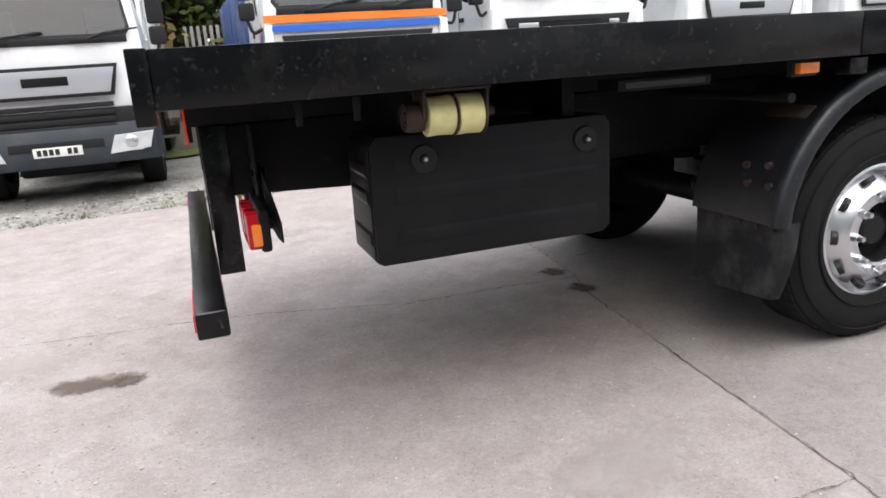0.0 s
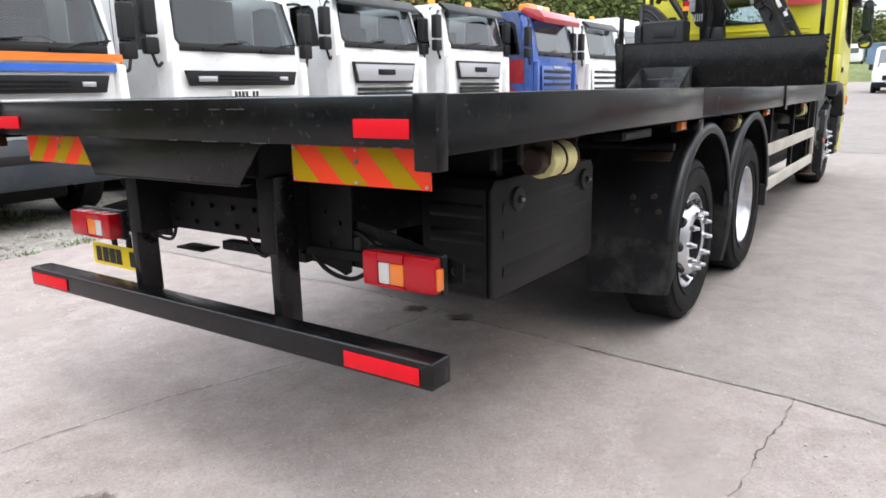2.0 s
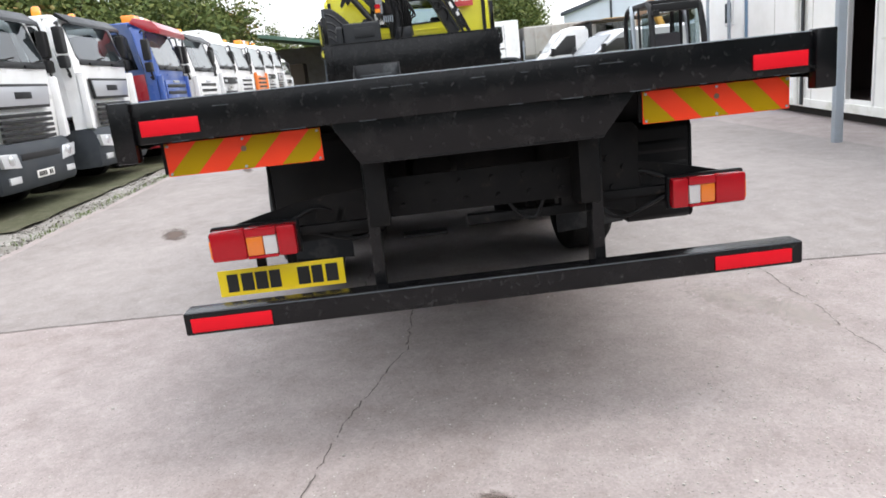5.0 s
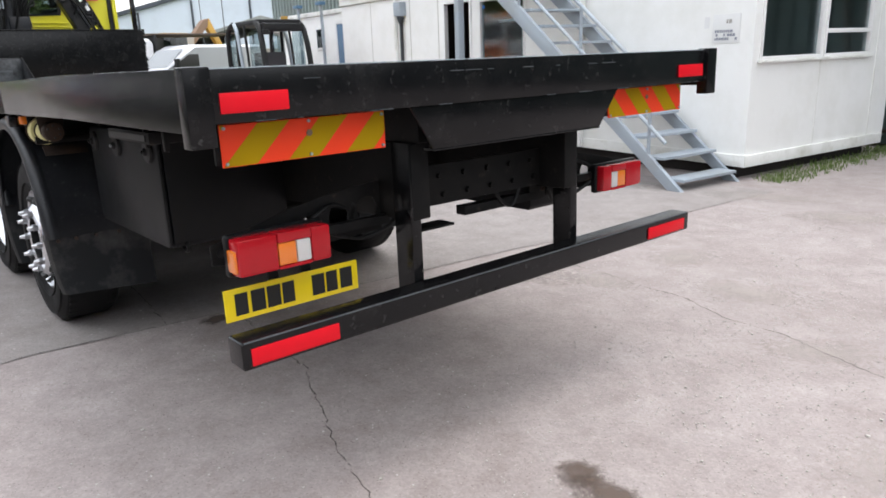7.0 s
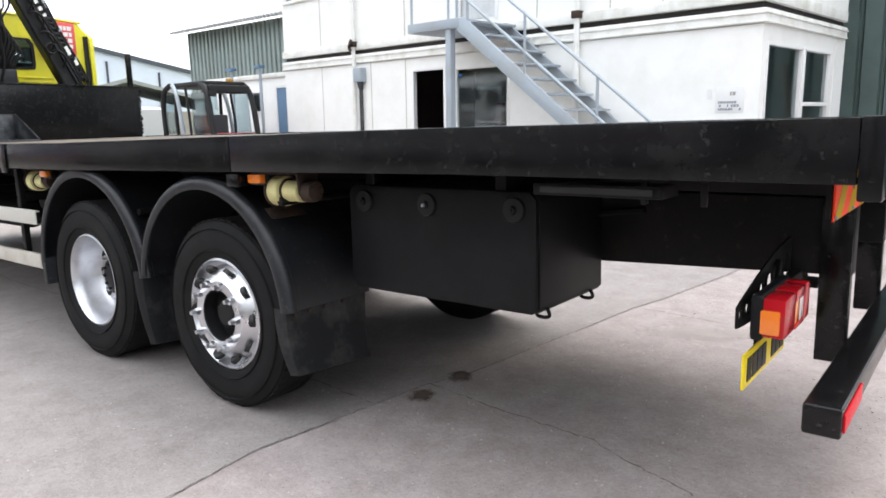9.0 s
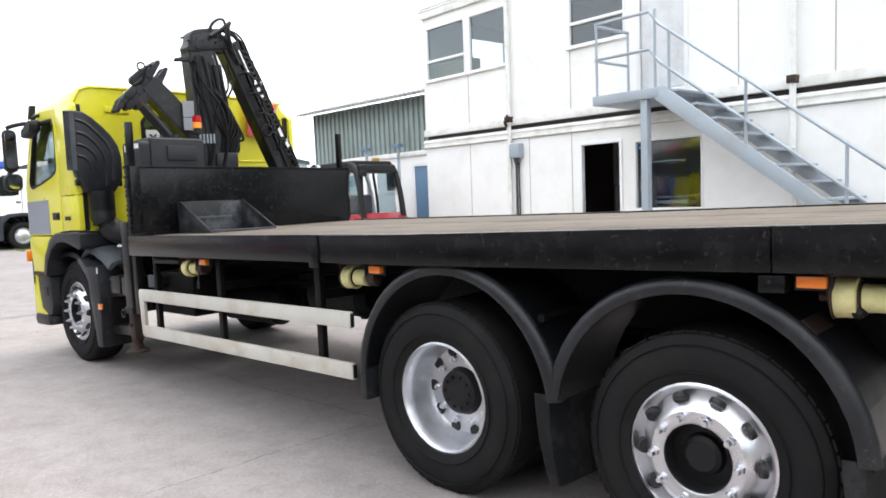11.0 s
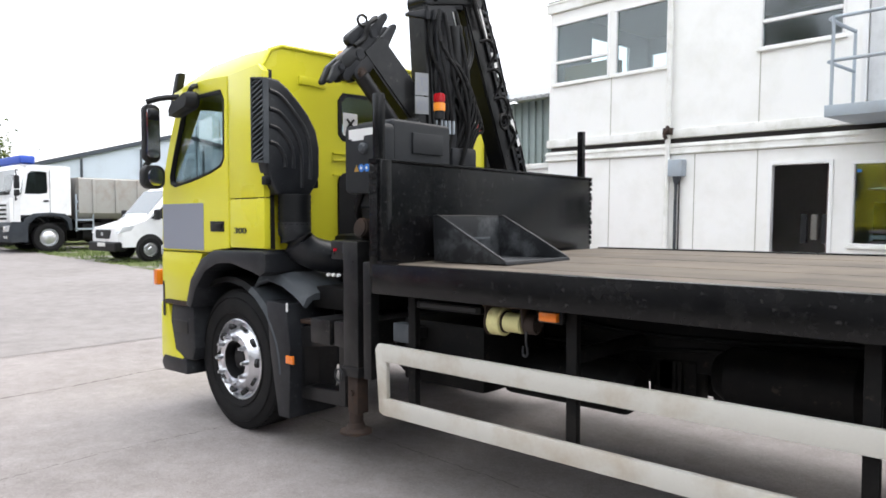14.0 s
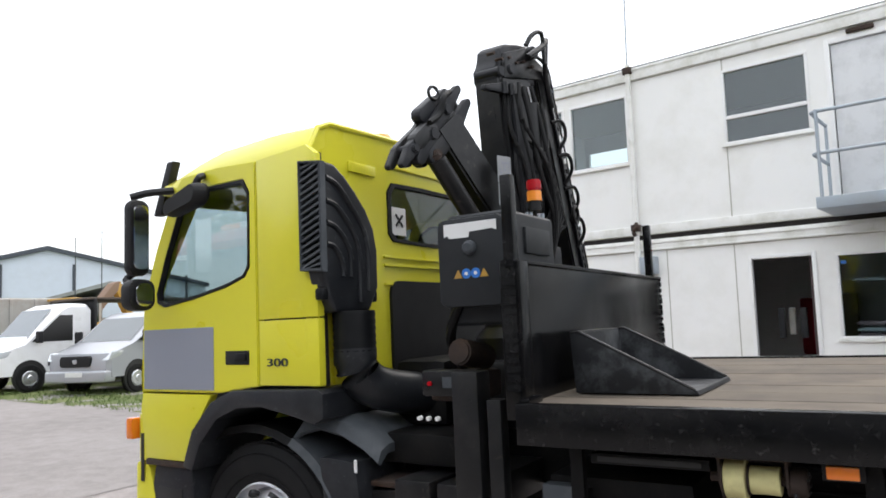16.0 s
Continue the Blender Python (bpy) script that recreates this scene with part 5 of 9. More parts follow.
    part("lower_mirror", bm_prism([(s * 1.44 + q[0], q[1] + 1.975) for q in rounded(0.17, 0.18, 0.06)], "x", 9.96, 10.05, 0.02), M["grille"], mi)
    bm = bm_prism([(q[0] + s * 1.44, q[1] + 1.975) for q in rounded(0.125, 0.13, 0.05)], "x", 9.954, 9.959)
    bmesh.ops.rotate(bm, verts=bm.verts[:], cent=(9.968, s * 1.44, 0), matrix=Matrix.Rotation(s * 0.2, 3, "Z"))
    bmesh.ops.translate(bm, verts=bm.verts[:], vec=(-0.012, 0, 0))
    part("mirror_glass", bm, M["mirror"], mi, "", 0)
    part("mirror_arm", bm_tube(curve_pts([(9.95, s * 1.24, 2.60), (10.02, s * 1.36, 2.58), (10.08, s * 1.44, 2.55)], 10), 0.022), M["grille"], mi)
    part("mirror_arm", bm_tube(curve_pts([(10.1, s * 1.40, 2.11), (10.12, s * 1.44, 2.07), (10.07, s * 1.44, 2.03)], 8), 0.02), M["grille"], mi)
    part("kerb_mirror_arm", bm_tube(curve_pts([(9.66, s * 1.25, 2.645), (9.63, s * 1.31, 2.62), (9.68, s * 1.32, 2.55)], 8), 0.02), M["grille"], mi)
    part("kerb_mirror", bm_loft([[(9.74 + a * f, s * yy, 2.50 + b * f * (1 - 0.9 * a) - 0.22 * a) for a, b in rounded(0.34, 0.115, 0.055)] for yy, f in ((1.27, 0.9), (1.30, 1.0), (1.34, 0.96), (1.37, 0.8))]), M["grille"], mi)
    lp("sun_visor_end", bm_prism([(10.09, 2.47), (10.165, 2.47), (10.03, 2.79), (9.97, 2.79)], "y", s * 1.17, s * 1.23, 0.01), M["grille"])
# roof with a raised rear edge
secs = []
for x, zt, w in ((8.875, 2.80, 1.13), (8.93, 2.838, 1.15), (9.20, 2.845, 1.16), (9.60, 2.83, 1.15), (9.85, 2.80, 1.12), (9.98, 2.77, 1.10), (10.04, 2.70, 1.08)):
    zb = 2.62 if x < 9.9 else 2.58
    secs.append([(x, -CW + 0.01, zb), (x, -CW + 0.02, zb + 0.06), (x, -w, zt - 0.035), (x, -w + 0.08, zt), (x, 0, zt + 0.03), (x, w - 0.08, zt), (x, w, zt - 0.035), (x, CW - 0.02, zb + 0.06), (x, CW - 0.01, zb)])
lp("cab_roof", bm_loft(secs), M["yellow"], smooth=50)
lp("roof_rear_lip", bm_tube([(8.865, 1.24, 2.64), (8.865, 1.15, 2.80), (8.865, 1.06, 2.838), (8.865, 0.6, 2.852), (8.865, 0, 2.86), (8.865, -0.6, 2.852), (8.865, -1.14, 2.82)], 0.017), M["yellow"])
for s in (1, -1):
    lp("cab_rear_corner", bm_prism([(8.80, s * (CW - 0.012)), (8.815, s * (CW - 0.03)), (8.86, s * (CW - 0.05)), (8.87, s * (CW - 0.09)), (8.90, s * (CW - 0.09)), (8.90, s * (CW - 0.052)), (8.83, s * (CW - 0.03))], "z", 1.46, 2.64), M["yellow"])
# back wall with its window
outer = [(-1.2, 1.44), (-0.4, 1.44), (0.4, 1.44), (1.2, 1.44), (CW - 0.02, 1.6), (CW - 0.02, 2.63), (1.13, 2.80), (1.0, 2.848), (-1.0, 2.848), (-1.12, 2.80), (-CW + 0.01, 2.6), (-CW + 0.01, 1.6)]
inner = [(-0.55, 2.235), (-0.2, 2.225), (0.2, 2.225), (0.52, 2.235), (0.565, 2.28), (0.565, 2.53), (0.52, 2.59), (0.2, 2.60), (-0.2, 2.60), (-0.52, 2.59), (-0.565, 2.53), (-0.565, 2.28)]
back = lp("cab_back_wall", ring_panel(outer, inner, "x", 8.90, 8.865, 0.004), M["yellow"])
part("back_glass", bm_prism(inner, "x", 8.88, 8.884), M["cab_glass"], back, "tinted rear window", 0)
inner2 = [(p[0] * 0.94, (p[1] - 2.41) * 0.88 + 2.41) for p in inner]
part("window_seal", ring_panel(inner, inner2, "x", 8.89, 8.857, 0.003), M["grille"], back)
part("window_sticker", bm_box(8.872, 8.875, 0.37, 0.51, 2.28, 2.45), M["sticker"], back)
bm = bmesh.new()
for a in (45, -45):
    q = bm_box(-0.0015, 0.0015, -0.05, 0.05, -0.008, 0.008)
    join(bm, q, Matrix.Translation((8.870, 0.44, 2.37)) @ Matrix.Rotation(radians(a), 4, "X"))
part("sticker_mark", bm, M["ink"], back)
for z in (2.14, 2.09, 1.98):
    part("pressing", bm_box(8.852, 8.867, -0.9, 0.62, z - 0.008, z + 0.008, 0.004), M["yellow"], back)
part("pressing", bm_box(8.852, 8.867, 0.68, 0.92, 2.60, 2.66, 0.006), M["yellow"], back)
part("pressing", bm_box(8.852, 8.867, -0.3, 0.52, 2.68, 2.70, 0.005), M["yellow"], back)
part("back_recess", bm_prism([(q[0] - 0.0, q[1] + 1.72) for q in rounded(1.15, 0.56, 0.08)], "x", 8.845, 8.866), M["grille"], back)
# front wall, windscreen and dashboard, seen through the side glass
outer = [(-1.2, 1.0), (0.0, 0.9), (1.2, 1.0), (1.24, 1.5), (1.22, 1.95), (1.14, 2.6), (0, 2.66), (-1.14, 2.6), (-1.22, 1.95), (-1.24, 1.5)]
bm = bmesh.new()
def fx(z):
    return 10.27 if z < 1.9 else 10.27 - (z - 1.9) * 0.47
inn = [(-1.0, 1.75), (0.0, 1.72), (1.0, 1.75), (1.14, 1.80), (1.13, 1.98), (1.05, 2.52), (0, 2.56), (-1.05, 2.52), (-1.13, 1.98), (-1.14, 1.80)]
o = [bm.verts.new((fx(z), y, z)) for y, z in outer]
i2 = [bm.verts.new((fx(z), y, z)) for y, z in inn]
for k in range(10):
    j = (k + 1) % 10
    bm.faces.new((o[k], o[j], i2[j], i2[k]))
lp("cab_front_panel", bm, M["yellow"])
bm = bmesh.new()
bm.faces.new([bm.verts.new((fx(z) - 0.004, y, z)) for y, z in inn])
lp("windscreen", bm, M["glass"], label="curved clear windscreen", smooth=0)
lp("cab_floor", bm_box(8.84, 10.24, -1.2, 1.2, 1.36, 1.40), M["interior"])
lp("dashboard", bm_prism([(9.85, 1.40), (10.22, 1.40), (10.22, 1.88), (9.95, 1.86), (9.84, 1.72)], "y", -1.15, 1.15, 0.03), M["interior"])
for y in (0.6, -0.6):
    st = lp("cab_seat", bm_box(8.98, 9.45, y - 0.25, y + 0.25, 1.62, 1.76, 0.05, 3), M["interior"])
    part("seat_back", bm_box(8.94, 9.06, y - 0.25, y + 0.25, 1.70, 2.32, 0.05, 3), M["interior"], st)
    part("head_rest", bm_box(8.95, 9.04, y - 0.13, y + 0.13, 2.33, 2.50, 0.04, 3), M["interior"], st)
ringpts = [(9.78 + 0.10 * math.sin(2 * math.pi * k / 28) * 0.6, -0.6 + 0.22 * math.cos(2 * math.pi * k / 28), 1.88 + 0.19 * math.sin(2 * math.pi * k / 28)) for k in range(29)]
lp("steering_wheel", bm_tube(ringpts, 0.016), M["grille"])
lp("front_bumper", bm_prism([(9.98, 0.50), (10.28, 0.48), (10.34, 0.55), (10.34, 0.98), (10.26, 1.02), (10.20, 0.95), (10.10, 0.62), (9.98, 0.58)], "y", -1.23, 1.23, 0.02), M["yellow"])
lp("bumper_lip", bm_prism([(9.90, 0.44), (10.28, 0.43), (10.33, 0.50), (10.28, 0.56), (9.92, 0.56)], "y", -1.2, 1.24, 0.02), M["guard"])
lp("roof_beacon", bm_lathe([(0, 0.12), (0.05, 0.115), (0.075, 0.08), (0.08, 0.0), (0, 0.0)], (9.05, 0.35, 2.84), "z", 18), M["beacon"], label="amber roof beacon")
lp("red_roof_board", bm_box(8.77, 8.79, -1.02, -0.62, 2.42, 2.80, 0.004), M["poster_red"], label="red safety notice on the cab back")
bm = bars(bmesh.new(), "x", (8.765, 8.771), -0.98, -0.66, 2.48, 2.76, 4, 3)
tagged(lp("notice_print", bm, M["sticker"]), kind="stuff")
txt = bpy.data.curves.new("engine_badge", "FONT")
txt.body, txt.size, txt.extrude, txt.align_x = "300", 0.062, 0.003, "CENTER"
txt.materials.append(M["bumper"])
badge = new("engine_badge", txt)
badge.parent = lorry
badge.matrix_parent_inverse = LM
badge.matrix_basis = Matrix.Translation((9.09, CW + 0.002, 1.555)) @ Matrix.Rotation(radians(180), 4, "Z") @ Matrix.Rotation(radians(90), 4, "X") @ Matrix.Diagonal((1.7, 0.95, 1, 1))

# air intake behind the cab's corner: louvred side, ribbed back, bellows and elbow
intake = lp("air_intake", ring_panel([(8.72, 2.02), (8.872, 2.03), (8.872, 2.595), (8.72, 2.575)], [(8.732, 2.035), (8.86, 2.045), (8.86, 2.582), (8.732, 2.562)], "y", 1.262, 1.305, 0.004), M["fender"], label="ribbed dark plastic air intake snorkel")
part("louvre_back", bm_box(8.73, 8.862, 1.262, 1.270, 2.035, 2.58), M["ink"], intake)
for k in range(17):
    z = 2.005 + 0.034 * k
    za, zb, zc, zd = (max(2.037, min(2.578, q)) for q in (z + 0.05, z, z + 0.012, z + 0.062))
    bm = bm_prism([(8.733, za), (8.859, zb), (8.859, zc), (8.733, zd)], "y", 1.272, 1.298)
    part("louvre_slat", bm, M["fender"], intake)
duct = [(1.27, 2.585), (1.17, 2.58), (1.09, 2.53), (1.005, 2.455), (0.925, 2.37), (0.862, 2.27), (0.835, 2.15), (0.838, 1.95), (0.865, 1.90), (0.92, 1.815), (1.19, 1.815), (1.24, 1.90), (1.27, 2.02)]
part("duct_shell", bm_prism(duct, "x", 8.735, 8.85, 0.022, 3), M["guard"], intake)
for pts in ([(1.25, 2.50), (1.16, 2.47), (1.04, 2.36), (0.955, 2.25), (0.925, 2.12), (0.925, 1.93)], [(1.25, 2.38), (1.17, 2.36), (1.07, 2.27), (1.01, 2.17), (0.995, 2.05), (0.995, 1.87)], [(1.25, 2.27), (1.18, 2.25), (1.10, 2.18), (1.068, 2.10), (1.065, 2.0)], [(1.25, 2.16), (1.20, 2.15), (1.15, 2.10), (1.13, 2.04), (1.13, 2.0)]):
    part("duct_rib", bm_tube(curve_pts([(8.736, y, z) for y, z in pts], 24), 0.016), M["guard"], intake)
prof = []
for k in range(13):
    prof.append((0.108 + (0.004 if k % 2 else 0), 0.0185 * k))
part("bellows", bm_lathe(prof, (8.735, 1.055, 1.60), "z", 26), M["plastic"], intake)
part("intake_elbow", bm_tube(curve_pts([(8.735, 1.055, 1.63), (8.73, 1.05, 1.53), (8.70, 0.98, 1.44), (8.62, 0.84, 1.39), (8.50, 0.62, 1.36), (8.44, 0.5, 1.36)], 18), 0.112, 18), M["guard"], intake)
part("intake_clip", bm_box(8.74, 8.80, 0.845, 0.885, 1.87, 1.93, 0.012), M["plastic"], intake)
part("intake_clip", bm_box(8.74, 8.80, 1.235, 1.275, 1.88, 1.94, 0.012), M["plastic"], intake)


# ---- loader crane ----
def beam(p, q, w, d, bevel=0.01, taper=1.0):
    """A box beam from p to q; w across the crane's plane, d in it."""
    p, q = Vector(p), Vector(q)
    ax = (q - p).normalized()
    sx = Vector((1, 0, 0))
    sy = ax.cross(sx).normalized()
    sections = []
    for c, f in ((p, 1.0), (q, taper)):
        sections.append([c + sx * a * w / 2 * f + sy * b * d / 2 * f for a, b in ((-1, -1), (1, -1), (1, 1), (-1, 1))])
    bm = bm_loft(sections)
    if bevel:
        bmesh.ops.bevel(bm, geom=bm.edges[:], offset=bevel, segments=2, affect="EDGES")
    return bm


LM = Matrix.Translation((-4.3, 0, 0))
X = 8.30
lp("crane_base", bm_box(7.98, 8.62, -0.42, 0.48, 1.16, 1.52, 0.03), M["crane"])
lp("outrigger_beam", bm_box(8.06, 8.26, -1.16, 1.16, 0.86, 1.02, 0.012), M["crane"], label="black crane outrigger beam")
lp("outrigger_beam", bm_box(8.30, 8.50, -1.16, 1.16, 0.86, 1.02, 0.012), M["crane"])
for s in (1, -1):
    lp("outrigger_leg", bm_box(8.01, 8.145, min(s * 1.06, s * 1.18), max(s * 1.06, s * 1.18), 0.72, 1.52, 0.012), M["crane"])
    lp("outrigger_leg", bm_box(7.905, 7.975, min(s * 1.10, s * 1.17), max(s * 1.10, s * 1.17), 0.70, 1.40, 0.01), M["crane"])
    lp("outrigger_collar", bm_box(8.0, 8.16, min(s * 1.05, s * 1.19), max(s * 1.05, s * 1.19), 0.70, 0.76, 0.008), M["crane"])
    lp("outrigger_ram", bm_box(8.035, 8.125, min(s * 1.075, s * 1.165), max(s * 1.075, s * 1.165), 0.47, 0.72, 0.008), M["rust"])
    lp("ram_pin", bm_cyl((8.08, s * 1.16, 0.60), (8.08, s * 1.185, 0.60), 0.018, seg=10), M["rust"])
    lp("lock_ring", bm_tube([(8.165 + 0.036 * math.cos(q / 3), s * 1.20, 0.70 + 0.036 * math.sin(q / 3)) for q in range(20)], 0.006), M["crane_grey"])
    lp("ram_stub", bm_cyl((8.10, s * 1.12, 0.39), (8.10, s * 1.12, 0.48), 0.045, seg=16), M["rust"])
    lp("outrigger_foot", bm_lathe([(0, 0.06), (0.05, 0.06), (0.06, 0.03), (0.10, 0.015), (0.10, 0.0), (0, 0.0)], (8.10, s * 1.12, 0.345), "z", 20), M["rust"])
    lp("step_frame", ring_panel([(8.22, 0.47), (8.72, 0.45), (8.74, 0.93), (8.22, 0.99)], [(8.29, 0.56), (8.64, 0.54), (8.65, 0.80), (8.29, 0.85)], "y", s * 0.98, s * 1.10, 0.006), M["crane"])
    lp("step_tread", bm_box(8.22, 8.70, min(s * 0.82, s * 1.09), max(s * 0.82, s * 1.10), 0.96, 0.985, 0.004), M["rust"])
    lp("chassis_bracket", bm_box(8.25, 8.75, min(s * 0.50, s * 0.98), max(s * 0.50, s * 0.98), 1.05, 1.20, 0.02), M["chassis"])
lp("crane_slew_housing", bm_lathe([(0, 0.0), (0.30, 0.0), (0.30, 0.12), (0.24, 0.18), (0.22, 0.36), (0, 0.36)], (X, 0.08, 1.52), "z", 28), M["crane"])
X = 8.28


def cp(name, bm, material, label="", smooth=35):
    """A part of the crane's upper works, whose plane stands a little askew."""
    for v in bm.verts:
        v.co.y -= 0.13 * max(0.0, v.co.y - 0.5)
        v.co.x += -0.03 + (0.34 if v.co.y > 0.05 else -0.108) * (v.co.y - 0.05)
    return lp(name, bm, material, None, label, smooth)


cp("crane_column", beam((X - 0.025, 0.155, 1.75), (X - 0.025, 0.23, 3.16), 0.19, 0.26, 0.02, 0.97), M["crane"], label="worn black crane column")
# lighter grey strip paints the column's lit facet
cp("column_face", beam((X - 0.135, 0.17, 1.95), (X - 0.135, 0.26, 3.05), 0.035, 0.115, 0.006), M["crane_grey"])
cp("column_web", beam((X - 0.06, 0.02, 1.80), (X - 0.06, 0.20, 2.95), 0.14, 0.14, 0.012, 0.7), M["crane"])
# knuckle casting
knuck = [(0.385, 3.14), (0.39, 3.20), (0.36, 3.25), (0.345, 3.33), (0.30, 3.365), (0.18, 3.385), (0.09, 3.39), (0.03, 3.35), (-0.06, 3.32), (-0.13, 3.28), (-0.17, 3.21), (-0.10, 3.16), (0.06, 3.15), (0.23, 3.13), (0.36, 3.105)]
knuck = [(0.12 + (y - 0.12) * 0.86, z) for y, z in knuck]
cp("crane_knuckle", bm_prism(knuck, "x", X - 0.085, X + 0.075, 0.02, 3), M["crane_grey"], label="large worn cast knuckle joint")
cp("knuckle_rib", bm_prism([(0.32, 3.14), (0.30, 3.30), (0.14, 3.36), (-0.06, 3.29), (-0.03, 3.20), (0.2, 3.16)], "x", X - 0.115, X - 0.08, 0.012, 2), M["crane"])
cp("pivot_pin", bm_cyl((X - 0.11, 0.325, 3.18), (X + 0.06, 0.325, 3.18), 0.034, seg=18, bevel=0.006), M["crane_grey"])
for y, z, r in ((0.09, 3.34, 0.04), (-0.12, 3.23, 0.04), (0.27, 3.20, 0.03)):
    cp("pivot_pin", bm_cyl((X - 0.13, y, z), (X + 0.11, y, z), r, seg=18, bevel=0.006), M["crane_grey"])
for k in range(6):
    y = 0.40 - 0.06 * k
    cp("grease_nipple", bm_cyl((X - 0.08, y, 3.27 - 0.02 * (k % 2)), (X - 0.125, y, 3.27 - 0.02 * (k % 2)), 0.01, seg=8), M["rust"])
cp("knuckle_lug", bm_prism([(0.49, 3.035), (0.49, 3.065), (0.36, 3.10), (0.30, 3.10), (0.30, 3.04)], "x", X - 0.14, X - 0.10, 0.008), M["crane_grey"])
for y in (0.36, 0.31, 0.25):
    cp("hose_union", bm_cyl((X - 0.15, y, 3.03), (X - 0.15, y, 3.10), 0.013, seg=8), M["crane_grey"])
# outer boom, folded down on the far side
a, b = Vector((X - 0.02, -0.04, 3.22)), Vector((X - 0.02, -0.66, 2.00))
d = (b - a).normalized()
nrm = Vector((0, d.z, -d.y))
if nrm.y > 0:
    nrm = -nrm
cp("outer_boom", beam(a, b, 0.16, 0.17, 0.012), M["crane"], label="black telescopic boom folded down")
cp("boom_extension", beam(a + nrm * 0.13 - d * 0.02, b + nrm * 0.17, 0.12, 0.08, 0.008), M["crane"])
cp("boom_slide", beam(a + nrm * 0.06 + d * 0.05 - Vector((0.09, 0, 0)), b + nrm * 0.06 - Vector((0.09, 0, 0)), 0.02, 0.03, 0.004), M["crane_grey"])
cp("lift_cylinder", bm_cyl((X - 0.10, 0.12, 3.02), (X - 0.09, 0.0, 2.02), 0.05, seg=20), M["crane"])
cp("cylinder_rod", bm_cyl((X - 0.10, 0.13, 3.12), (X - 0.10, 0.10, 3.01), 0.028, seg=16), M["chrome"])
# hose carrier: a ladder of links beside the outer boom
ra, rb = Vector((X - 0.05, -0.195, 3.30)), Vector((X - 0.05, -0.865, 2.00))
rd = (rb - ra).normalized()
rn = Vector((0, rd.z, -rd.y))
rn = -rn if rn.y > 0 else rn
cp("carrier_rail", beam(ra, rb, 0.10, 0.03, 0.004), M["crane"])
cp("carrier_rail", beam(ra - rn * 0.06 + rd * 0.25, rb - rn * 0.075, 0.09, 0.028, 0.004), M["crane"])
for k in range(22):
    c = ra + rd * (0.10 + 0.058 * k) - rn * 0.03
    bm = bm_box(-0.05, 0.05, -0.03, 0.032 + 0.006 * math.sin(k * 2.3), -0.012 - 0.006 * math.sin(k * 1.7), 0.014, 0.004)
    bmesh.ops.transform(bm, matrix=Matrix.Translation(c) @ Matrix.Rotation(math.atan2(rd.y, -rd.z) + 0.35, 4, "X"), verts=bm.verts[:])
    cp("carrier_link", bm, M["crane_grey"])
for k in range(12):
    c = ra + rd * (0.12 + 0.11 * k) + rn * 0.02
    cp("hose_clamp", bm_cyl(c - Vector((0.055, 0, 0)), c + Vector((0.03, 0, 0)), 0.017, seg=8), M["steel_grey"] if k % 3 == 0 else M["crane_grey"])
for w in (-0.045, 0.0, 0.04):
    pts = [(X + w, 0.08, 3.38), (X + w, -0.08, 3.40), ra + Vector((w, 0.0, 0.03))] + [ra + rd * t + rn * (0.022 + 0.008 * math.sin(9 * t + w * 60)) + Vector((w, 0, 0)) for t in (0.2, 0.45, 0.7, 0.95, 1.2, 1.45)]
    cp("hydraulic_hose", bm_tube(curve_pts(pts, 40), 0.011), M["hose"])
# hoop guard and forked bar at the top
cp("top_hoop", bm_tube(curve_pts([(X - 0.14, 0.17, 3.36), (X - 0.15, 0.14, 3.42), (X - 0.15, 0.09, 3.46), (X - 0.15, 0.045, 3.46), (X - 0.15, 0.025, 3.41), (X - 0.15, 0.02, 3.28)], 26), 0.014), M["crane"])
cp("top_bar", bm_tube([(X - 0.15, 0.17, 3.29), (X - 0.15, 0.06, 3.37), (X - 0.15, -0.04, 3.45)], 0.018), M["crane"])
cp("top_fork", bm_tube(curve_pts([(X - 0.15, -0.035, 3.45), (X - 0.15, -0.01, 3.36), (X - 0.13, -0.05, 3.22), (X - 0.13, -0.14, 3.05)], 12), 0.018), M["crane"])
# tip boom with its clevis, leaning to the near side
ta, tb = Vector((X, 0.73, 2.84)), Vector((X, 0.19, 2.20))
cp("tip_boom", beam(ta, tb, 0.15, 0.20, 0.012), M["crane"], label="black square tip boom with worn clevis")
cp("tip_cylinder", bm_cyl((X - 0.06, 0.81, 2.615), (X - 0.06, 0.52, 2.27), 0.048, seg=18), M["crane"])
cp("tip_cylinder_rod", bm_cyl((X - 0.06, 0.83, 2.64), (X - 0.06, 0.805, 2.61), 0.030, seg=14), M["rust"])


def capsule(y0, z0, r0, y1, z1, r1, x0, x1):
    """A plate with round ends, from one centre to the other."""
    w = math.atan2(z1 - z0, y1 - y0)
    poly = [(y1 + r1 * math.cos(w + radians(q)), z1 + r1 * math.sin(w + radians(q))) for q in range(-90, 91, 30)]
    poly += [(y0 + r0 * math.cos(w + radians(q)), z0 + r0 * math.sin(w + radians(q))) for q in range(90, 271, 30)]
    return bm_prism(poly, "x", x0, x1, 0.006)


prongs = ((0.62, 3.03, 0.024, 0.72, 2.90, 0.042), (0.72, 2.90, 0.042, 0.83, 2.76, 0.05), (0.83, 2.76, 0.05, 0.985, 2.645, 0.036), (0.985, 2.645, 0.034, 1.04, 2.565, 0.02), (0.83, 2.75, 0.045, 0.925, 2.60, 0.03), (0.55, 2.965, 0.022, 0.625, 2.845, 0.034), (0.625, 2.845, 0.036, 0.82, 2.63, 0.05))
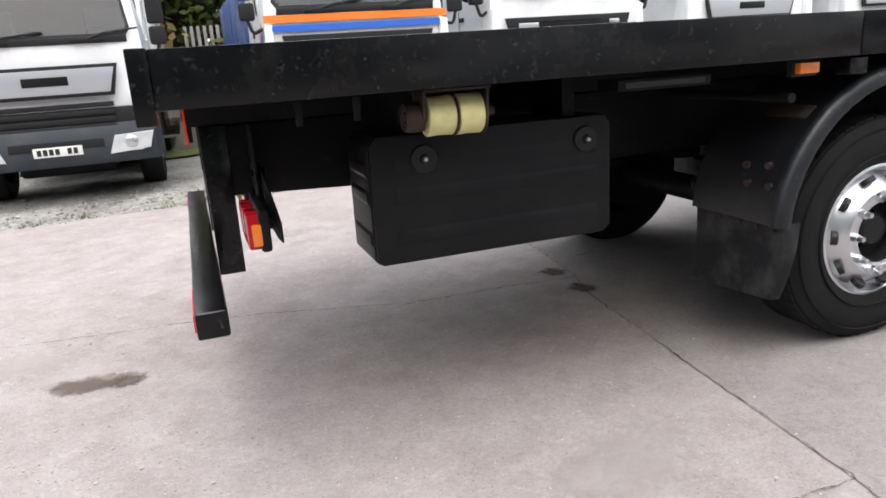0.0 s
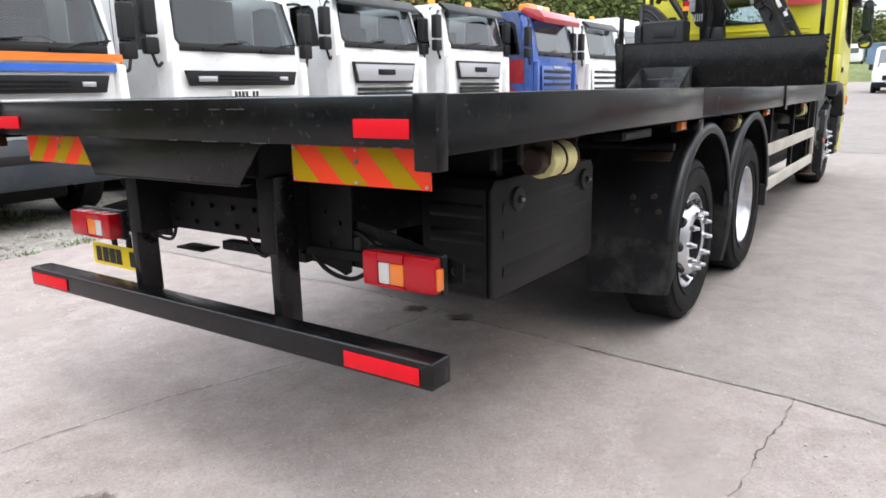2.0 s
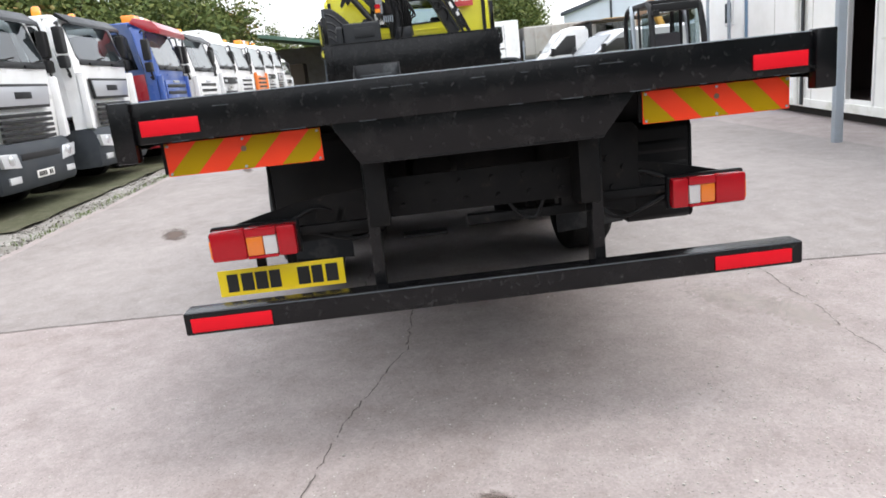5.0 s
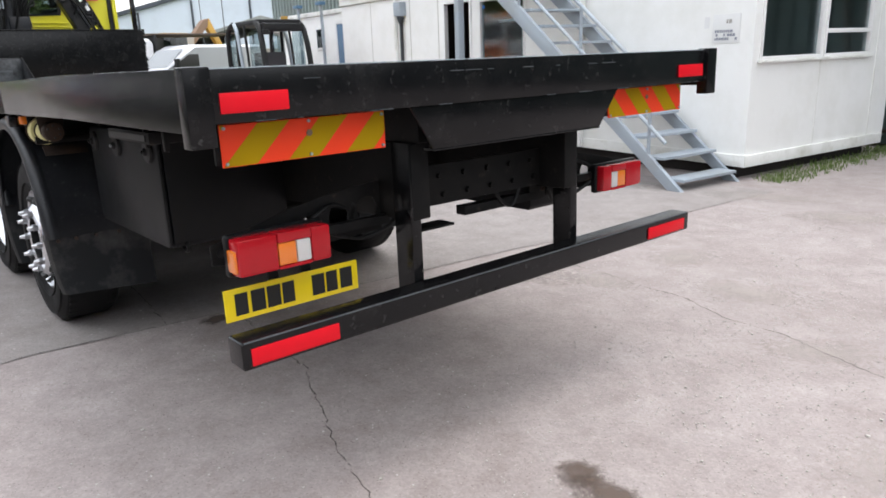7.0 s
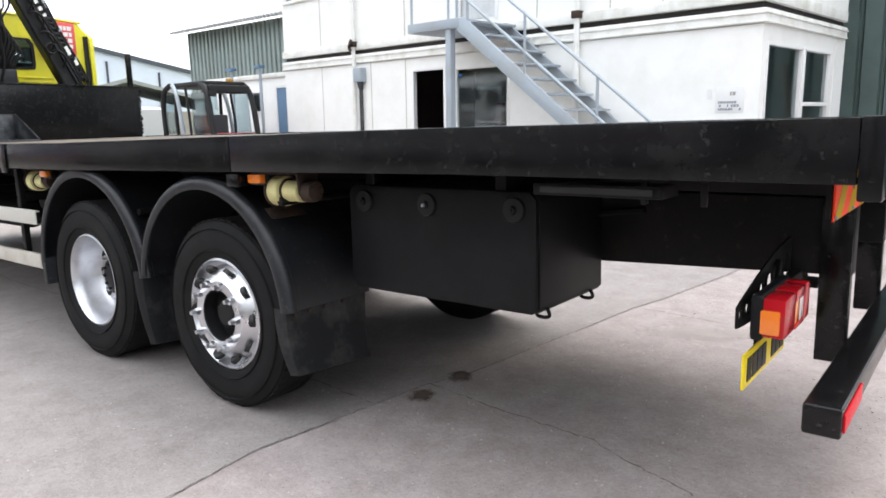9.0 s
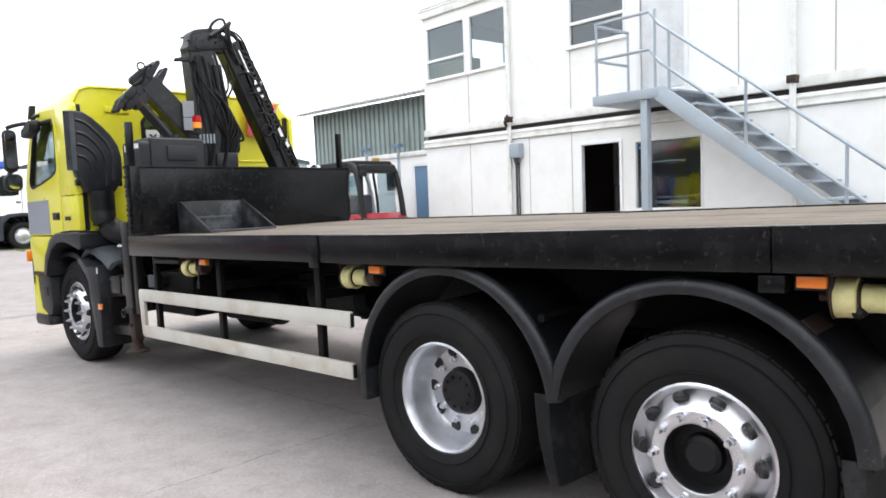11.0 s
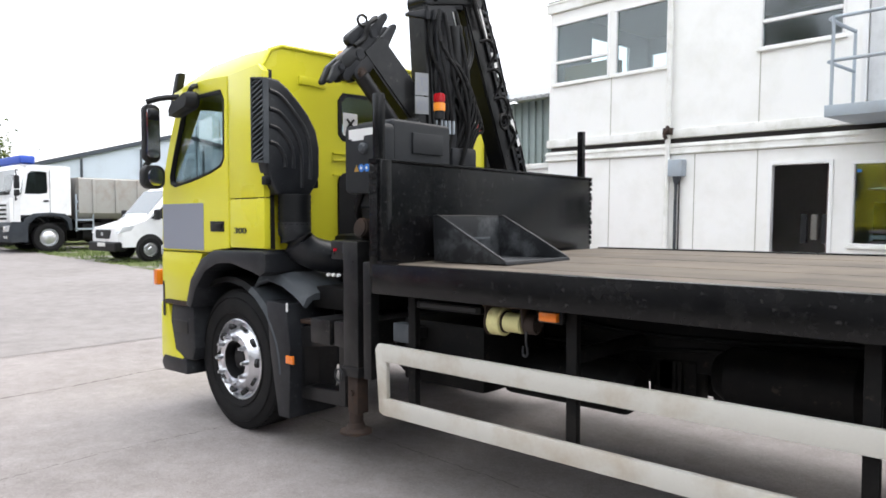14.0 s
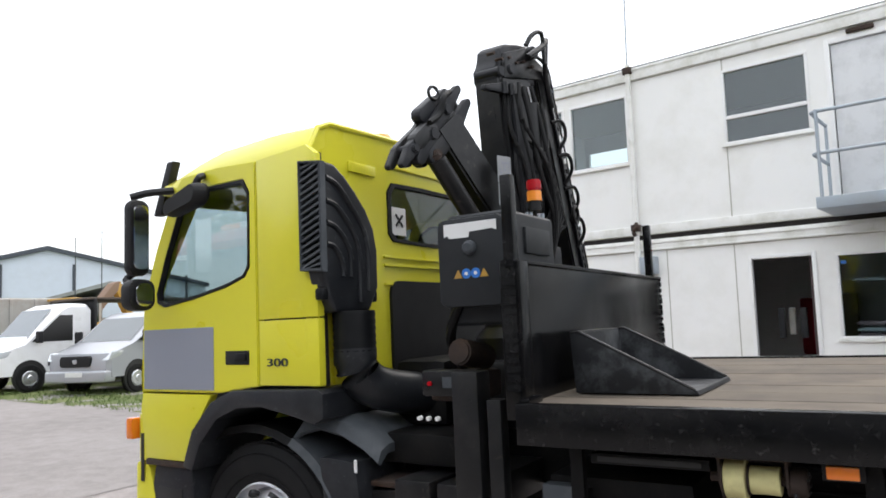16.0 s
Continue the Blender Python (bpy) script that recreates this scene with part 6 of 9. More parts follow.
for w in (-0.05, 0.035):
    for k, q in enumerate(prongs):
        cp("clevis_prong", capsule(*q, X + w - 0.015 - 0.001 * k, X + w + 0.015 + 0.001 * k), M["crane_grey"] if w < 0 else M["crane"])
cp("clevis_link", capsule(0.84, 2.86, 0.045, 0.745, 2.95, 0.034, X - 0.03, X + 0.03), M["crane_grey"])
cp("clevis_link", capsule(0.86, 2.77, 0.04, 0.93, 2.70, 0.045, X - 0.075, X - 0.02), M["crane"])
for y, z, r in ((0.83, 2.75, 0.036), (0.72, 2.90, 0.03), (0.81, 2.635, 0.034), (0.97, 2.655, 0.024)):
    cp("clevis_pin", bm_cyl((X - 0.082, y, z), (X + 0.065, y, z), r, seg=16, bevel=0.006), M["rust"] if z < 2.64 else M["crane_grey"])
cp("tip_shackle", bm_tube([(X - 0.03, 0.775 + 0.036 * math.cos(q / 3), 2.99 + 0.036 * math.sin(q / 3)) for q in range(20)], 0.009), M["crane"])
cp("tip_hose", bm_tube(curve_pts([(X - 0.07, 0.70, 3.0), (X - 0.10, 0.78, 2.95), (X - 0.09, 0.80, 2.86), (X - 0.09, 0.88, 2.80)], 16), 0.016), M["hose"])
# hoses hanging round the column and between column and boom
rnd = random.Random(21)
for k in range(15):
    x = X - 0.20 + 0.16 * rnd.random()
    y0 = -0.02 + 0.40 * rnd.random()
    z0 = 3.02 + 0.10 * rnd.random()
    y1 = -0.02 + 0.26 * rnd.random()
    pts = [(x, y0, z0), (x - 0.02, y0 - 0.04 + 0.06 * rnd.random(), z0 - 0.22), (x - 0.04, (y0 + y1) / 2 + 0.1 * rnd.random() - 0.05, 2.60), (x - 0.03, y1, 2.28), (x, y1 + 0.05, 1.95)]
    cp("hydraulic_hose", bm_tube(curve_pts(pts, 20), 0.009 + 0.005 * rnd.random(), 7), M["hose"])
for k in range(6):
    y = 0.16 - 0.03 * k
    pts = [(X - 0.13, y + 0.10, 2.80 - 0.03 * k), (X - 0.17, y - 0.02, 2.72 - 0.05 * k), (X - 0.18, y - 0.10, 2.50 - 0.04 * k), (X - 0.16, y - 0.04, 2.25), (X - 0.1, y + 0.03, 2.0)]
    cp("hydraulic_hose", bm_tube(curve_pts(pts, 16), 0.013, 7), M["hose"])
for k in range(4):
    c = a + d * (0.35 + 0.22 * k)
    pts = [c + Vector((-0.10, 0.06, 0.05)), c + Vector((-0.15, 0.0, 0.06)), c + Vector((-0.15, -0.07, -0.02)), c + Vector((-0.1, -0.05, -0.12))]
    cp("hydraulic_hose", bm_tube(curve_pts(pts, 14), 0.012, 7), M["hose"])
cp("hose_coil", bm_tube([(X - 0.16, -0.42 + 0.055 * math.cos(q / 4), 2.40 + 0.055 * math.sin(q / 4)) for q in range(27)], 0.012), M["hose"])
cp("valve_chest", bm_box(X - 0.18, X - 0.05, -0.02, 0.20, 1.95, 2.16, 0.03), M["crane_grey"])
for k in range(5):
    cp("valve_lever", bm_cyl((8.04, 0.36 - 0.03 * k, 2.24), (8.04, 0.36 - 0.03 * k, 2.33), 0.008, seg=8), M["steel_grey"])
for z0, z1 in ((2.375, 2.495), (2.502, 2.655)):
    cp("load_chart", bm_box(X - 0.162, X - 0.159, 0.365, 0.462, z0, z1), M["chart"], label="faded grey load chart")
    cp("chart_print", bars(bmesh.new(), "x", (X - 0.1640, X - 0.1622), 0.375, 0.452, z0 + 0.025, z1 - 0.03, 5, 4, 0.5), M["grey_panel"])
# white lettering strip on the boom
for (t0, t1, o0, o1) in ((0.02, 0.30, 0.05, 0.095), (0.40, 0.44, 0.09, 0.13), (0.48, 0.52, 0.095, 0.135), (0.56, 0.59, 0.10, 0.14), (0.95, 1.05, 0.13, 0.17), (1.12, 1.18, 0.15, 0.19)):
    q = [a + d * t0 + nrm * o0, a + d * t1 + nrm * o0, a + d * t1 + nrm * o1, a + d * t0 + nrm * o1]
    cp("boom_label_bar", bm_prism([(p.y, p.z) for p in q], "x", X - 0.1155, X - 0.1125), M["sticker"], smooth=0)
# hydraulic tank, control panel, stack lamp
tank = lp("hydraulic_tank", bm_box(7.93, 8.28, 0.43, 0.96, 1.72, 2.265, 0.035, 3), M["tank_grey"], label="grey-black plastic hydraulic tank")
part("tank_panel", bm_box(7.915, 7.935, 0.52, 0.80, 2.06, 2.19, 0.006), M["tank_grey"], tank)
part("tank_cap", bm_cyl((8.1, 0.62, 2.26), (8.1, 0.62, 2.31), 0.05, seg=18, bevel=0.008), M["crane_grey"], tank)
ctl = lp("control_panel", bm_prism([(q[0] + 8.085, q[1] + 2.02) for q in rounded(0.36, 0.42, 0.04)], "y", 0.97, 1.055, 0.012), M["tank_grey"], label="black crane control panel with warning stickers")
part("panel_sticker", bm_prism([(7.94, 2.205), (8.225, 2.205), (8.225, 2.145), (8.205, 2.15), (8.195, 2.135), (8.09, 2.135), (8.085, 2.16), (7.965, 2.165), (7.94, 2.155)], "y", 1.055, 1.0575), M["sticker"], ctl)
part("panel_knob", bm_lathe([(0, 0.03), (0.02, 0.03), (0.032, 0.02), (0.035, 0.0), (0, 0.0)], (8.085, 1.055, 2.085), "y", 18), M["fender"], ctl)
for k, (m, xx) in enumerate((("bin_yellow", 8.155), ("sign_blue", 8.11), ("sign_blue", 8.06), ("bin_yellow", 8.015))):
    if m == "sign_blue":
        part("warning_sticker", bm_cyl((xx, 1.055, 1.965), (xx, 1.058, 1.965), 0.024, seg=18), M[m], ctl)
        part("sticker_mark", bm_cyl((xx, 1.058, 1.965), (xx, 1.0595, 1.965), 0.009, seg=10), M["sticker"], ctl)
    else:
        part("warning_sticker", bm_prism([(xx - 0.022, 1.945), (xx + 0.022, 1.945), (xx, 1.985)], "y", 1.055, 1.058), M[m], ctl)
lamp = lp("stack_lamp", bm_cyl((8.03, 0.435, 2.315), (8.03, 0.435, 2.372), 0.036, seg=18, bevel=0.006), M["grille"], label="red and orange stack lamp")
part("amber_lens", bm_cyl((8.03, 0.435, 2.372), (8.03, 0.435, 2.425), 0.041, seg=18), M["beacon"], lamp)
part("red_lens", bm_cyl((8.03, 0.435, 2.427), (8.03, 0.435, 2.488), 0.041, seg=18, bevel=0.008), M["lamp_red"], lamp)
part("lamp_stem", bm_cyl((8.03, 0.435, 2.24), (8.03, 0.435, 2.32), 0.012, seg=10), M["grille"], lamp)
# engine and gear behind the cab
lp("rear_engine_cover", bm_box(8.45, 8.78, -0.7, 0.75, 1.2, 1.55, 0.05), M["chassis"])
lp("pump_gear", bm_box(8.16, 8.40, 0.66, 0.98, 1.36, 1.50, 0.03), M["rust"])
lp("pump_gear", bm_cyl((8.22, 0.72, 1.56), (8.22, 0.98, 1.60), 0.065, seg=18, bevel=0.01), M["rust"])
lp("pump_pipe", bm_tube(curve_pts([(8.30, 0.80, 1.50), (8.33, 0.86, 1.62), (8.27, 0.95, 1.72), (8.2, 0.97, 1.84)], 14), 0.025), M["hose"])
lp("lever_box", bm_box(8.10, 8.36, 1.0, 1.10, 1.40, 1.52, 0.012), M["crane"])
lp("red_switch", bm_cyl((8.31, 1.10, 1.46), (8.31, 1.112, 1.46), 0.011, seg=12), M["lamp_red"])
lp("switch_plate", bm_box(8.19, 8.24, 1.10, 1.105, 1.44, 1.49), M["fender"])
for k in range(3):
    lp("white_cap", bm_cyl((8.27 + 0.05 * k, 1.10, 1.30), (8.27 + 0.05 * k, 1.12, 1.30), 0.011, seg=8), M["sticker"])


# ---- ground ----
def sheet(name, xs, ys, material, dz=0.0, kind="structure", label="", category="", rough=0.0, seed=0, edge=None):
    """A piece of ground over a grid of x and y that follows the yard's slope; edge: x of the near border at each y."""
    bm = bmesh.new()
    at = lambda i, y: edge[y] if edge and i == 0 else xs[i]
    grid = [[bm.verts.new((at(i, y), y, gz(at(i, y)) + dz + (rough * noise.noise(Vector((x * 1.7, y * 1.7, seed))) if rough else 0))) for y in ys] for i, x in enumerate(xs)]
    for i in range(len(xs) - 1):
        for j in range(len(ys) - 1):
            bm.faces.new((grid[i][j], grid[i + 1][j], grid[i + 1][j + 1], grid[i][j + 1]))
    bmesh.ops.recalc_face_normals(bm, faces=bm.faces[:])
    if bm.faces[0].normal.z < 0:
        bmesh.ops.reverse_faces(bm, faces=bm.faces[:])
    return tagged(part(name, bm, material, None), label, category, "", kind)


def steps(a, b, n):
    return [a + (b - a) * i / n for i in range(n + 1)]


sheet("ground", [-2500, -300, -60, -9, 0, 3.5, 8, 13, 70, 120, 400, 2500], [-2500, -300, -60, -20, 0, 20, 60, 300, 2500], M["grass"], -0.06, "structure", "rough grass and earth round the yard", "ground")
yard = sheet("yard", [-40, -9, -4, 0, 3.5, 6, 9, 13, 70, 150], [-9.62, -5, 0, 4.75], M["concrete"], 0.0, "structure", "pinkish worn concrete yard with cracks and stains", "concrete yard")
# grey slab strip along the lorry's far half
slab_edge = [(4.6, 2.38), (2.9, 2.36), (1.9, 2.30), (1.43, 2.36), (0.9, 2.30), (0.35, 2.24), (-0.05, 2.13), (-0.6, 2.08), (-1.2, 2.02), (-1.95, 1.95), (-2.33, 1.87), (-3.5, 1.72), (-5.4, 1.55)]
sheet("yard_slab", [2.32, 6, 9, 13, 70, 120], [y for y, _ in slab_edge], M["concrete_grey"], 0.004, "structure", "greyer concrete slab beyond the joint", "concrete slab", edge=dict(slab_edge))
sheet("far_slab", [13.4, 20, 45, 120], [-9.6, -5.4, -2, 1, 4.6], M["old_slab"], 0.009, "structure", "darker old concrete towards the yard's far end", "concrete slab")
verge = sheet("verge", steps(-30, 60, 220), steps(4.72, 9.5, 14), M["gravel"], -0.012, "structure", "stony gravel verge under the parked lorries", "gravel verge", 0.05, 3)
sheet("verge_turf", steps(6.5, 60, 130), steps(5.3, 9.4, 10), M["turf"], 0.03, "structure", "turf coloured dark for the shade under the parked lorries", "turf", 0.03, 6)
sheet("verge_bank", steps(-30, 60, 120), steps(9.4, 16, 10), M["grass"], 0.02, "structure", "rough green bank behind the lorries", "grass bank", 0.12, 8)
sheet("far_verge", steps(18.5, 80, 90), steps(-12.0, -4.4, 16), M["grass"], 0.012, "structure", "grass strip in front of the parked vans", "grass verge", 0.03, 5)


def crack(pts, w, seed):
    """A jagged dirt-filled crack across the concrete."""
    rnd = random.Random(seed)
    line = []
    for (x0, y0), (x1, y1) in zip(pts, pts[1:]):
        n = max(3, int(math.hypot(x1 - x0, y1 - y0) / 0.035))
        for k in range(n):
            t = k / n
            line.append((x0 + (x1 - x0) * t + rnd.gauss(0, 0.006), y0 + (y1 - y0) * t + rnd.gauss(0, 0.006)))
    line.append(pts[-1])
    bm = bmesh.new()
    prev = None
    for i, (x, y) in enumerate(line):
        x1, y1 = line[min(i + 1, len(line) - 1)]
        x0, y0 = line[max(i - 1, 0)]
        dx, dy = x1 - x0, y1 - y0
        ll = math.hypot(dx, dy) or 1
        ww = w * (0.3 + 0.6 * rnd.random())
        z = gz(x) + 0.0065
        cur = [bm.verts.new((x - dy / ll * ww / 2, y + dx / ll * ww / 2, z)), bm.verts.new((x + dy / ll * ww / 2, y - dx / ll * ww / 2, z))]
        if prev:
            bm.faces.new((prev[0], prev[1], cur[1], cur[0]))
        prev = cur
    bmesh.ops.recalc_face_normals(bm, faces=bm.faces[:])
    if bm.faces[0].normal.z < 0:
        bmesh.ops.reverse_faces(bm, faces=bm.faces[:])
    part("crack", bm, M["crack"], yard, "", 0)


crack([(x, y) for y, x in slab_edge], 0.008, 1)
crack([(2.22, 0.30), (1.67, 0.37), (1.17, 0.40), (0.95, 0.50), (0.70, 0.58), (0.40, 0.69), (0.12, 0.76), (-0.16, 0.83), (-0.40, 0.85), (-1.0, 0.95), (-2.4, 1.15), (-4, 1.3)], 0.011, 2)
crack([(1.95, -1.95), (1.65, -1.93), (1.43, -1.90), (1.15, -1.90), (0.78, -1.84), (0.39, -1.83), (0.08, -1.69), (-0.26, -1.68), (-0.8, -1.50), (-2.0, -1.25)], 0.011, 3)
crack([(2.3, 0.7), (4, 0.55), (7, 0.6), (11, 0.5)], 0.008, 4)
crack([(5.4, 4.6), (5.6, 2.9), (5.5, 0.6)], 0.01, 5)
crack([(9.4, 4.6), (9.6, 2.0), (9.5, 0.6)], 0.01, 6)
crack([(13.5, 4.6), (13.3, 1.0), (13.5, -4.0)], 0.012, 7)
crack([(11.56, 2.6), (11.6, 1.5), (11.7, 0.8), (11.72, 0.3)], 0.035, 9)
crack([(-3.5, 4.6), (-3.6, 2.0), (-3.4, -2.0)], 0.012, 8)


def blot(x, y, a, b, rot, name="stain"):
    """A thin patch on the concrete; its material breaks up the edge."""
    bm = bmesh.new()
    m = Matrix.Rotation(rot, 4, "Z")
    vs = []
    for px, py in ((-a, -b), (a, -b), (a, b), (-a, b)):
        vs.append(bm.verts.new((px, py, 0.0)))
    bm.faces.new(vs)
    o = part(name, bm, M[name], yard, "", 0)
    o.matrix_basis = Matrix.Translation((x, y, gz(x) + 0.0055)) @ Matrix.Rotation(-0.0165, 4, "Y") @ m


for a in ((-0.56, 0.17, 0.26, 0.14, -0.1), (-0.36, 0.13, 0.13, 0.13, 0.4), (2.16, 0.46, 0.10, 0.13, 0.1), (2.16, 0.10, 0.10, 0.13, 0.3), (5.2, 2.9, 0.5, 0.2, 0.4), (10.6, 3.2, 0.7, 0.12, 0.3), (12.5, 2.8, 0.8, 0.14, 0.25), (14.8, 2.0, 0.9, 0.2, 0.2), (17.0, 1.0, 1.0, 0.25, 0.3)):
    blot(*a)
for a in ((1.5, -5.1, 0.9, 0.4, 0.3), (0.5, -4.7, 0.8, 0.35, 0.5), (2.8, -4.8, 0.7, 0.3, 0.2), (1.35, -1.55, 0.5, 0.25, 0.5), (1.0, -1.75, 0.4, 0.2, 0.1), (0.2, -2.2, 0.5, 0.3, 0.2), (-0.5, -1.6, 0.4, 0.22, 0.6), (-0.9, 0.6, 0.5, 0.3, 0.1), (0.6, 2.6, 0.6, 0.3, 0.5), (-1.2, -0.8, 0.5, 0.3, 0.9), (1.3, 3.2, 0.5, 0.35, 1.2), (0.9, -2.6, 0.4, 0.3, 1.5)):
    blot(*a, "pale_scuff")
# loose pebbles and litter on the concrete
bm = bmesh.new()
rnd = random.Random(31)
for k in range(5200):
    x, y = rnd.uniform(-3.2, 3.5), rnd.uniform(-3.2, 4.5)
    if rnd.random() < 0.5:
        x, y = rnd.choice(((-0.6, -2.2), (0.0, -2.6), (-1.0, -0.9), (-0.9, 0.5), (1.2, -2.4), (-0.2, -1.2), (-0.1, -0.5), (1.5, -5.0), (0.6, -4.6), (2.6, -4.6), (0.8, -3.9)))
        x, y = rnd.gauss(x, 0.45), rnd.gauss(y, 0.4)
    r = rnd.uniform(0.002, 0.0062) * (1.6 if rnd.random() < 0.06 else 1)
    q = bmesh.new()
    bmesh.ops.create_icosphere(q, subdivisions=1, radius=r)
    join(bm, q, Matrix.Translation((x, y, gz(x) + r * 0.5)) @ Matrix.Rotation(rnd.random() * 6, 4, "Z") @ Matrix.Diagonal((1, rnd.uniform(0.6, 1), 0.6, 1)))
tagged(part("loose_grit", bm, M["grit"], None), "pale grit and small stones scattered on the concrete", "grit", "", "stuff")
# stones of the verge
bm = bmesh.new()
rnd = random.Random(32)
for k in range(2200):
    x = rnd.uniform(-6, 13)
    y = 4.72 + abs(rnd.gauss(0, 1.1))
    r = rnd.uniform(0.008, 0.028)
    q = bmesh.new()
    bmesh.ops.create_icosphere(q, subdivisions=1, radius=r)
    join(bm, q, Matrix.Translation((x, y, gz(x) + 0.02 * noise.noise(Vector((x, y, 0))))) @ Matrix.Rotation(rnd.random() * 6, 4, "Z") @ Matrix.Diagonal((1, rnd.uniform(0.6, 1), 0.7, 1)))
tagged(part("verge_stones", bm, M["gravel"], None), "grey stones strewn along the gravel verge", "stones", "", "stuff")


def tufts(name, spots, n, h, seed, label):
    """Blades of grass in tufts over given rectangles."""
    rnd = random.Random(seed)
    vs, fs = [], []
    for (x0, x1, y0, y1, dens) in spots:
        for _ in range(int(n * dens)):
            cx, cy = rnd.uniform(x0, x1), rnd.uniform(y0, y1)
            for _ in range(7):
                x, y = cx + rnd.gauss(0, 0.05), cy + rnd.gauss(0, 0.05)
                z = gz(x) - 0.02
                a = rnd.uniform(0, 6.28)
                w, hh, lean = rnd.uniform(0.004, 0.009), h * rnd.uniform(0.4, 1.2), rnd.uniform(0.0, 0.7)
                dx, dy = math.cos(a), math.sin(a)
                i = len(vs)
                vs += [(x - dy * w, y + dx * w, z), (x + dy * w, y - dx * w, z), (x + dx * lean * hh * 0.4 + dy * w * 0.7, y + dy * lean * hh * 0.4 - dx * w * 0.7, z + hh * 0.6), (x + dx * lean * hh, y + dy * lean * hh, z + hh)]
                fs += [(i, i + 1, i + 2), (i, i + 2, i + 3)]
    me = bpy.data.meshes.new(name)
    me.from_pydata(vs, [], fs)
    me.materials.append(M["blade"])
    tagged(new(name, me), label, "grass", "", "stuff")


tufts("kerb_grass", ((-6, 14, 4.74, 4.95, 0.3), (0.3, 3, 6.4, 9, 0.4), (14, 40, 4.7, 5.2, 1.0)), 700, 0.06, 41, "thin weeds and grass along the concrete's edge")
tufts("cabin_weeds", ((-1.5, 1.9, -9.5, -9.0, 0.5), (1.6, 2.05, -9.3, -5.9, 0.35), (-3, 1.5, -9.6, -9.3, 0.4)), 600, 0.085, 42, "green weeds along the foot of the cladding")
tufts("van_grass", ((18.5, 50, -6.5, -4.4, 1.0),), 1800, 0.12, 43, "rough grass in front of the vans")


# ---- two-storey site cabin ----
CO, CA = Vector((2.117, -5.838, -0.05)), radians(-6.6)
cabin = thing("site_cabin", "white two-storey stacked site cabin with stained panels", "office cabin", tuple(CO))
cabin.rotation_euler, cabin.scale = (0, -0.0165, CA), (1.038, 1.038, 1.038)
CL, CD = 9.75, 2.95
Z0, Z1, Z2, Z3 = 0.17, 2.66, 2.74, 5.22


def cp(name, bm, material, parent=None, label="", smooth=30):
    return part(name, bm, material, parent or cabin, label, smooth)


def wall_with_holes(u0, u1, z0, z1, holes, w0, w1):
    """A wall along u with rectangular holes (u0, u1, z0, z1), built of butted pieces."""
    bm = bmesh.new()
    us = sorted({u0, u1, *[h[0] for h in holes], *[h[1] for h in holes]})
    for a, b in zip(us, us[1:]):
        zs = [(z0, z1)]
        for h in holes:
            if h[0] <= a + 1e-6 and h[1] >= b - 1e-6:
                nz = []
                for p, q in zs:
                    if h[2] > p:
                        nz.append((p, min(q, h[2])))
                    if h[3] < q:
                        nz.append((max(p, h[3]), q))
                zs = nz
        for p, q in zs:
            add_box(bm, a, b, w0, w1, p, q)
    bmesh.ops.remove_doubles(bm, verts=bm.verts[:], dist=0.0005)
    return bm


low_holes = [(3.71, 4.83, 1.22, 2.28), (5.09, 5.81, 0.36, 2.27)]
up_holes = [(7.42, 8.40, 3.82, 4.87), (8.50, 9.64, 3.82, 4.87), (4.96, 6.04, 3.85, 4.89), (3.98, 4.70, 2.98, 4.90)]
cp("lower_front_wall", wall_with_holes(0, CL, Z0, Z1, low_holes, -0.06, 0.0), M["cabin_white"])
cp("upper_front_wall", wall_with_holes(0, CL, Z2, Z3, up_holes, -0.06, 0.0), M["cabin_white"])
end_holes = [(0.12, 1.30, 1.31, 2.30), (1.36, 2.40, 1.31, 2.30)]
for z0, z1, hs in ((Z0, Z1, end_holes), (Z2, Z3, [])):
    bm = bmesh.new()
    us = sorted({0.06, CD, *[h[0] for h in hs], *[h[1] for h in hs]})
    for a, b in zip(us, us[1:]):
        cut = [h for h in hs if h[0] <= a + 1e-6 and h[1] >= b - 1e-6]
        for p, q in (((z0, cut[0][2]), (cut[0][3], z1)) if cut else ((z0, z1),)):
            cp("end_wall_panel", bm_box(0.0, 0.06, -b, -a, p, q), M["cabin_white"])
    if z0 == Z2:
        for a in ((-CD, -2.3, z0, z1), (-1.1, -0.06, z0, z1), (-2.3, -1.1, z0, 3.86), (-2.3, -1.1, 4.85, z1)):
            cp("far_end_wall", bm_box(CL - 0.06, CL, *a), M["cabin_white"])
        cp("back_wall", wall_with_holes(0, CL, z0, z1, [(8.75, 9.6, 4.1, 4.8)], -CD - 0.06, -CD), M["cabin_white"])
    else:
        cp("far_end_wall", bm_box(CL - 0.06, CL, -CD, -0.06, z0, z1), M["cabin_white"])
        cp("back_wall", bm_box(0, CL, -CD - 0.06, -CD, z0, z1), M["cabin_white"])
    cp("cabin_floor", bm_box(0.06, CL - 0.06, -CD, -0.06, z0 + 0.1, z0 + 0.16), M["room_shaded"])
    cp("cabin_ceiling", bm_box(0.06, CL - 0.06, -CD, -0.06, z1 - 0.1, z1 - 0.04), M["room_wall"])
for u in (2.5, 4.9, 7.35):
    if u != 4.9:
        cp("partition", bm_box(u - 0.03, u + 0.03, -CD, -0.07, Z0 + 0.16, Z1 - 0.1), M["room_shaded"])
    cp("partition", bm_box(u - 0.03, u + 0.03, -CD, -0.07, Z2 + 0.16, Z3 - 0.1), M["room_wall"])
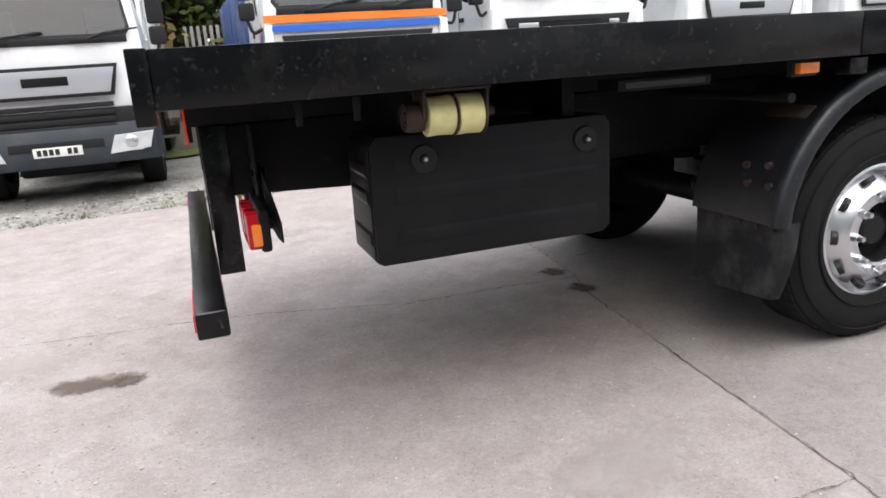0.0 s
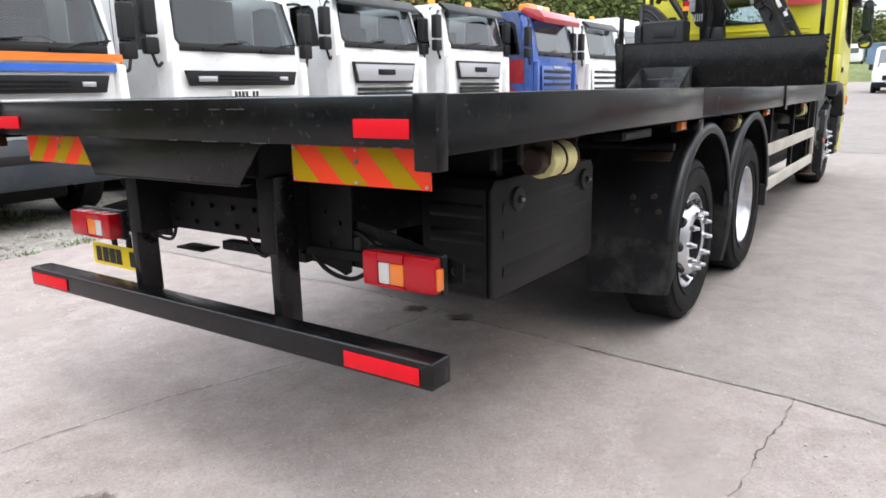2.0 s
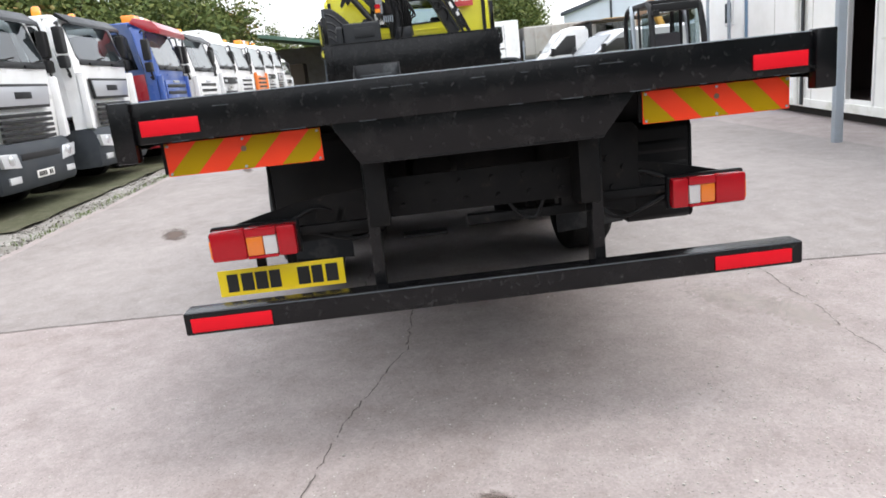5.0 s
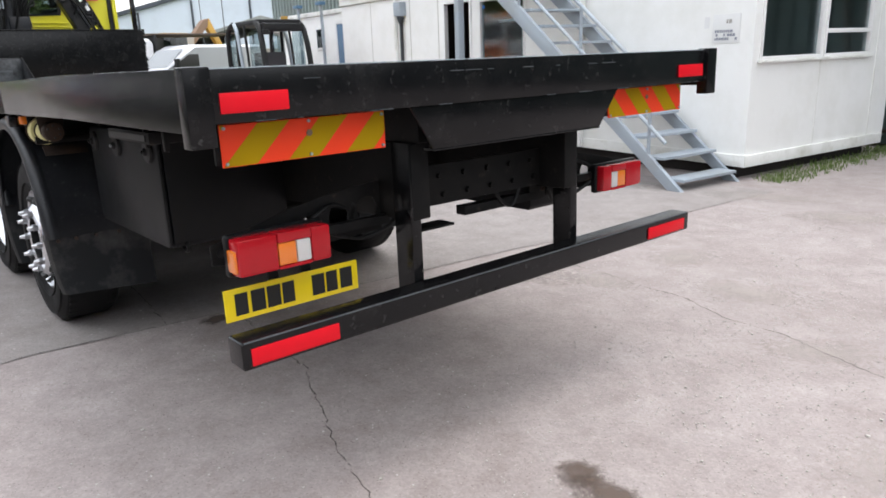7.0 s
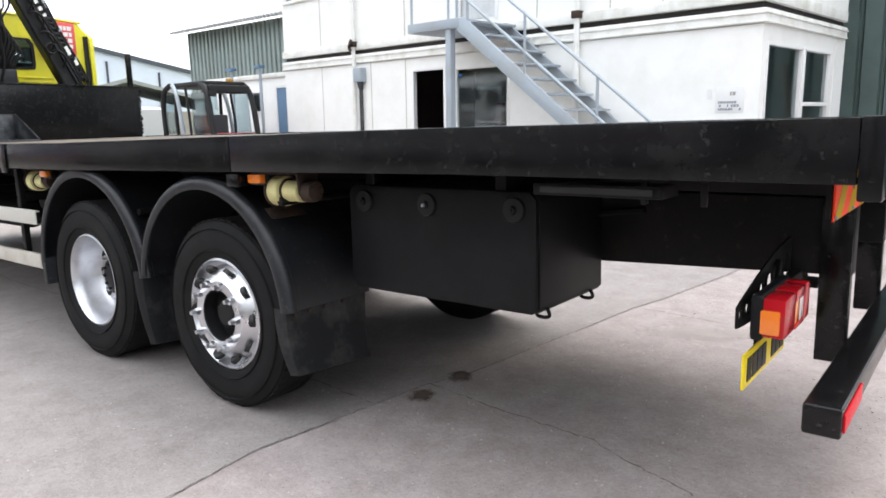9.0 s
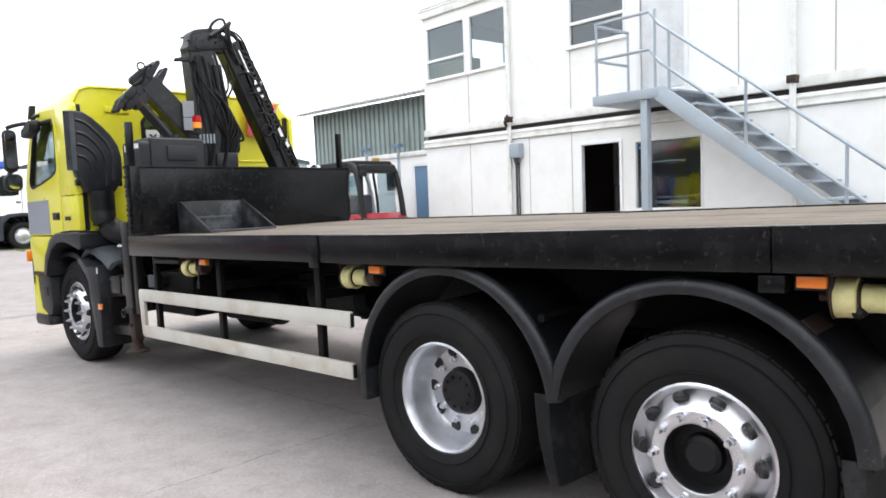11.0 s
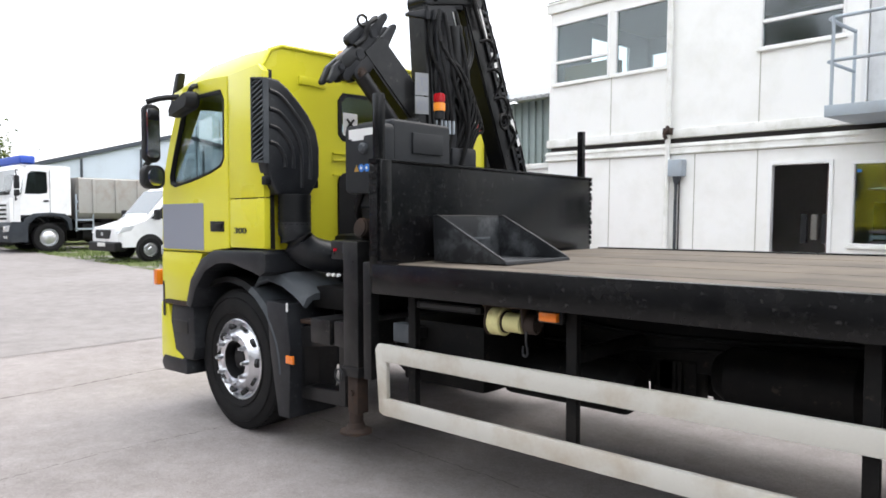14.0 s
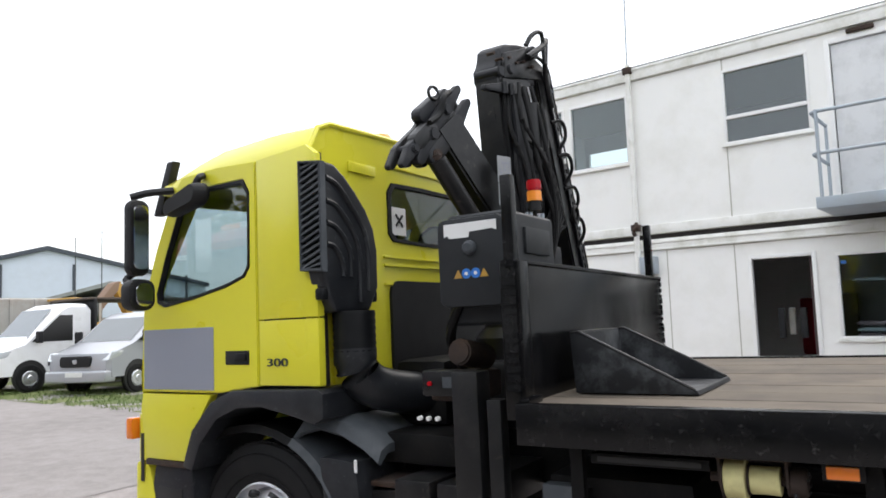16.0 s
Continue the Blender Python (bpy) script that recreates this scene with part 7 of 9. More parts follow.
# trims: skirting, roof edges, dark joint between the storeys
cp("skirting", bm_box(-0.03, CL + 0.02, 0.0, 0.03, Z0, Z0 + 0.13, 0.005), M["cabin_trim"])
cp("skirting", bm_box(-0.03, 0.0, -CD, 0.0, Z0, Z0 + 0.13, 0.005), M["cabin_trim"])
for z0, z1, out in ((2.50, 2.66, 0.035), (2.74, 2.87, 0.03), (5.06, 5.24, 0.05)):
    cp("edge_trim", bm_box(-out, CL + out, 0.0, out, z0, z1, 0.008), M["cabin_trim"])
    cp("edge_trim", bm_box(-out, 0.0, -CD, 0.0, z0, z1, 0.008), M["cabin_trim"])
for z, o in ((2.505, 0.045), (2.60, 0.05), (5.20, 0.065)):
    cp("drip_bead", bm_box(-o, CL + o, 0.0, o, z, z + 0.025, 0.004), M["cabin_trim"])
    cp("drip_bead", bm_box(-o, 0.0, -CD, 0.0, z, z + 0.025, 0.004), M["cabin_trim"])
cp("storey_joint", bm_box(0.03, CL - 0.03, -CD, -0.03, 2.655, 2.745), M["cabin_gap"])
cp("cabin_roof", bm_box(-0.04, CL + 0.04, -CD - 0.1, 0.04, 5.22, 5.27, 0.01), M["roof_grey"])
cp("cabin_base", bm_box(0.15, CL - 0.15, -CD + 0.1, -0.12, -0.12, Z0, 0.0), M["cabin_gap"])
# grime lines below the trims
for z in (2.497, 2.737, 5.055):
    cp("grime_line", bm_box(0.0, CL, 0.0, 0.006, z - 0.008, z, 0.0), M["cabin_seam"])
# panel seams
for u in (2.52, 6.02, 6.95, 8.45):
    cp("panel_seam", bm_box(u - 0.007, u + 0.007, -0.001, 0.003, Z0 + 0.13, 2.50), M["cabin_seam"])
for u in (1.25, 2.0, 3.2, 6.02, 8.45):
    cp("panel_seam", bm_box(u - 0.007, u + 0.007, -0.001, 0.005, 2.87, 5.06 if u not in (8.45,) else 3.82), M["cabin_seam"])
for v in (1.33, 2.6):
    cp("panel_seam", bm_box(-0.005, 0.001, -v - 0.012, -v + 0.012, Z0 + 0.13, 1.28 if v < 2.5 else 2.5), M["cabin_trim"])


def window(u0, u1, z0, z1, axis="u", transom=None, mullions=(), name="window", deep=None):
    fr = bmesh.new()
    t = 0.036
    def bx(a, b, p, q, o0=-0.055, o1=0.018):
        if axis == "u":
            add_box(fr, a, b, o0, o1, p, q, bevel=0.006)
        else:
            add_box(fr, -o1, -o0, -b, -a, p, q, bevel=0.006)
    bx(u0, u1, z0, z0 + t)
    bx(u0, u1, z1 - t, z1)
    bx(u0, u0 + t, z0 + t, z1 - t)
    bx(u1 - t, u1, z0 + t, z1 - t)
    for m in mullions:
        bx(m - 0.025, m + 0.025, z0 + t, z1 - t)
    if transom:
        for (a, b, z) in transom:
            bx(a, b, z - 0.025, z + 0.025)
    w = cp(name, fr, M["upvc"], label="white-framed window")
    g = bm_box(u0 + t, u1 - t, -0.03, -0.026, z0 + t, z1 - t) if axis == "u" else bm_box(0.026, 0.03, -u1 + t, -u0 - t, z0 + t, z1 - t)
    gl = part("pane", g, M["glass"], w, "", 0)
    gl.visible_shadow = False
    sill = bm_box(u0 - 0.03, u1 + 0.03, 0.0, 0.045, z0 - 0.03, z0, 0.006) if axis == "u" else bm_box(-0.045, 0.0, -u1 - 0.03, -u0 + 0.03, z0 - 0.03, z0, 0.006)
    part("sill", sill, M["cabin_trim"], w)
    return w


window(3.71, 4.83, 1.22, 2.28)
window(4.96, 6.04, 3.85, 4.89, transom=((5.0, 6.0, 4.22),))
window(7.42, 8.40, 3.82, 4.87)
window(8.50, 9.64, 3.82, 4.87, transom=((8.54, 9.6, 4.20),))
window(0.12, 1.30, 1.31, 2.30, "v")
window(1.36, 2.40, 1.31, 2.30, "v", transom=((1.4, 2.36, 1.60),))
# doors
fr = bmesh.new()
for a, b, p, q in ((5.04, 5.09, 0.30, 2.32), (5.81, 5.86, 0.30, 2.32), (5.09, 5.81, 2.27, 2.32)):
    add_box(fr, a, b, -0.06, 0.02, p, q, bevel=0.006)
cp("door_frame", fr, M["upvc"])
cp("open_door", bm_box(5.10, 5.14, -0.78, -0.07, 0.36, 2.26, 0.006), M["room_shaded"], label="door standing open inwards")
cp("coat", bm_box(5.50, 5.72, -2.1, -1.98, 0.9, 1.75, 0.05, 3), M["coat_red"], label="dark red coat hung inside the doorway")
cp("upper_door", bm_box(3.99, 4.69, -0.045, -0.01, 2.99, 4.89, 0.006), M["worn_door"], label="closed pale grey upper door")
fr = bmesh.new()
for a, b, p, q in ((3.92, 3.98, 2.95, 4.96), (4.70, 4.76, 2.95, 4.96), (3.98, 4.70, 4.90, 4.96)):
    add_box(fr, a, b, -0.06, 0.025, p, q, bevel=0.006)
cp("door_frame", fr, M["upvc"])
cp("door_lamp", bm_box(4.2, 4.5, 0.0, 0.06, 4.98, 5.03, 0.01), M["rust"])
# pipes
for u in (2.47, 7.36):
    cp("downpipe", bm_cyl((u, 0.07, 0.2), (u, 0.07, 5.3), 0.04, seg=14), M["cabin_trim"])
    for z in (2.84, 5.2):
        cp("pipe_bracket", bm_box(u - 0.06, u + 0.06, 0.0, 0.13, z - 0.05, z + 0.05, 0.01), M["rust"])
jb = cp("junction_box", bm_box(7.08, 7.31, 0.0, 0.14, 2.16, 2.41, 0.015), M["steel_grey"])
part("box_cable", bm_cyl((7.23, 0.04, 0.2), (7.23, 0.04, 2.10), 0.022, seg=10), M["fender"], jb)
part("cable_gland", bm_cyl((7.21, 0.06, 2.04), (7.20, 0.06, 2.165), 0.03, 0.07, seg=12), M["fender"], jb)
part("box_cable", bm_cyl((7.17, 0.04, 0.2), (7.17, 0.04, 2.12), 0.012, seg=8), M["cabin_gap"], jb)
cp("rope_of_leaves", bm_tube(curve_pts([(7.33, 0.14, 2.9), (7.30, 0.18, 2.84), (7.37, 0.16, 2.79), (7.34, 0.15, 2.72)], 14), 0.03, 7), M["rust"])
cp("aerial", bm_cyl((7.36, 0.07, 5.3), (7.33, 0.07, 7.2), 0.013, seg=8), M["steel_grey"])
# notices by the corner
cp("notice_board", bm_box(0.17, 0.51, 0.0, 0.008, 1.50, 1.80, 0.001), M["sticker"], label="white notice with blue print")
bm = bars(bmesh.new(), "y", (0.008, 0.0105), 0.20, 0.48, 1.52, 1.64, 3, 5)
cp("notice_print", bm, M["grey_panel"])
bm = bars(bmesh.new(), "y", (0.008, 0.0105), 0.22, 0.46, 1.69, 1.75, 1, 6)
cp("notice_symbols", bm, M["body_grey"])
cp("notice_plate", bm_box(0.56, 0.62, 0.0, 0.006, 1.66, 1.78), M["sticker"])
# things in the rooms
cp("desk", bm_box(3.6, 4.8, -1.3, -0.6, 1.0, 1.05), M["room_wall"])
cp("blue_sticker", bm_box(4.72, 4.78, -0.025, -0.022, 2.14, 2.18), M["sign_blue"])
cp("office_unit", bm_box(8.56, 9.6, -0.45, -0.20, 2.9, 4.16, 0.01), M["beige_wall"])
cp("yellow_board", bm_box(5.02, 5.34, -2.55, -2.45, 0.6, 1.8, 0.01), M["dull_yellow"])
for k in range(5):
    cp("paper_tray", bm_box(4.12, 4.70, -0.62, -0.30, 1.08 + 0.075 * k, 1.125 + 0.075 * k, 0.004), M["sticker"] if k % 2 else M["pink_card"])
# white bar stands for the strip light's bright reflection in the window
cp("shelf_lamp", bm_box(4.20, 4.74, -0.36, -0.32, 1.93, 1.965, 0.006), M["sticker"])
cp("hung_banner", bm_box(3.75, 4.25, -1.62, -1.60, 1.25, 2.2), M["ink"])
cp("banner_print", bars(bmesh.new(), "y", (-1.60, -1.597), 3.80, 4.20, 1.75, 2.1, 2, 8), M["sticker"])
cp("yellow_crate", bm_box(3.78, 3.98, -0.5, -0.25, 1.10, 1.42, 0.02), M["bin_yellow"])
for k in range(3):
    cp("hung_bag", bm_box(5.36 + 0.14 * k, 5.45 + 0.14 * k, -0.82, -0.74, 1.20 + 0.05 * (k % 2), 1.62, 0.03), M["room_wall"] if k == 1 else M["interior"])

# outside stair
stair = thing("steel_stair", "grey-blue steel outside stair with tube handrails", "staircase", tuple(CO))
stair.rotation_euler, stair.scale = (0, -0.0165, CA), (1.038, 1.038, 1.038)
U0, U1, ZT, WI, WO = -0.02, 3.74, 2.85, 0.10, 1.04
n = 14
for w in (WI, WO):
    poly = [(U0 - 0.04, 0.0), (U0 + 0.14, 0.0), (U1 + 0.05, ZT - 0.16), (U1 + 0.05, ZT), (U1 - 0.08, ZT)]
    part("stringer", bm_prism(poly, "y", w - 0.025, w + 0.025, 0.004), M["steel_grey"], stair)
for k in range(n):
    u, z = U0 + (U1 - U0) * (k + 0.5) / n, ZT * (k + 0.75) / n
    part("tread", bm_box(u - 0.12, u + 0.12, WI + 0.026, WO - 0.026, z - 0.03, z, 0.004), M["steel_grey"], stair)
part("landing", bm_box(U1, 4.78, WI - 0.05, WO + 0.03, ZT - 0.13, ZT, 0.008), M["steel_grey"], stair)
part("landing_leg", bm_box(3.93, 4.03, WO - 0.10, WO - 0.0, -0.05, ZT - 0.13, 0.006), M["steel_grey"], stair)
for w in (WO,):
    for h, hl in ((0.80, 0.98), (0.32, 0.50)):
        pts = [(U0 + 0.25, w, 0.19 + h), (U1, w, ZT + h), (3.88, w, ZT + hl), (4.70, w, ZT + hl)]
        part("handrail", bm_tube(pts, 0.021, 10), M["steel_grey"], stair)
    for u in (0.45, 1.5, 2.6, 3.6):
        z = (u - U0) / (U1 - U0) * ZT
        part("baluster", bm_cyl((u, w, z - 0.12), (u, w, z + 0.82), 0.019, seg=10), M["steel_grey"], stair)
for h in (0.98, 0.50):
    part("handrail", bm_tube(curve_pts([(4.70, WO, ZT + h), (4.77, WO - 0.05, ZT + h), (4.78, WO - 0.15, ZT + h), (4.78, WI + 0.1, ZT + h)], 14), 0.021, 10), M["steel_grey"], stair)
for u, w in ((4.72, WO), (4.78, WI + 0.1), (3.80, WO)):
    part("baluster", bm_cyl((u, w, ZT - 0.05), (u, w, ZT + 1.0), 0.019, seg=10), M["steel_grey"], stair)


# ---- other buildings ----
def corrugated(x0, x1, z0, z1, y, depth, pitch, normal=1, land=0.42):
    """A profiled steel sheet along x."""
    bm = bmesh.new()
    prof = []
    x = x0
    while x < x1:
        for dx, o in ((0, 0), (pitch * land, 0), (pitch * (land + 0.08), depth), (pitch * 0.92, depth)):
            prof.append((min(x + dx, x1), y + normal * o))
        x += pitch
    prof.append((x1, y))
    a = [bm.verts.new((px, py, z0)) for px, py in prof]
    b = [bm.verts.new((px, py, z1)) for px, py in prof]
    for i in range(len(prof) - 1):
        if (prof[i][0], prof[i][1]) != (prof[i + 1][0], prof[i + 1][1]):
            bm.faces.new((a[i], a[i + 1], b[i + 1], b[i]))
    bmesh.ops.recalc_face_normals(bm, faces=bm.faces[:])
    return bm


gw = thing("green_warehouse", "dark green profiled-steel warehouse", "warehouse", (-12, -9.7, 0))
part("cladding", corrugated(-18, 15.6, 0.12, 7.4, 0, -0.07, 0.33, land=0.72), M["green_sheet"], gw, "", 0)
part("end_cladding", bm_box(-18, 15.6, -14, -0.09, 0.0, 7.38), M["green_sheet"], gw)
part("cladding_gutter", bm_box(-18.1, 15.7, 0.0, 0.16, 7.35, 7.5, 0.01), M["dark_trim"], gw)
part("warehouse_roof", bm_prism([(0.1, 7.45), (-7, 9.0), (-14.1, 7.45), (-14.1, 7.4), (0.1, 7.4)], "x", -18.1, 15.7), M["roof_grey"], gw)
part("red_kerb_rail", bm_box(8, 14.0, 0.05, 0.09, 0.18, 0.22), M["rust"], gw)
part("lean_post", bm_tube([(12.94, 0.20, 0.0), (12.84, 0.17, 0.9), (12.68, 0.14, 1.7), (12.60, 0.13, 2.15), (12.55, 0.13, 2.28)], 0.042, 8), M["bark"], gw)
# low grey-green shed past the cabins
sh = thing("grey_green_shed", "low grey-green profiled-steel shed with weathered roof", "shed", (11.5, -8.0, 0.28))
part("cladding", corrugated(-1.2, 5.7, 2.20, 3.78, 0, 0.05, 0.17), M["grey_sheet"], sh, "", 0)
part("shed_wall", bm_box(-1.2, 5.7, -9.0, -0.01, -0.3, 3.76), M["grey_sheet"], sh)
part("shed_sill", bm_box(-1.2, 5.72, 0.0, 0.06, 2.06, 2.21), M["wall_block"], sh)
bm = bm_prism([(0.45, 3.74), (0.45, 3.79), (-4.6, 5.1), (-9.2, 3.79), (-9.2, 3.74), (-4.6, 5.04)], "x", -1.3, 5.9)
part("shed_roof", bm, M["roof_grey"], sh)
bm = bmesh.new()
for k in range(47):
    add_box(bm, -1.25 + 0.15 * k, -1.18 + 0.15 * k, 0.40, 0.47, 3.735, 3.80)
tagged(part("roof_corrugation", bm, M["roof_grey"], sh), kind="stuff")
# small white cabin with a blue door
c2 = thing("small_white_cabin", "small white cabin with a blue door and pole lamps", "cabin", (11.75, -7.25, 0.12))
part("cabin_body", bm_box(0.0, 3.6, -0.7, 0.0, 0.0, 2.52, 0.01), M["cabin_white"], c2)
part("cabin_roof_edge", bm_box(-0.04, 3.66, -0.74, 0.05, 2.50, 2.60, 0.01), M["cabin_trim"], c2)
part("blue_door", bm_box(0.30, 0.98, 0.0, 0.03, 0.25, 2.26, 0.006), M["blue_door"], c2, "blue-grey door")
fr = bmesh.new()
for a, b, p, q in ((0.22, 0.30, 0.2, 2.34), (0.98, 1.06, 0.2, 2.34), (0.30, 0.98, 2.26, 2.34)):
    add_box(fr, a, b, 0.0, 0.05, p, q, bevel=0.006)
part("door_frame", fr, M["upvc"], c2)
part("small_window", bm_box(1.55, 1.95, 0.0, 0.03, 1.72, 2.24, 0.006), M["upvc"], c2)
part("small_pane", bm_box(1.60, 1.90, 0.03, 0.034, 1.77, 2.19), M["dark_glass"], c2)
for x in (1.25, 2.3):
    part("pole", bm_cyl((x, 0.25, 0.0), (x, 0.25, 2.75), 0.035, seg=12), M["steel_grey"], c2)
    part("pole_lamp", bm_box(x - 0.10, x + 0.10, 0.18, 0.34, 2.70, 2.77, 0.01), M["blue_door"], c2)
# white gabled warehouse far across the yard
ww = thing("white_warehouse", "large pale blue-white gabled warehouse with dark trim", "warehouse", (81, -35.5, 0))
ww.rotation_euler = (0, 0, radians(-28))
part("warehouse_body", bm_prism([(-16, 0), (16, 0), (16, 7.2), (0, 11.2), (-16, 7.2)], "x", 0, 40), M["white_sheet"], ww, "", 0)
for s in (1, -1):
    part("gable_trim", bm_prism([(s * 16.3, 7.0), (s * 16.3, 7.45), (0, 11.55), (0, 11.1)], "x", -0.4, 0.0), M["dark_trim"], ww)
    part("warehouse_roof", bm_prism([(s * 16.4, 7.15), (s * 16.4, 7.4), (0, 11.5), (0, 11.25)], "x", 0.0, 40), M["roof_grey"], ww)
for y in (-14, -8, -2.6, 4, 10):
    part("gable_post", bm_box(-0.12, 0.0, y, y + 0.25, 0, 8.4 if abs(y) > 7 else 9.6), M["dark_trim"], ww)
lowsh = thing("dark_roofed_shed", "low shed with a dark weathered roof", "shed", (56, -27, 0))
lowsh.rotation_euler = (0, 0, radians(-28))
part("shed_body", bm_box(0, 18, -9, 9, 0, 3.2), M["wall_block"], lowsh)
part("shed_roof", bm_prism([(-9.4, 3.1), (0, 5.6), (9.4, 3.1), (9.4, 3.3), (0, 5.9), (-9.4, 3.3)], "x", -0.4, 18.4), M["roof_grey"], lowsh)
bb = thing("beige_building", "low beige building at the far end of the yard", "building", (74, -3.5, gz(74)))
part("building_wall", bm_box(0, 6, -3.5, 4.5, 0, 2.62), M["beige_wall"], bb)
part("building_roof", bm_prism([(-3.7, 2.6), (0.5, 3.3), (4.7, 2.6), (4.7, 2.75), (0.5, 3.45), (-3.7, 2.75)], "x", -0.3, 6.3), M["rust_roof"], bb)
part("building_window", bm_box(-0.05, 0.02, -2.2, -1.0, 1.0, 2.1), M["dark_glass"], bb)
part("building_window", bm_box(-0.05, 0.02, 1.0, 2.2, 1.0, 2.1), M["dark_glass"], bb)
sk = thing("orange_hopper", "orange steel hopper beside the beige building", "hopper", (66, -4.6, gz(66)))
part("hopper_body", bm_prism([(-0.6, 0.8), (0.6, 0.8), (1.1, 2.0), (1.1, 2.8), (-1.1, 2.8), (-1.1, 2.0)], "x", 0, 2.0, 0.03), M["orange_paint"], sk)
for x in (0.2, 1.6):
    for y in (-0.8, 0.7):
        part("hopper_leg", bm_box(x, x + 0.12, y, y + 0.12, 0, 2.0), M["rust"], sk)
# open shed with a green roof at the end of the row
gs = thing("green_roofed_shed", "open-fronted shed with a green sheet roof", "shed", (56, 9.4, 1.05))
part("shed_roof", bm_prism([(-4.0, 3.75), (-4.0, 4.0), (4.5, 5.6), (13, 4.2), (13, 3.9), (4.5, 5.3)], "x", -0.4, 6.5), M["green_roof"], gs)
part("shed_back", bm_box(6, 6.3, -3.8, 12.8, 0, 4.0), M["wall_block"], gs)
for y in (-3.8, 0.2, 4.5, 8.8, 12.8):
    part("shed_post", bm_box(0.1, 0.35, y, y + 0.25, 0, 3.75), M["dark_trim"], gs)
part("shed_side", corrugated(0.3, 6.0, 0, 3.72, -3.9, -0.04, 0.3), M["grey_sheet"], gs, "", 0)
part("stacked_crates", bm_box(3, 5.5, -1.5, 2.5, 0, 2.6, 0.05), M["bark"], gs)
# raised ground at the yard's end with a caravan and a blue store on it
bm = bmesh.new()
rb_ = random.Random(31)
rows_ = []
for yy in range(-4, 17, 2):
    rows_.append([bm.verts.new((xx + rb_.uniform(-0.6, 0.6), yy, zz + rb_.uniform(-0.15, 0.15))) for xx, zz in ((76, 1.3), (80, 2.0), (84, 2.9), (88, 3.3), (112, 3.4), (113, 1.0))])
for r0, r1 in zip(rows_, rows_[1:]):
    for k in range(5):
        bm.faces.new((r0[k], r0[k + 1], r1[k + 1], r1[k]))
bmesh.ops.recalc_face_normals(bm, faces=bm.faces[:])
tagged(part("ground_bank", bm, M["grass"], None, "", 60), "rough grass bank at the end of the yard", "bank", "", "structure")
cv = thing("caravan", "white caravan standing on the grass bank", "caravan", (90, 6.0, 3.28))
part("caravan_body", bm_prism([(q[0], q[1] + 1.25) for q in rounded(2.0, 1.9, 0.3)], "x", 0, 4.5, 0.08), M["white_paint"], cv)
part("caravan_window", bm_prism([(q[0], q[1] + 1.5) for q in rounded(1.3, 0.55, 0.1)], "x", -0.03, 0.02), M["van_screen"], cv)
for y in (-0.85, 0.85):
    part("wheel", bm_cyl((2.2, y - 0.1, 0.3), (2.2, y + 0.1, 0.3), 0.31, seg=16), M["rubber"], cv)
st = thing("blue_store", "low store clad in faded blue sheet", "store", (92, 2.6, 3.3))
part("store_wall", bm_box(0, 8, -4.0, 2.1, 0, 2.2), M["far_blue_sheet"], st)
part("store_roof", bm_prism([(-4.2, 2.2), (2.3, 2.2), (2.3, 2.3), (-4.2, 2.3)], "x", -0.2, 8.2), M["roof_grey"], st)


for x, y, z in ((40.0, -15.21, 6.62), (40.0, -16.57, 7.04)):
    lpole = thing("lamp_pole", "thin grey pole standing behind the vans", "pole", (x, y, gz(x)))
    part("pole", bm_cyl((0, 0, -0.1), (0, 0, z - gz(x)), 0.035, 0.02, seg=10), M["fender"], lpole)
    part("pole_cap", bm_cyl((0, 0, z - gz(x)), (0, 0, z - gz(x) + 0.05), 0.028, seg=10), M["grille"], lpole)
# plain unseen wall closing the yard, added to darken the tail's reflections
tagged(part("wall_west", bm_box(-22.3, -22.0, -9.6, 30, -0.6, 5.5), M["green_sheet"]), "unseen plain dull green wall, added to darken reflections in the lorry's rear", "wall", "", "structure")

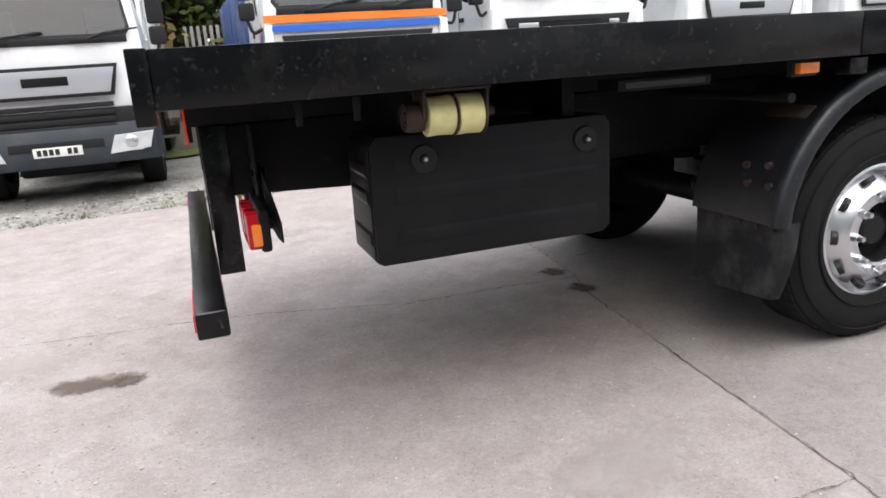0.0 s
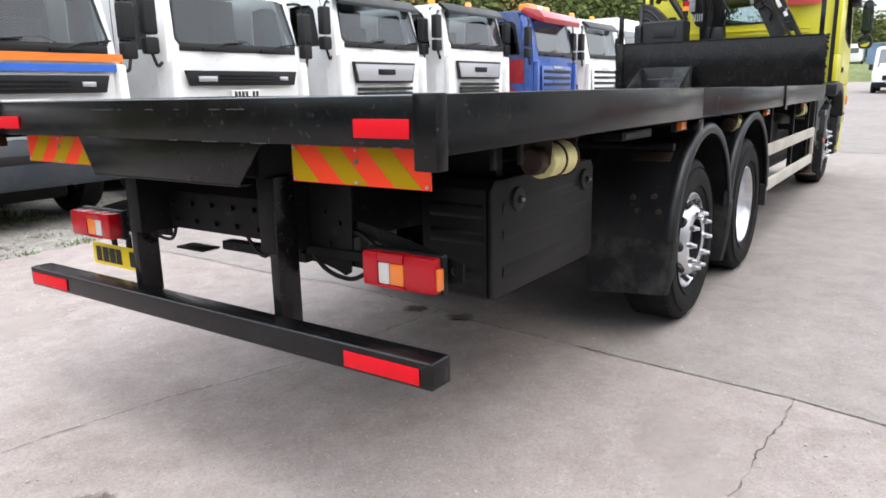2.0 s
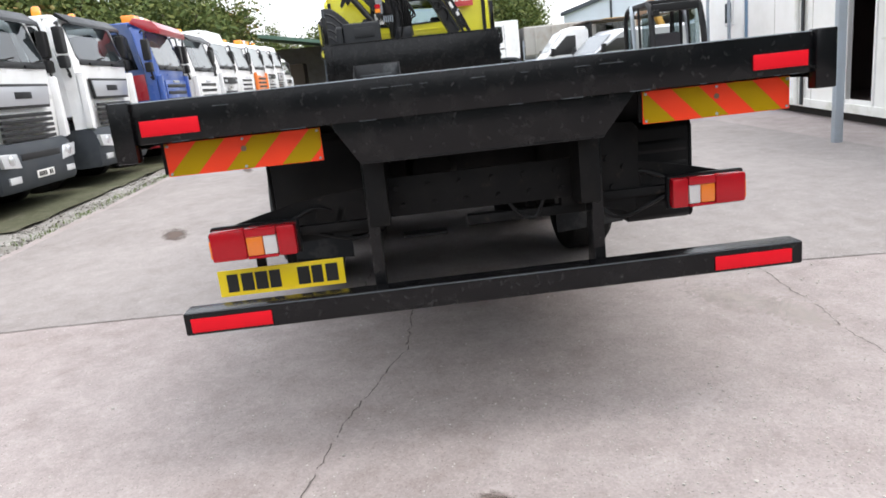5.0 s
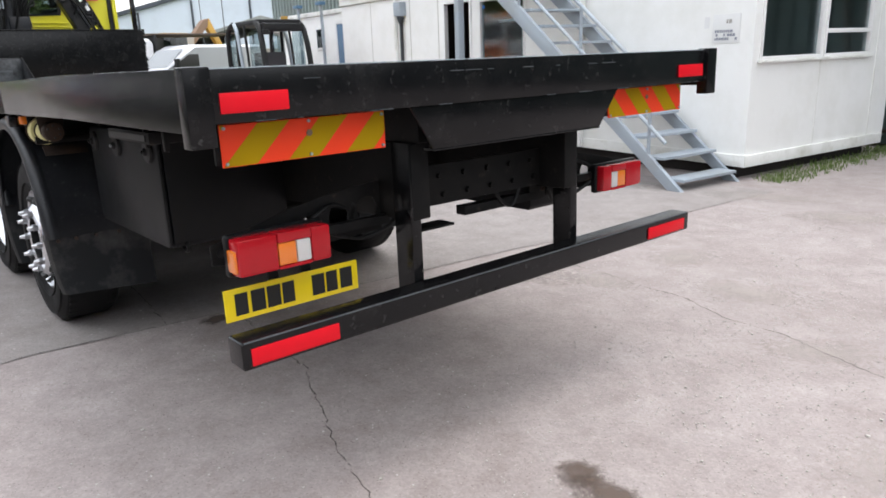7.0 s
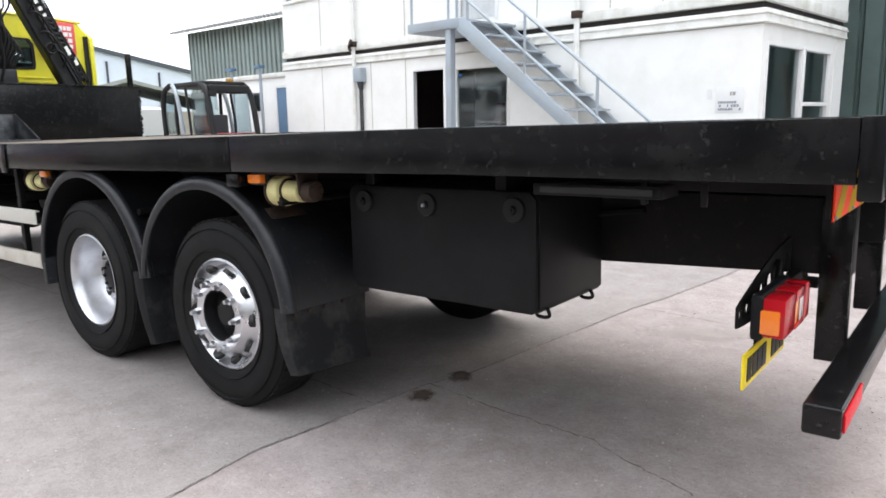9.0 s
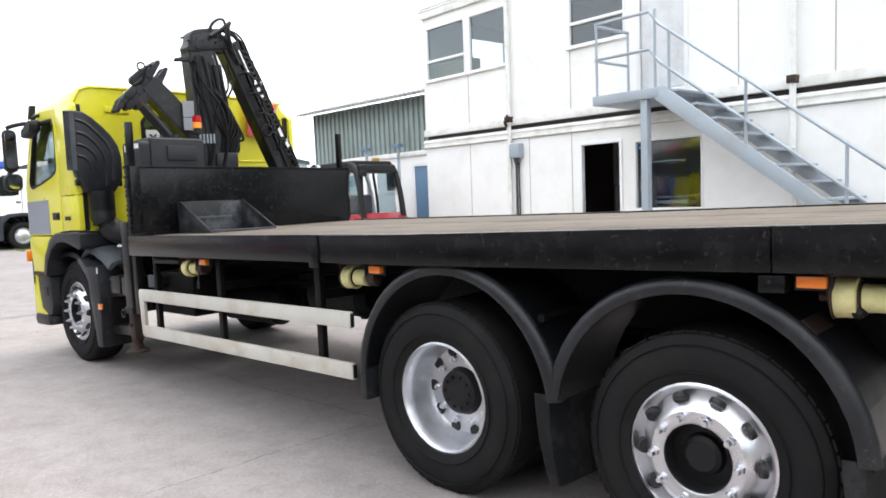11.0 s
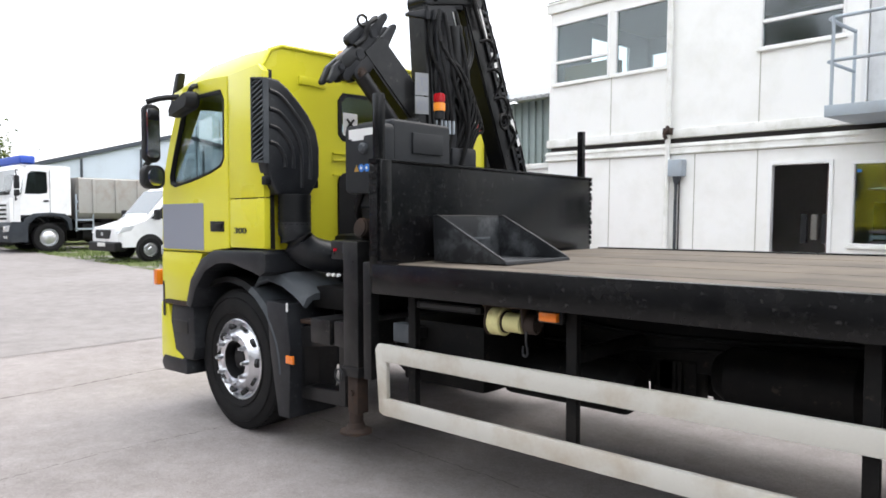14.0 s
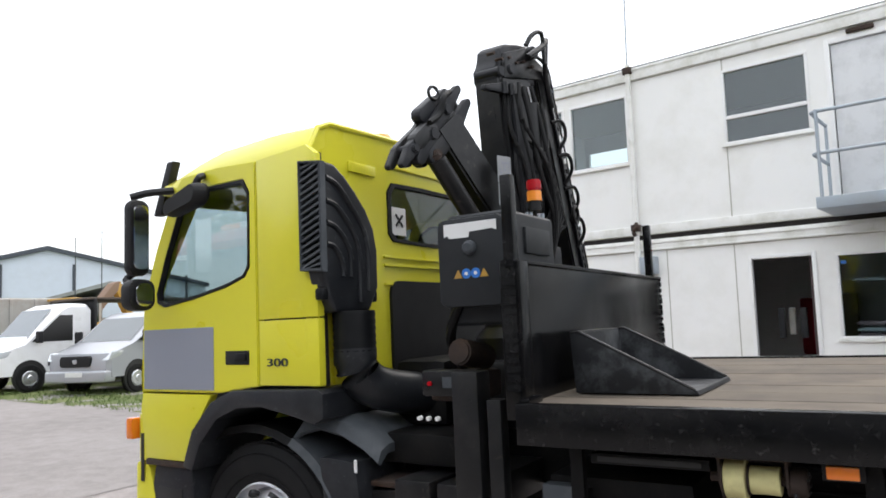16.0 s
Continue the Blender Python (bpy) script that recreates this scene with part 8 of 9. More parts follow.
# ---- parked lorries ----
def cab_lorry(name, label, x, yf, W=2.35, H=2.92, paint="white_paint", lower="white_paint", bump="bumper", ws0=2.02, ws1=2.78, grille="cf", beacon="", tail="flat", body_m="white_paint", visor=False, rot=0.0, stripes=False, door_m=None, low_bumper=0.36, lean=0.16, bumper_top=None):
    """A forward-control lorry that faces down -y, its front at the origin."""
    t = thing(name, label, "lorry", (x, yf, gz(x) - 0.01), "parked lorries")
    t.rotation_euler = (0, 0, radians(rot))
    p = lambda nm, bm, m, lab="", sm=35, parent=None: part(nm, bm, M[m], parent or t, lab, sm)
    h = W / 2
    zc = 1.02
    def fy(z):
        return 0.05 if z < ws0 - 0.05 else 0.05 + (z - ws0 + 0.05) * lean / (ws1 - ws0) * 1.15
    # cab shell: cross sections from front to back
    front = [(-h + 0.06, zc), (-h + 0.03, ws0 - 0.4), (-h + 0.05, ws0), (-h + 0.13, ws1 + 0.02), (-h + 0.28, H), (h - 0.28, H), (h - 0.13, ws1 + 0.02), (h - 0.05, ws0), (h - 0.03, ws0 - 0.4), (h - 0.06, zc)]
    scr = [(-h + 0.20, ws0 + 0.01), (-h + 0.14, ws0 + 0.10), (-h + 0.17, ws0 + 0.3), (-h + 0.22, ws1 - 0.03), (-h + 0.36, ws1), (h - 0.36, ws1), (h - 0.22, ws1 - 0.03), (h - 0.17, ws0 + 0.3), (h - 0.14, ws0 + 0.10), (h - 0.20, ws0 + 0.01)]
    bm = bmesh.new()
    o = [bm.verts.new((a, fy(z) + (0.07 if abs(a) > h - 0.10 else 0.0), z)) for a, z in front]
    i = [bm.verts.new((a, fy(z), z)) for a, z in scr]
    for k in range(10):
        j = (k + 1) % 10
        bm.faces.new((o[k], o[j], i[j], i[k]))
    side = [bm.verts.new((math.copysign(h, a) if z < ws1 else a, 0.26 + fy(z), z)) for a, z in front]
    for k in range(9):
        if 0 < k < 9 and k in (3, 4, 5) or k in (0, 1, 2, 6, 7, 8):
            bm.faces.new((o[k], side[k], side[k + 1], o[k + 1]))
    bmesh.ops.recalc_face_normals(bm, faces=bm.faces[:])
    p("cab_front", bm, paint, sm=40)
    p("cab_roof", bm_box(-h + 0.20, h - 0.20, fy(H) + 0.12, 1.85, H - 0.05, H + 0.03, 0.03), paint)
    for s in (1, -1):
        # side wall with window
        outer = [(0.30, zc + 0.25), (0.32, ws0 - 0.1), (0.36, ws0), (0.46, ws1), (0.52, H - 0.03), (1.0, H), (1.9, H), (1.9, ws0), (1.9, zc + 0.25), (1.25, zc + 0.25)]
        inner = [(0.46, ws0 - 0.02), (0.45, ws0), (0.47, ws0 + 0.1), (0.56, ws1 - 0.12), (0.66, ws1 - 0.04), (0.95, ws1 - 0.03), (1.14, ws1 - 0.06), (1.16, ws0 + 0.15), (1.14, ws0 + 0.02), (0.9, ws0 - 0.02)]
        bm = ring_panel(outer, inner, "x", s * (h - 0.05), s * h, 0.004)
        w = p("cab_side", bm, door_m or paint)
        p("side_glass", bm_prism(inner, "x", s * (h - 0.03), s * (h - 0.026)), "dark_glass", sm=0, parent=w)
        p("door_gap", bm_box(min(s * h, s * (h + 0.003)), max(s * h, s * (h + 0.003)), 1.22, 1.235, zc + 0.3, ws1), "grille", parent=w)
        p("door_handle", bm_box(min(s * h, s * (h + 0.02)), max(s * h, s * (h + 0.02)), 1.02, 1.18, ws0 - 0.28, ws0 - 0.22, 0.006), "grille", parent=w)
        # wheel arch, step and wheel
        p("wheel_arch", bm_prism([(0.35, 0.75), (0.42, 1.15), (0.7, 1.32), (1.2, 1.36), (1.7, 1.32), (1.9, 1.15), (1.94, 0.75), (1.84, 0.75), (1.78, 1.05), (1.6, 1.2), (1.2, 1.26), (0.8, 1.2), (0.58, 1.0), (0.5, 0.75)], "x", s * (h - 0.28), s * (h + 0.01), 0.01), bump)
        wheel_d = [(0.0, 0.03), (0.13, 0.03), (0.15, 0.02), (0.20, 0.0), (0.26, -0.06), (0.285, 0.0), (0.295, 0.0), (0.30, -0.02)]
        wl_ = p("wheel", bm_lathe(wheel_d, (s * (h - 0.06), 1.2, 0.5), "x", 26, s), "rim")
        p("tyre", bm_lathe([(0.295, -0.25), (0.4, -0.28), (0.49, -0.27), (0.505, -0.22), (0.505, -0.04), (0.48, 0.005), (0.4, 0.02), (0.33, 0.01), (0.295, -0.02)], (s * (h - 0.06), 1.2, 0.5), "x", 34, s), "rubber", parent=wl_)
        # mirrors
        mi = p("door_mirror", bm_box(min(s * (h + 0.06), s * (h + 0.25)), max(s * (h + 0.06), s * (h + 0.25)), 0.10, 0.24, ws0 + 0.14, ws0 + 0.58, 0.04, 3), "grille")
        p("wide_mirror", bm_box(min(s * (h + 0.06), s * (h + 0.25)), max(s * (h + 0.06), s * (h + 0.25)), 0.10, 0.24, ws0 - 0.10, ws0 + 0.11, 0.04, 3), "grille", parent=mi)
        p("mirror_arm", bm_tube(curve_pts([(s * (h - 0.02), 0.22, ws0 - 0.20), (s * (h + 0.10), 0.14, ws0 - 0.24), (s * (h + 0.16), 0.15, ws0 - 0.08)], 10), 0.022), "grille", parent=mi)
        p("mirror_arm", bm_tube(curve_pts([(s * (h - 0.1), 0.30, ws1 - 0.02), (s * (h + 0.08), 0.18, ws1 - 0.02), (s * (h + 0.15), 0.17, ws0 + 0.56)], 10), 0.02), "grille", parent=mi)
        p("corner_deflector", bm_prism([(s * (h - 0.14), 1.02), (s * (h - 0.11), ws0 - 0.16), (s * (h - 0.02), ws0 - 0.18), (s * (h + 0.015), 1.05)], "y", -0.01, 0.10, 0.015), lower)
    gl = bmesh.new()
    gl.faces.new([gl.verts.new((a, fy(z) + 0.004, z)) for a, z in scr])
    p("windscreen", gl, "screen_glass", "dark tinted windscreen", 0)
    p("cowl", bm_box(-h + 0.19, h - 0.19, fy(ws0) - 0.012, fy(ws0) + 0.03, ws0 - 0.05, ws0 + 0.025, 0.006), "grille", "black cowl below the windscreen")
    seal = bmesh.new()
    sc2 = [(a * 0.965, (z - (ws0 + ws1) / 2) * 0.93 + (ws0 + ws1) / 2 + 0.02) for a, z in scr]
    o = [seal.verts.new((a, fy(z) - 0.006, z)) for a, z in scr]
    i = [seal.verts.new((a, fy(z) - 0.006, z)) for a, z in sc2]
    for k in range(10):
        j = (k + 1) % 10
        seal.faces.new((o[k], o[j], i[j], i[k]))
    bmesh.ops.recalc_face_normals(seal, faces=seal.faces[:])
    p("windscreen_seal", seal, "grille", sm=0)
    p("dashboard", bm_box(-h + 0.12, h - 0.12, 0.22, 0.62, ws0 - 0.35, ws0 + 0.04, 0.03), "interior")
    p("cab_inside", bm_box(-h + 0.08, h - 0.08, 1.55, 1.85, zc + 0.3, H - 0.05), "interior")
    p("cab_floor", bm_box(-h + 0.08, h - 0.08, 0.2, 1.8, zc + 0.2, zc + 0.3), "interior")
    for y in (-0.62, 0.62):
        st = p("cab_seat", bm_box(y - 0.22, y + 0.22, 1.15, 1.30, zc + 0.5, ws0 + 0.42, 0.05, 3), "interior")
    p("steering_wheel", bm_tube([(0.55 + 0.2 * math.cos(q * 0.35), 0.62 + 0.06 * math.sin(q * 0.35), ws0 + 0.03 + 0.14 * math.sin(q * 0.35)) for q in range(19)], 0.016, 6), "grille")
    for x0 in (-0.55, 0.45):
        wi = p("wiper", bm_tube([(x0, fy(ws0) - 0.03, ws0 - 0.02), (x0 + 0.25, fy(ws0) - 0.025, ws0 + 0.06), (x0 + 0.62, fy(ws0) - 0.015, ws0 + 0.10)], 0.011, 6), "grille")
        p("wiper_base", bm_box(x0 - 0.12, x0 + 0.26, fy(ws0) - 0.04, fy(ws0) - 0.01, ws0 - 0.05, ws0 + 0.0, 0.01), "plastic", parent=wi)
    # grille
    gt = ws0 - 0.30
    if grille == "cf":
        g = p("grille_panel", bm_prism([(-h + 0.28, gt - 0.20), (h - 0.28, gt - 0.20), (h - 0.22, gt), (-h + 0.22, gt)], "y", 0.015, 0.06, 0.008), "grille", "black upper grille with pale badge")
        for z in (gt - 0.155, gt - 0.11, gt - 0.065):
            p("grille_slat", bm_box(-0.45, 0.5, 0.005, 0.02, z - 0.012, z + 0.012, 0.004), "plastic", parent=g)
        p("badge", bm_prism([(-0.80, gt - 0.145), (-0.50, gt - 0.145), (-0.50, gt - 0.075), (-0.80, gt - 0.075)], "y", 0.003, 0.016, 0.004), "rim", "pale maker's badge, plain", parent=g)
        p("badge", bm_prism([(0.64, gt - 0.13), (0.80, gt - 0.13), (0.80, gt - 0.075), (0.64, gt - 0.075)], "y", 0.003, 0.016, 0.004), "rim", parent=g)
        p("number_plate", bm_box(-0.26, 0.26, 0.02, 0.045, gt - 0.37, gt - 0.26, 0.003), "plate_white", "white front number plate")
        for k in (0, 1, 2, 3, 5, 6):
            p("plate_bar", bm_box(-0.22 + 0.064 * k, -0.175 + 0.064 * k, 0.0165, 0.0205, gt - 0.35, gt - 0.28), "ink", sm=0)
        for z in (gt - 0.45, gt - 0.58):
            p("lower_slot", bm_box(-0.72, 0.72, 0.02, 0.05, z - 0.03, z + 0.03, 0.008), "grille")
    elif grille == "new":
        g = p("grille_panel", bm_prism([(-h + 0.42, gt - 0.34), (h - 0.42, gt - 0.34), (h - 0.34, gt + 0.02), (-h + 0.34, gt + 0.02)], "y", 0.015, 0.06, 0.01), "grille", "black grille under a silver bar")
        p("silver_bar", bm_prism([(-h + 0.46, gt - 0.30), (h - 0.46, gt - 0.30), (h - 0.38, gt - 0.02), (-h + 0.38, gt - 0.02)], "y", 0.0, 0.02, 0.01), "silver_paint", parent=g)
        p("badge", bm_box(-0.24, 0.24, -0.008, 0.002, gt - 0.20, gt - 0.10, 0.004), "plastic", "dark maker's badge, plain", parent=g)
        for k in range(5):
            z = gt - 0.44 - 0.085 * k
            p("grille_slat", bm_box(-h + 0.45, h - 0.45, 0.0, 0.05, z - 0.028, z + 0.028, 0.008), "grille")
    else:
        g = p("grille_panel", bm_prism([(-h + 0.40, 0.85), (h - 0.40, 0.85), (h - 0.30, gt + 0.02), (-h + 0.30, gt + 0.02)], "y", 0.015, 0.06, 0.01), lower)
        for k in range(4):
            z = gt - 0.10 - 0.15 * k
            p("grille_slat", bm_box(-h + 0.42, h - 0.42, -0.005, 0.03, z - 0.035, z + 0.035, 0.01), "grille", parent=g)
        p("badge", bm_box(-0.25, 0.25, -0.004, 0.02, gt - 0.03, gt + 0.02, 0.003), "rim", parent=g)
    if stripes:
        for z0, z1, m in ((gt + 0.155, gt + 0.245, "orange_paint"), (gt + 0.045, gt + 0.125, "stripe_blue")):
            p("paint_stripe", bm_box(-h + 0.02, h - 0.02, 0.036, 0.049, z0, z1), m)
            for s in (1, -1):
                q = bm_prism([(0.1, z0 + 0.02), (0.42, z0 - 0.10), (0.62, z0 - 0.55), (0.55, z0 - 0.6), (0.36, z0 - 0.16), (0.1, z0 - 0.03)], "x", s * (h + 0.002), s * (h + 0.006))
                p("paint_stripe", q, m)
    # bumper
    zb = bumper_top or zc + 0.02
    if bumper_top:
        p("lower_grille", bm_box(-h + 0.10, h - 0.10, 0.03, 0.12, bumper_top - 0.05, zc + 0.08, 0.01), "grille", "dark slatted lower grille")
    prof = [(-0.06, low_bumper + 0.05), (-0.03, low_bumper), (0.30, low_bumper), (0.30, zb), (0.02, zb), (-0.06, zb - 0.12)]
    b = bmesh.new()
    secs = []
    for a, yo in ((-h - 0.02, 0.22), (-h + 0.06, 0.06), (-h + 0.30, 0.0), (h - 0.30, 0.0), (h - 0.06, 0.06), (h + 0.02, 0.22)):
        secs.append([(a, q[0] + yo, q[1]) for q in prof])
    bmp = p("bumper", bm_loft(secs), bump, "moulded front bumper", 40)
    for s in (1, -1):
        hl = p("headlamp", bm_prism([(s * (h - 0.58), zb - 0.36), (s * (h - 0.12), zb - 0.32), (s * (h - 0.06), zb - 0.12), (s * (h - 0.50), zb - 0.14)], "y", -0.072, 0.05, 0.015), "headlamp", "clear headlamp", parent=bmp)
        p("headlamp_bowl", bm_lathe([(0.0, -0.012), (0.06, -0.008), (0.075, 0.0)], (s * (h - 0.32), -0.074, zb - 0.23), "y", 16), "chrome", parent=bmp)
        p("fog_lamp", bm_box(min(s * (h - 0.5), s * (h - 0.2)), max(s * (h - 0.5), s * (h - 0.2)), -0.064, -0.03, low_bumper + 0.12, low_bumper + 0.22, 0.01), "headlamp", parent=bmp)
    p("bumper_slot", bm_box(-h + 0.62, h - 0.62, -0.068, -0.02, zb - 0.26, zb - 0.16, 0.01), "grille", parent=bmp)
    if grille != "cf":
        p("number_plate", bm_box(-0.26, 0.26, -0.072, -0.05, low_bumper + 0.13, low_bumper + 0.24, 0.003), "plate_white", "white front number plate", parent=bmp)
        for k in (0, 1, 2, 3, 5, 6):
            p("plate_bar", bm_box(-0.22 + 0.064 * k, -0.175 + 0.064 * k, -0.0755, -0.0715, low_bumper + 0.15, low_bumper + 0.22), "ink", sm=0, parent=bmp)
    if visor:
        p("sun_visor", bm_prism([(fy(ws1) - 0.20, ws1 - 0.06), (fy(ws1) - 0.18, ws1 + 0.0), (fy(ws1) + 0.02, ws1 + 0.16), (fy(ws1) + 0.06, ws1 + 0.10)], "x", -h + 0.10, h - 0.10, 0.01), "plastic")
    if beacon == "bar":
        lb = p("light_bar", bm_box(-0.62, 0.62, 0.50, 0.78, H + 0.05, H + 0.22, 0.03, 3), "beacon", "amber roof light bar")
        p("light_bar_middle", bm_box(-0.14, 0.14, 0.495, 0.785, H + 0.06, H + 0.215, 0.01), "sticker", parent=lb)
        p("light_bar_foot", bm_box(-0.5, 0.5, 0.56, 0.72, H + 0.0, H + 0.06), "grille", parent=lb)
    elif beacon:
        for xx in (-0.7, 0.7):
            p("beacon", bm_lathe([(0, 0.20), (0.05, 0.195), (0.075, 0.16), (0.08, 0.05), (0.06, 0.0), (0, 0.0)], (xx, 0.75, H + 0.02), "z", 16), "beacon", "amber beacon")
    # chassis and body
    # plain block added to keep light from under the cab
    p("engine_sump", bm_box(-0.55, 0.55, 0.45, 2.0, 0.30, 1.0, 0.08, 3), "chassis")
    for s in (1, -1):
        p("fuel_tank", bm_prism([(q[0] + s * (h - 0.38), q[1] + 0.70) for q in rounded(0.60, 0.62, 0.12)], "y", 2.3, 4.1, 0.02), "chassis")
        p("chassis_rail", bm_box(min(s * 0.36, s * 0.44), max(s * 0.36, s * 0.44), 0.3, 7.2, 0.72, 0.98), "chassis")
        for yy in (5.1, 6.4):
            wl2 = p("rear_wheel", bm_lathe([(0.0, -0.1), (0.16, -0.12), (0.24, -0.1), (0.28, -0.02), (0.3, 0.0)], (s * (h - 0.04), yy, 0.5), "x", 22, s), "rim")
            p("tyre", bm_lathe([(0.295, -0.5), (0.4, -0.52), (0.49, -0.5), (0.505, -0.45), (0.505, -0.04), (0.48, 0.005), (0.4, 0.02), (0.33, 0.01), (0.295, -0.02)], (s * (h - 0.04), yy, 0.5), "x", 30, s), "rubber", parent=wl2)
    if tail == "tipper":
        bd = p("tipper_body", bm_prism([(-h - 0.04, 1.35), (-h - 0.04, 2.55), (-h, 2.6), (h, 2.6), (h + 0.04, 2.55), (h + 0.04, 1.35), (h - 0.2, 1.15), (-h + 0.2, 1.15)], "y", 2.15, 7.4, 0.01), body_m, "ribbed steel tipper body")
        for yy in (2.6, 3.4, 4.2, 5.0, 5.8, 6.6):
            for s in (1, -1):
                p("body_rib", bm_box(min(s * (h + 0.03), s * (h + 0.09)), max(s * (h + 0.03), s * (h + 0.09)), yy, yy + 0.10, 1.35, 2.55, 0.008), body_m, parent=bd)
    elif tail == "box":
        p("box_body", bm_box(-h - 0.05, h + 0.05, 2.1, 8.0, 1.1, 3.3, 0.03), body_m, "plain box body")
    elif tail == "flat":
        bd = p("flat_body", bm_box(-h - 0.02, h + 0.02, 2.1, 7.6, 1.05, 1.25, 0.02), "black_paint")
        p("body_headboard", bm_box(-h, h, 2.1, 2.2, 1.25, 2.3, 0.01), "plastic", parent=bd)
    return t


cab_lorry("parked_lorry", "white box lorry with dark grey bumper and silver grille bar", -1.36, 5.9, W=2.25, H=2.8, ws0=1.88, ws1=2.64, grille="new", tail="box", low_bumper=0.46, beacon="", bumper_top=0.92)
cab_lorry("parked_tipper_lorry", "white tipper lorry with orange and blue cab stripes, blue body", 2.34, 5.8, W=2.42, H=2.95, ws0=2.03, grille="cf", stripes=True, tail="tipper", body_m="navy_paint", low_bumper=0.5, bump="bumper")
cab_lorry("parked_lorry", "white lorry with black upper grille, between other lorries", 5.38, 5.8, W=2.42, H=2.95, ws0=2.05, grille="cf", tail="flat", low_bumper=0.45)
cab_lorry("parked_lorry", "white lorry with sun visor and silver grille bar", 8.62, 5.85, W=2.42, H=2.98, ws0=2.16, ws1=2.85, grille="new", tail="flat", visor=True)
cab_lorry("parked_lorry", "white lorry with sun visor and amber beacons", 11.52, 5.65, W=2.42, H=2.98, ws0=2.18, ws1=2.86, grille="new", tail="flat", visor=True, beacon="two")
rec = cab_lorry("parked_lorry", "red and blue recovery lorry with an amber light bar", 14.62, 5.35, W=2.45, H=3.0, ws0=2.05, ws1=2.82, paint="blue_paint", lower="blue_paint", bump="red_paint", grille="scan", door_m="navy_paint", beacon="bar", tail="flat", visor=False, rot=3)
for s in (1, -1):
    x0, x1 = sorted((s * 1.222, s * 1.232))
    part("red_band", bm_box(x0, x1, 0.34, 1.88, 1.38, 1.92, 0.004), M["red_paint"], rec)
    part("step_panel", bm_box(min(s * 1.0, s * 1.21), max(s * 1.0, s * 1.21), 0.30, 0.62, 0.62, 1.22, 0.02), M["red_paint"], rec)
    for k in range(4):
        c = s * (0.52 + 0.19 * k)
        part("white_stripe", bm_prism([(c - 0.05, 0.37), (c + 0.05, 0.37), (c + 0.11, 0.60), (c + 0.01, 0.60)], "y", -0.074, -0.055), M["white_paint"], rec)
part("bumper_panel", bm_box(-0.46, 0.46, -0.074, -0.05, 0.38, 0.60, 0.006), M["white_paint"], rec)
part("blue_band", bm_box(-1.232, -1.222, 0.34, 1.88, 1.15, 1.37, 0.004), M["blue_paint"], rec)
part("roof_visor", bm_prism([(-0.10, 2.72), (-0.12, 2.84), (0.02, 3.0), (0.40, 3.10), (0.50, 3.0), (0.16, 2.80)], "x", -1.12, 1.12, 0.03), M["red_paint"], rec)
cab_lorry("parked_lorry", "white lorry with dark visor and amber beacons", 17.9, 5.45, H=2.98, ws0=2.0, grille="scan", beacon="two", visor=True, tail="box")
cab_lorry("parked_lorry", "plain white lorry with a tall roof", 20.9, 5.5, H=3.15, ws0=2.05, grille="cf", beacon="", tail="box")
cab_lorry("parked_lorry", "white lorry with black grille and amber beacons", 23.9, 5.6, H=2.9, ws0=2.0, grille="scan", beacon="two", tail="flat")
cab_lorry("parked_lorry", "orange and white lorry in the row", 26.9, 5.6, H=2.9, ws0=2.0, paint="white_paint", lower="orange_paint", bump="orange_paint", grille="scan", beacon="bar", tail="flat")
cab_lorry("parked_lorry", "white lorry with grey bumper far along the row", 29.9, 5.7, H=2.95, ws0=2.05, grille="cf", beacon="two", tail="tipper", body_m="body_grey")
cab_lorry("parked_lorry", "white lorry with tall body far along the row", 33.0, 5.8, H=3.0, ws0=2.05, grille="new", beacon="", tail="box")
cab_lorry("parked_lorry", "small white lorry at the end of the row", 37.0, 6.0, H=2.5, ws0=1.7, ws1=2.35, grille="cf", beacon="", tail="box", low_bumper=0.3)
# across the yard
tip = cab_lorry("far_tipper_lorry", "white tipper lorry with grey body and blue roof bar", 32.2, -3.65, W=2.45, H=2.95, ws0=2.0, grille="scan", bump="bumper", tail="tipper", body_m="body_grey", rot=180)
part("rolled_sheet", bm_box(-1.1, 1.1, 0.35, 0.85, 3.0, 3.28, 0.1, 3), M["tarp"], tip, "rolled blue sheet on the roof")
for k in range(4):
    part("side_step", bm_box(1.10, 1.22, 2.05, 2.65, 0.75 + 0.32 * k, 0.82 + 0.32 * k, 0.01), M["steel_grey"], tip)
for y in (2.05, 2.62):
    part("ladder_rail", bm_box(1.16, 1.22, y, y + 0.05, 0.7, 2.0, 0.01), M["steel_grey"], tip)

for k, (x, y) in enumerate(((36.2, -3.5), (39.6, -3.3), (43.4, -3.1), (47.4, -2.9), (52.0, -2.8))):
    cab_lorry("far_lorry", "white lorry parked nose-out in the far row", x, y, H=2.95 if k % 2 else 2.8, ws0=2.0, grille=("cf", "scan", "new")[k % 3], tail="flat", rot=178, beacon="two" if k % 2 else "", bump="bumper" if k != 1 else "white_paint")


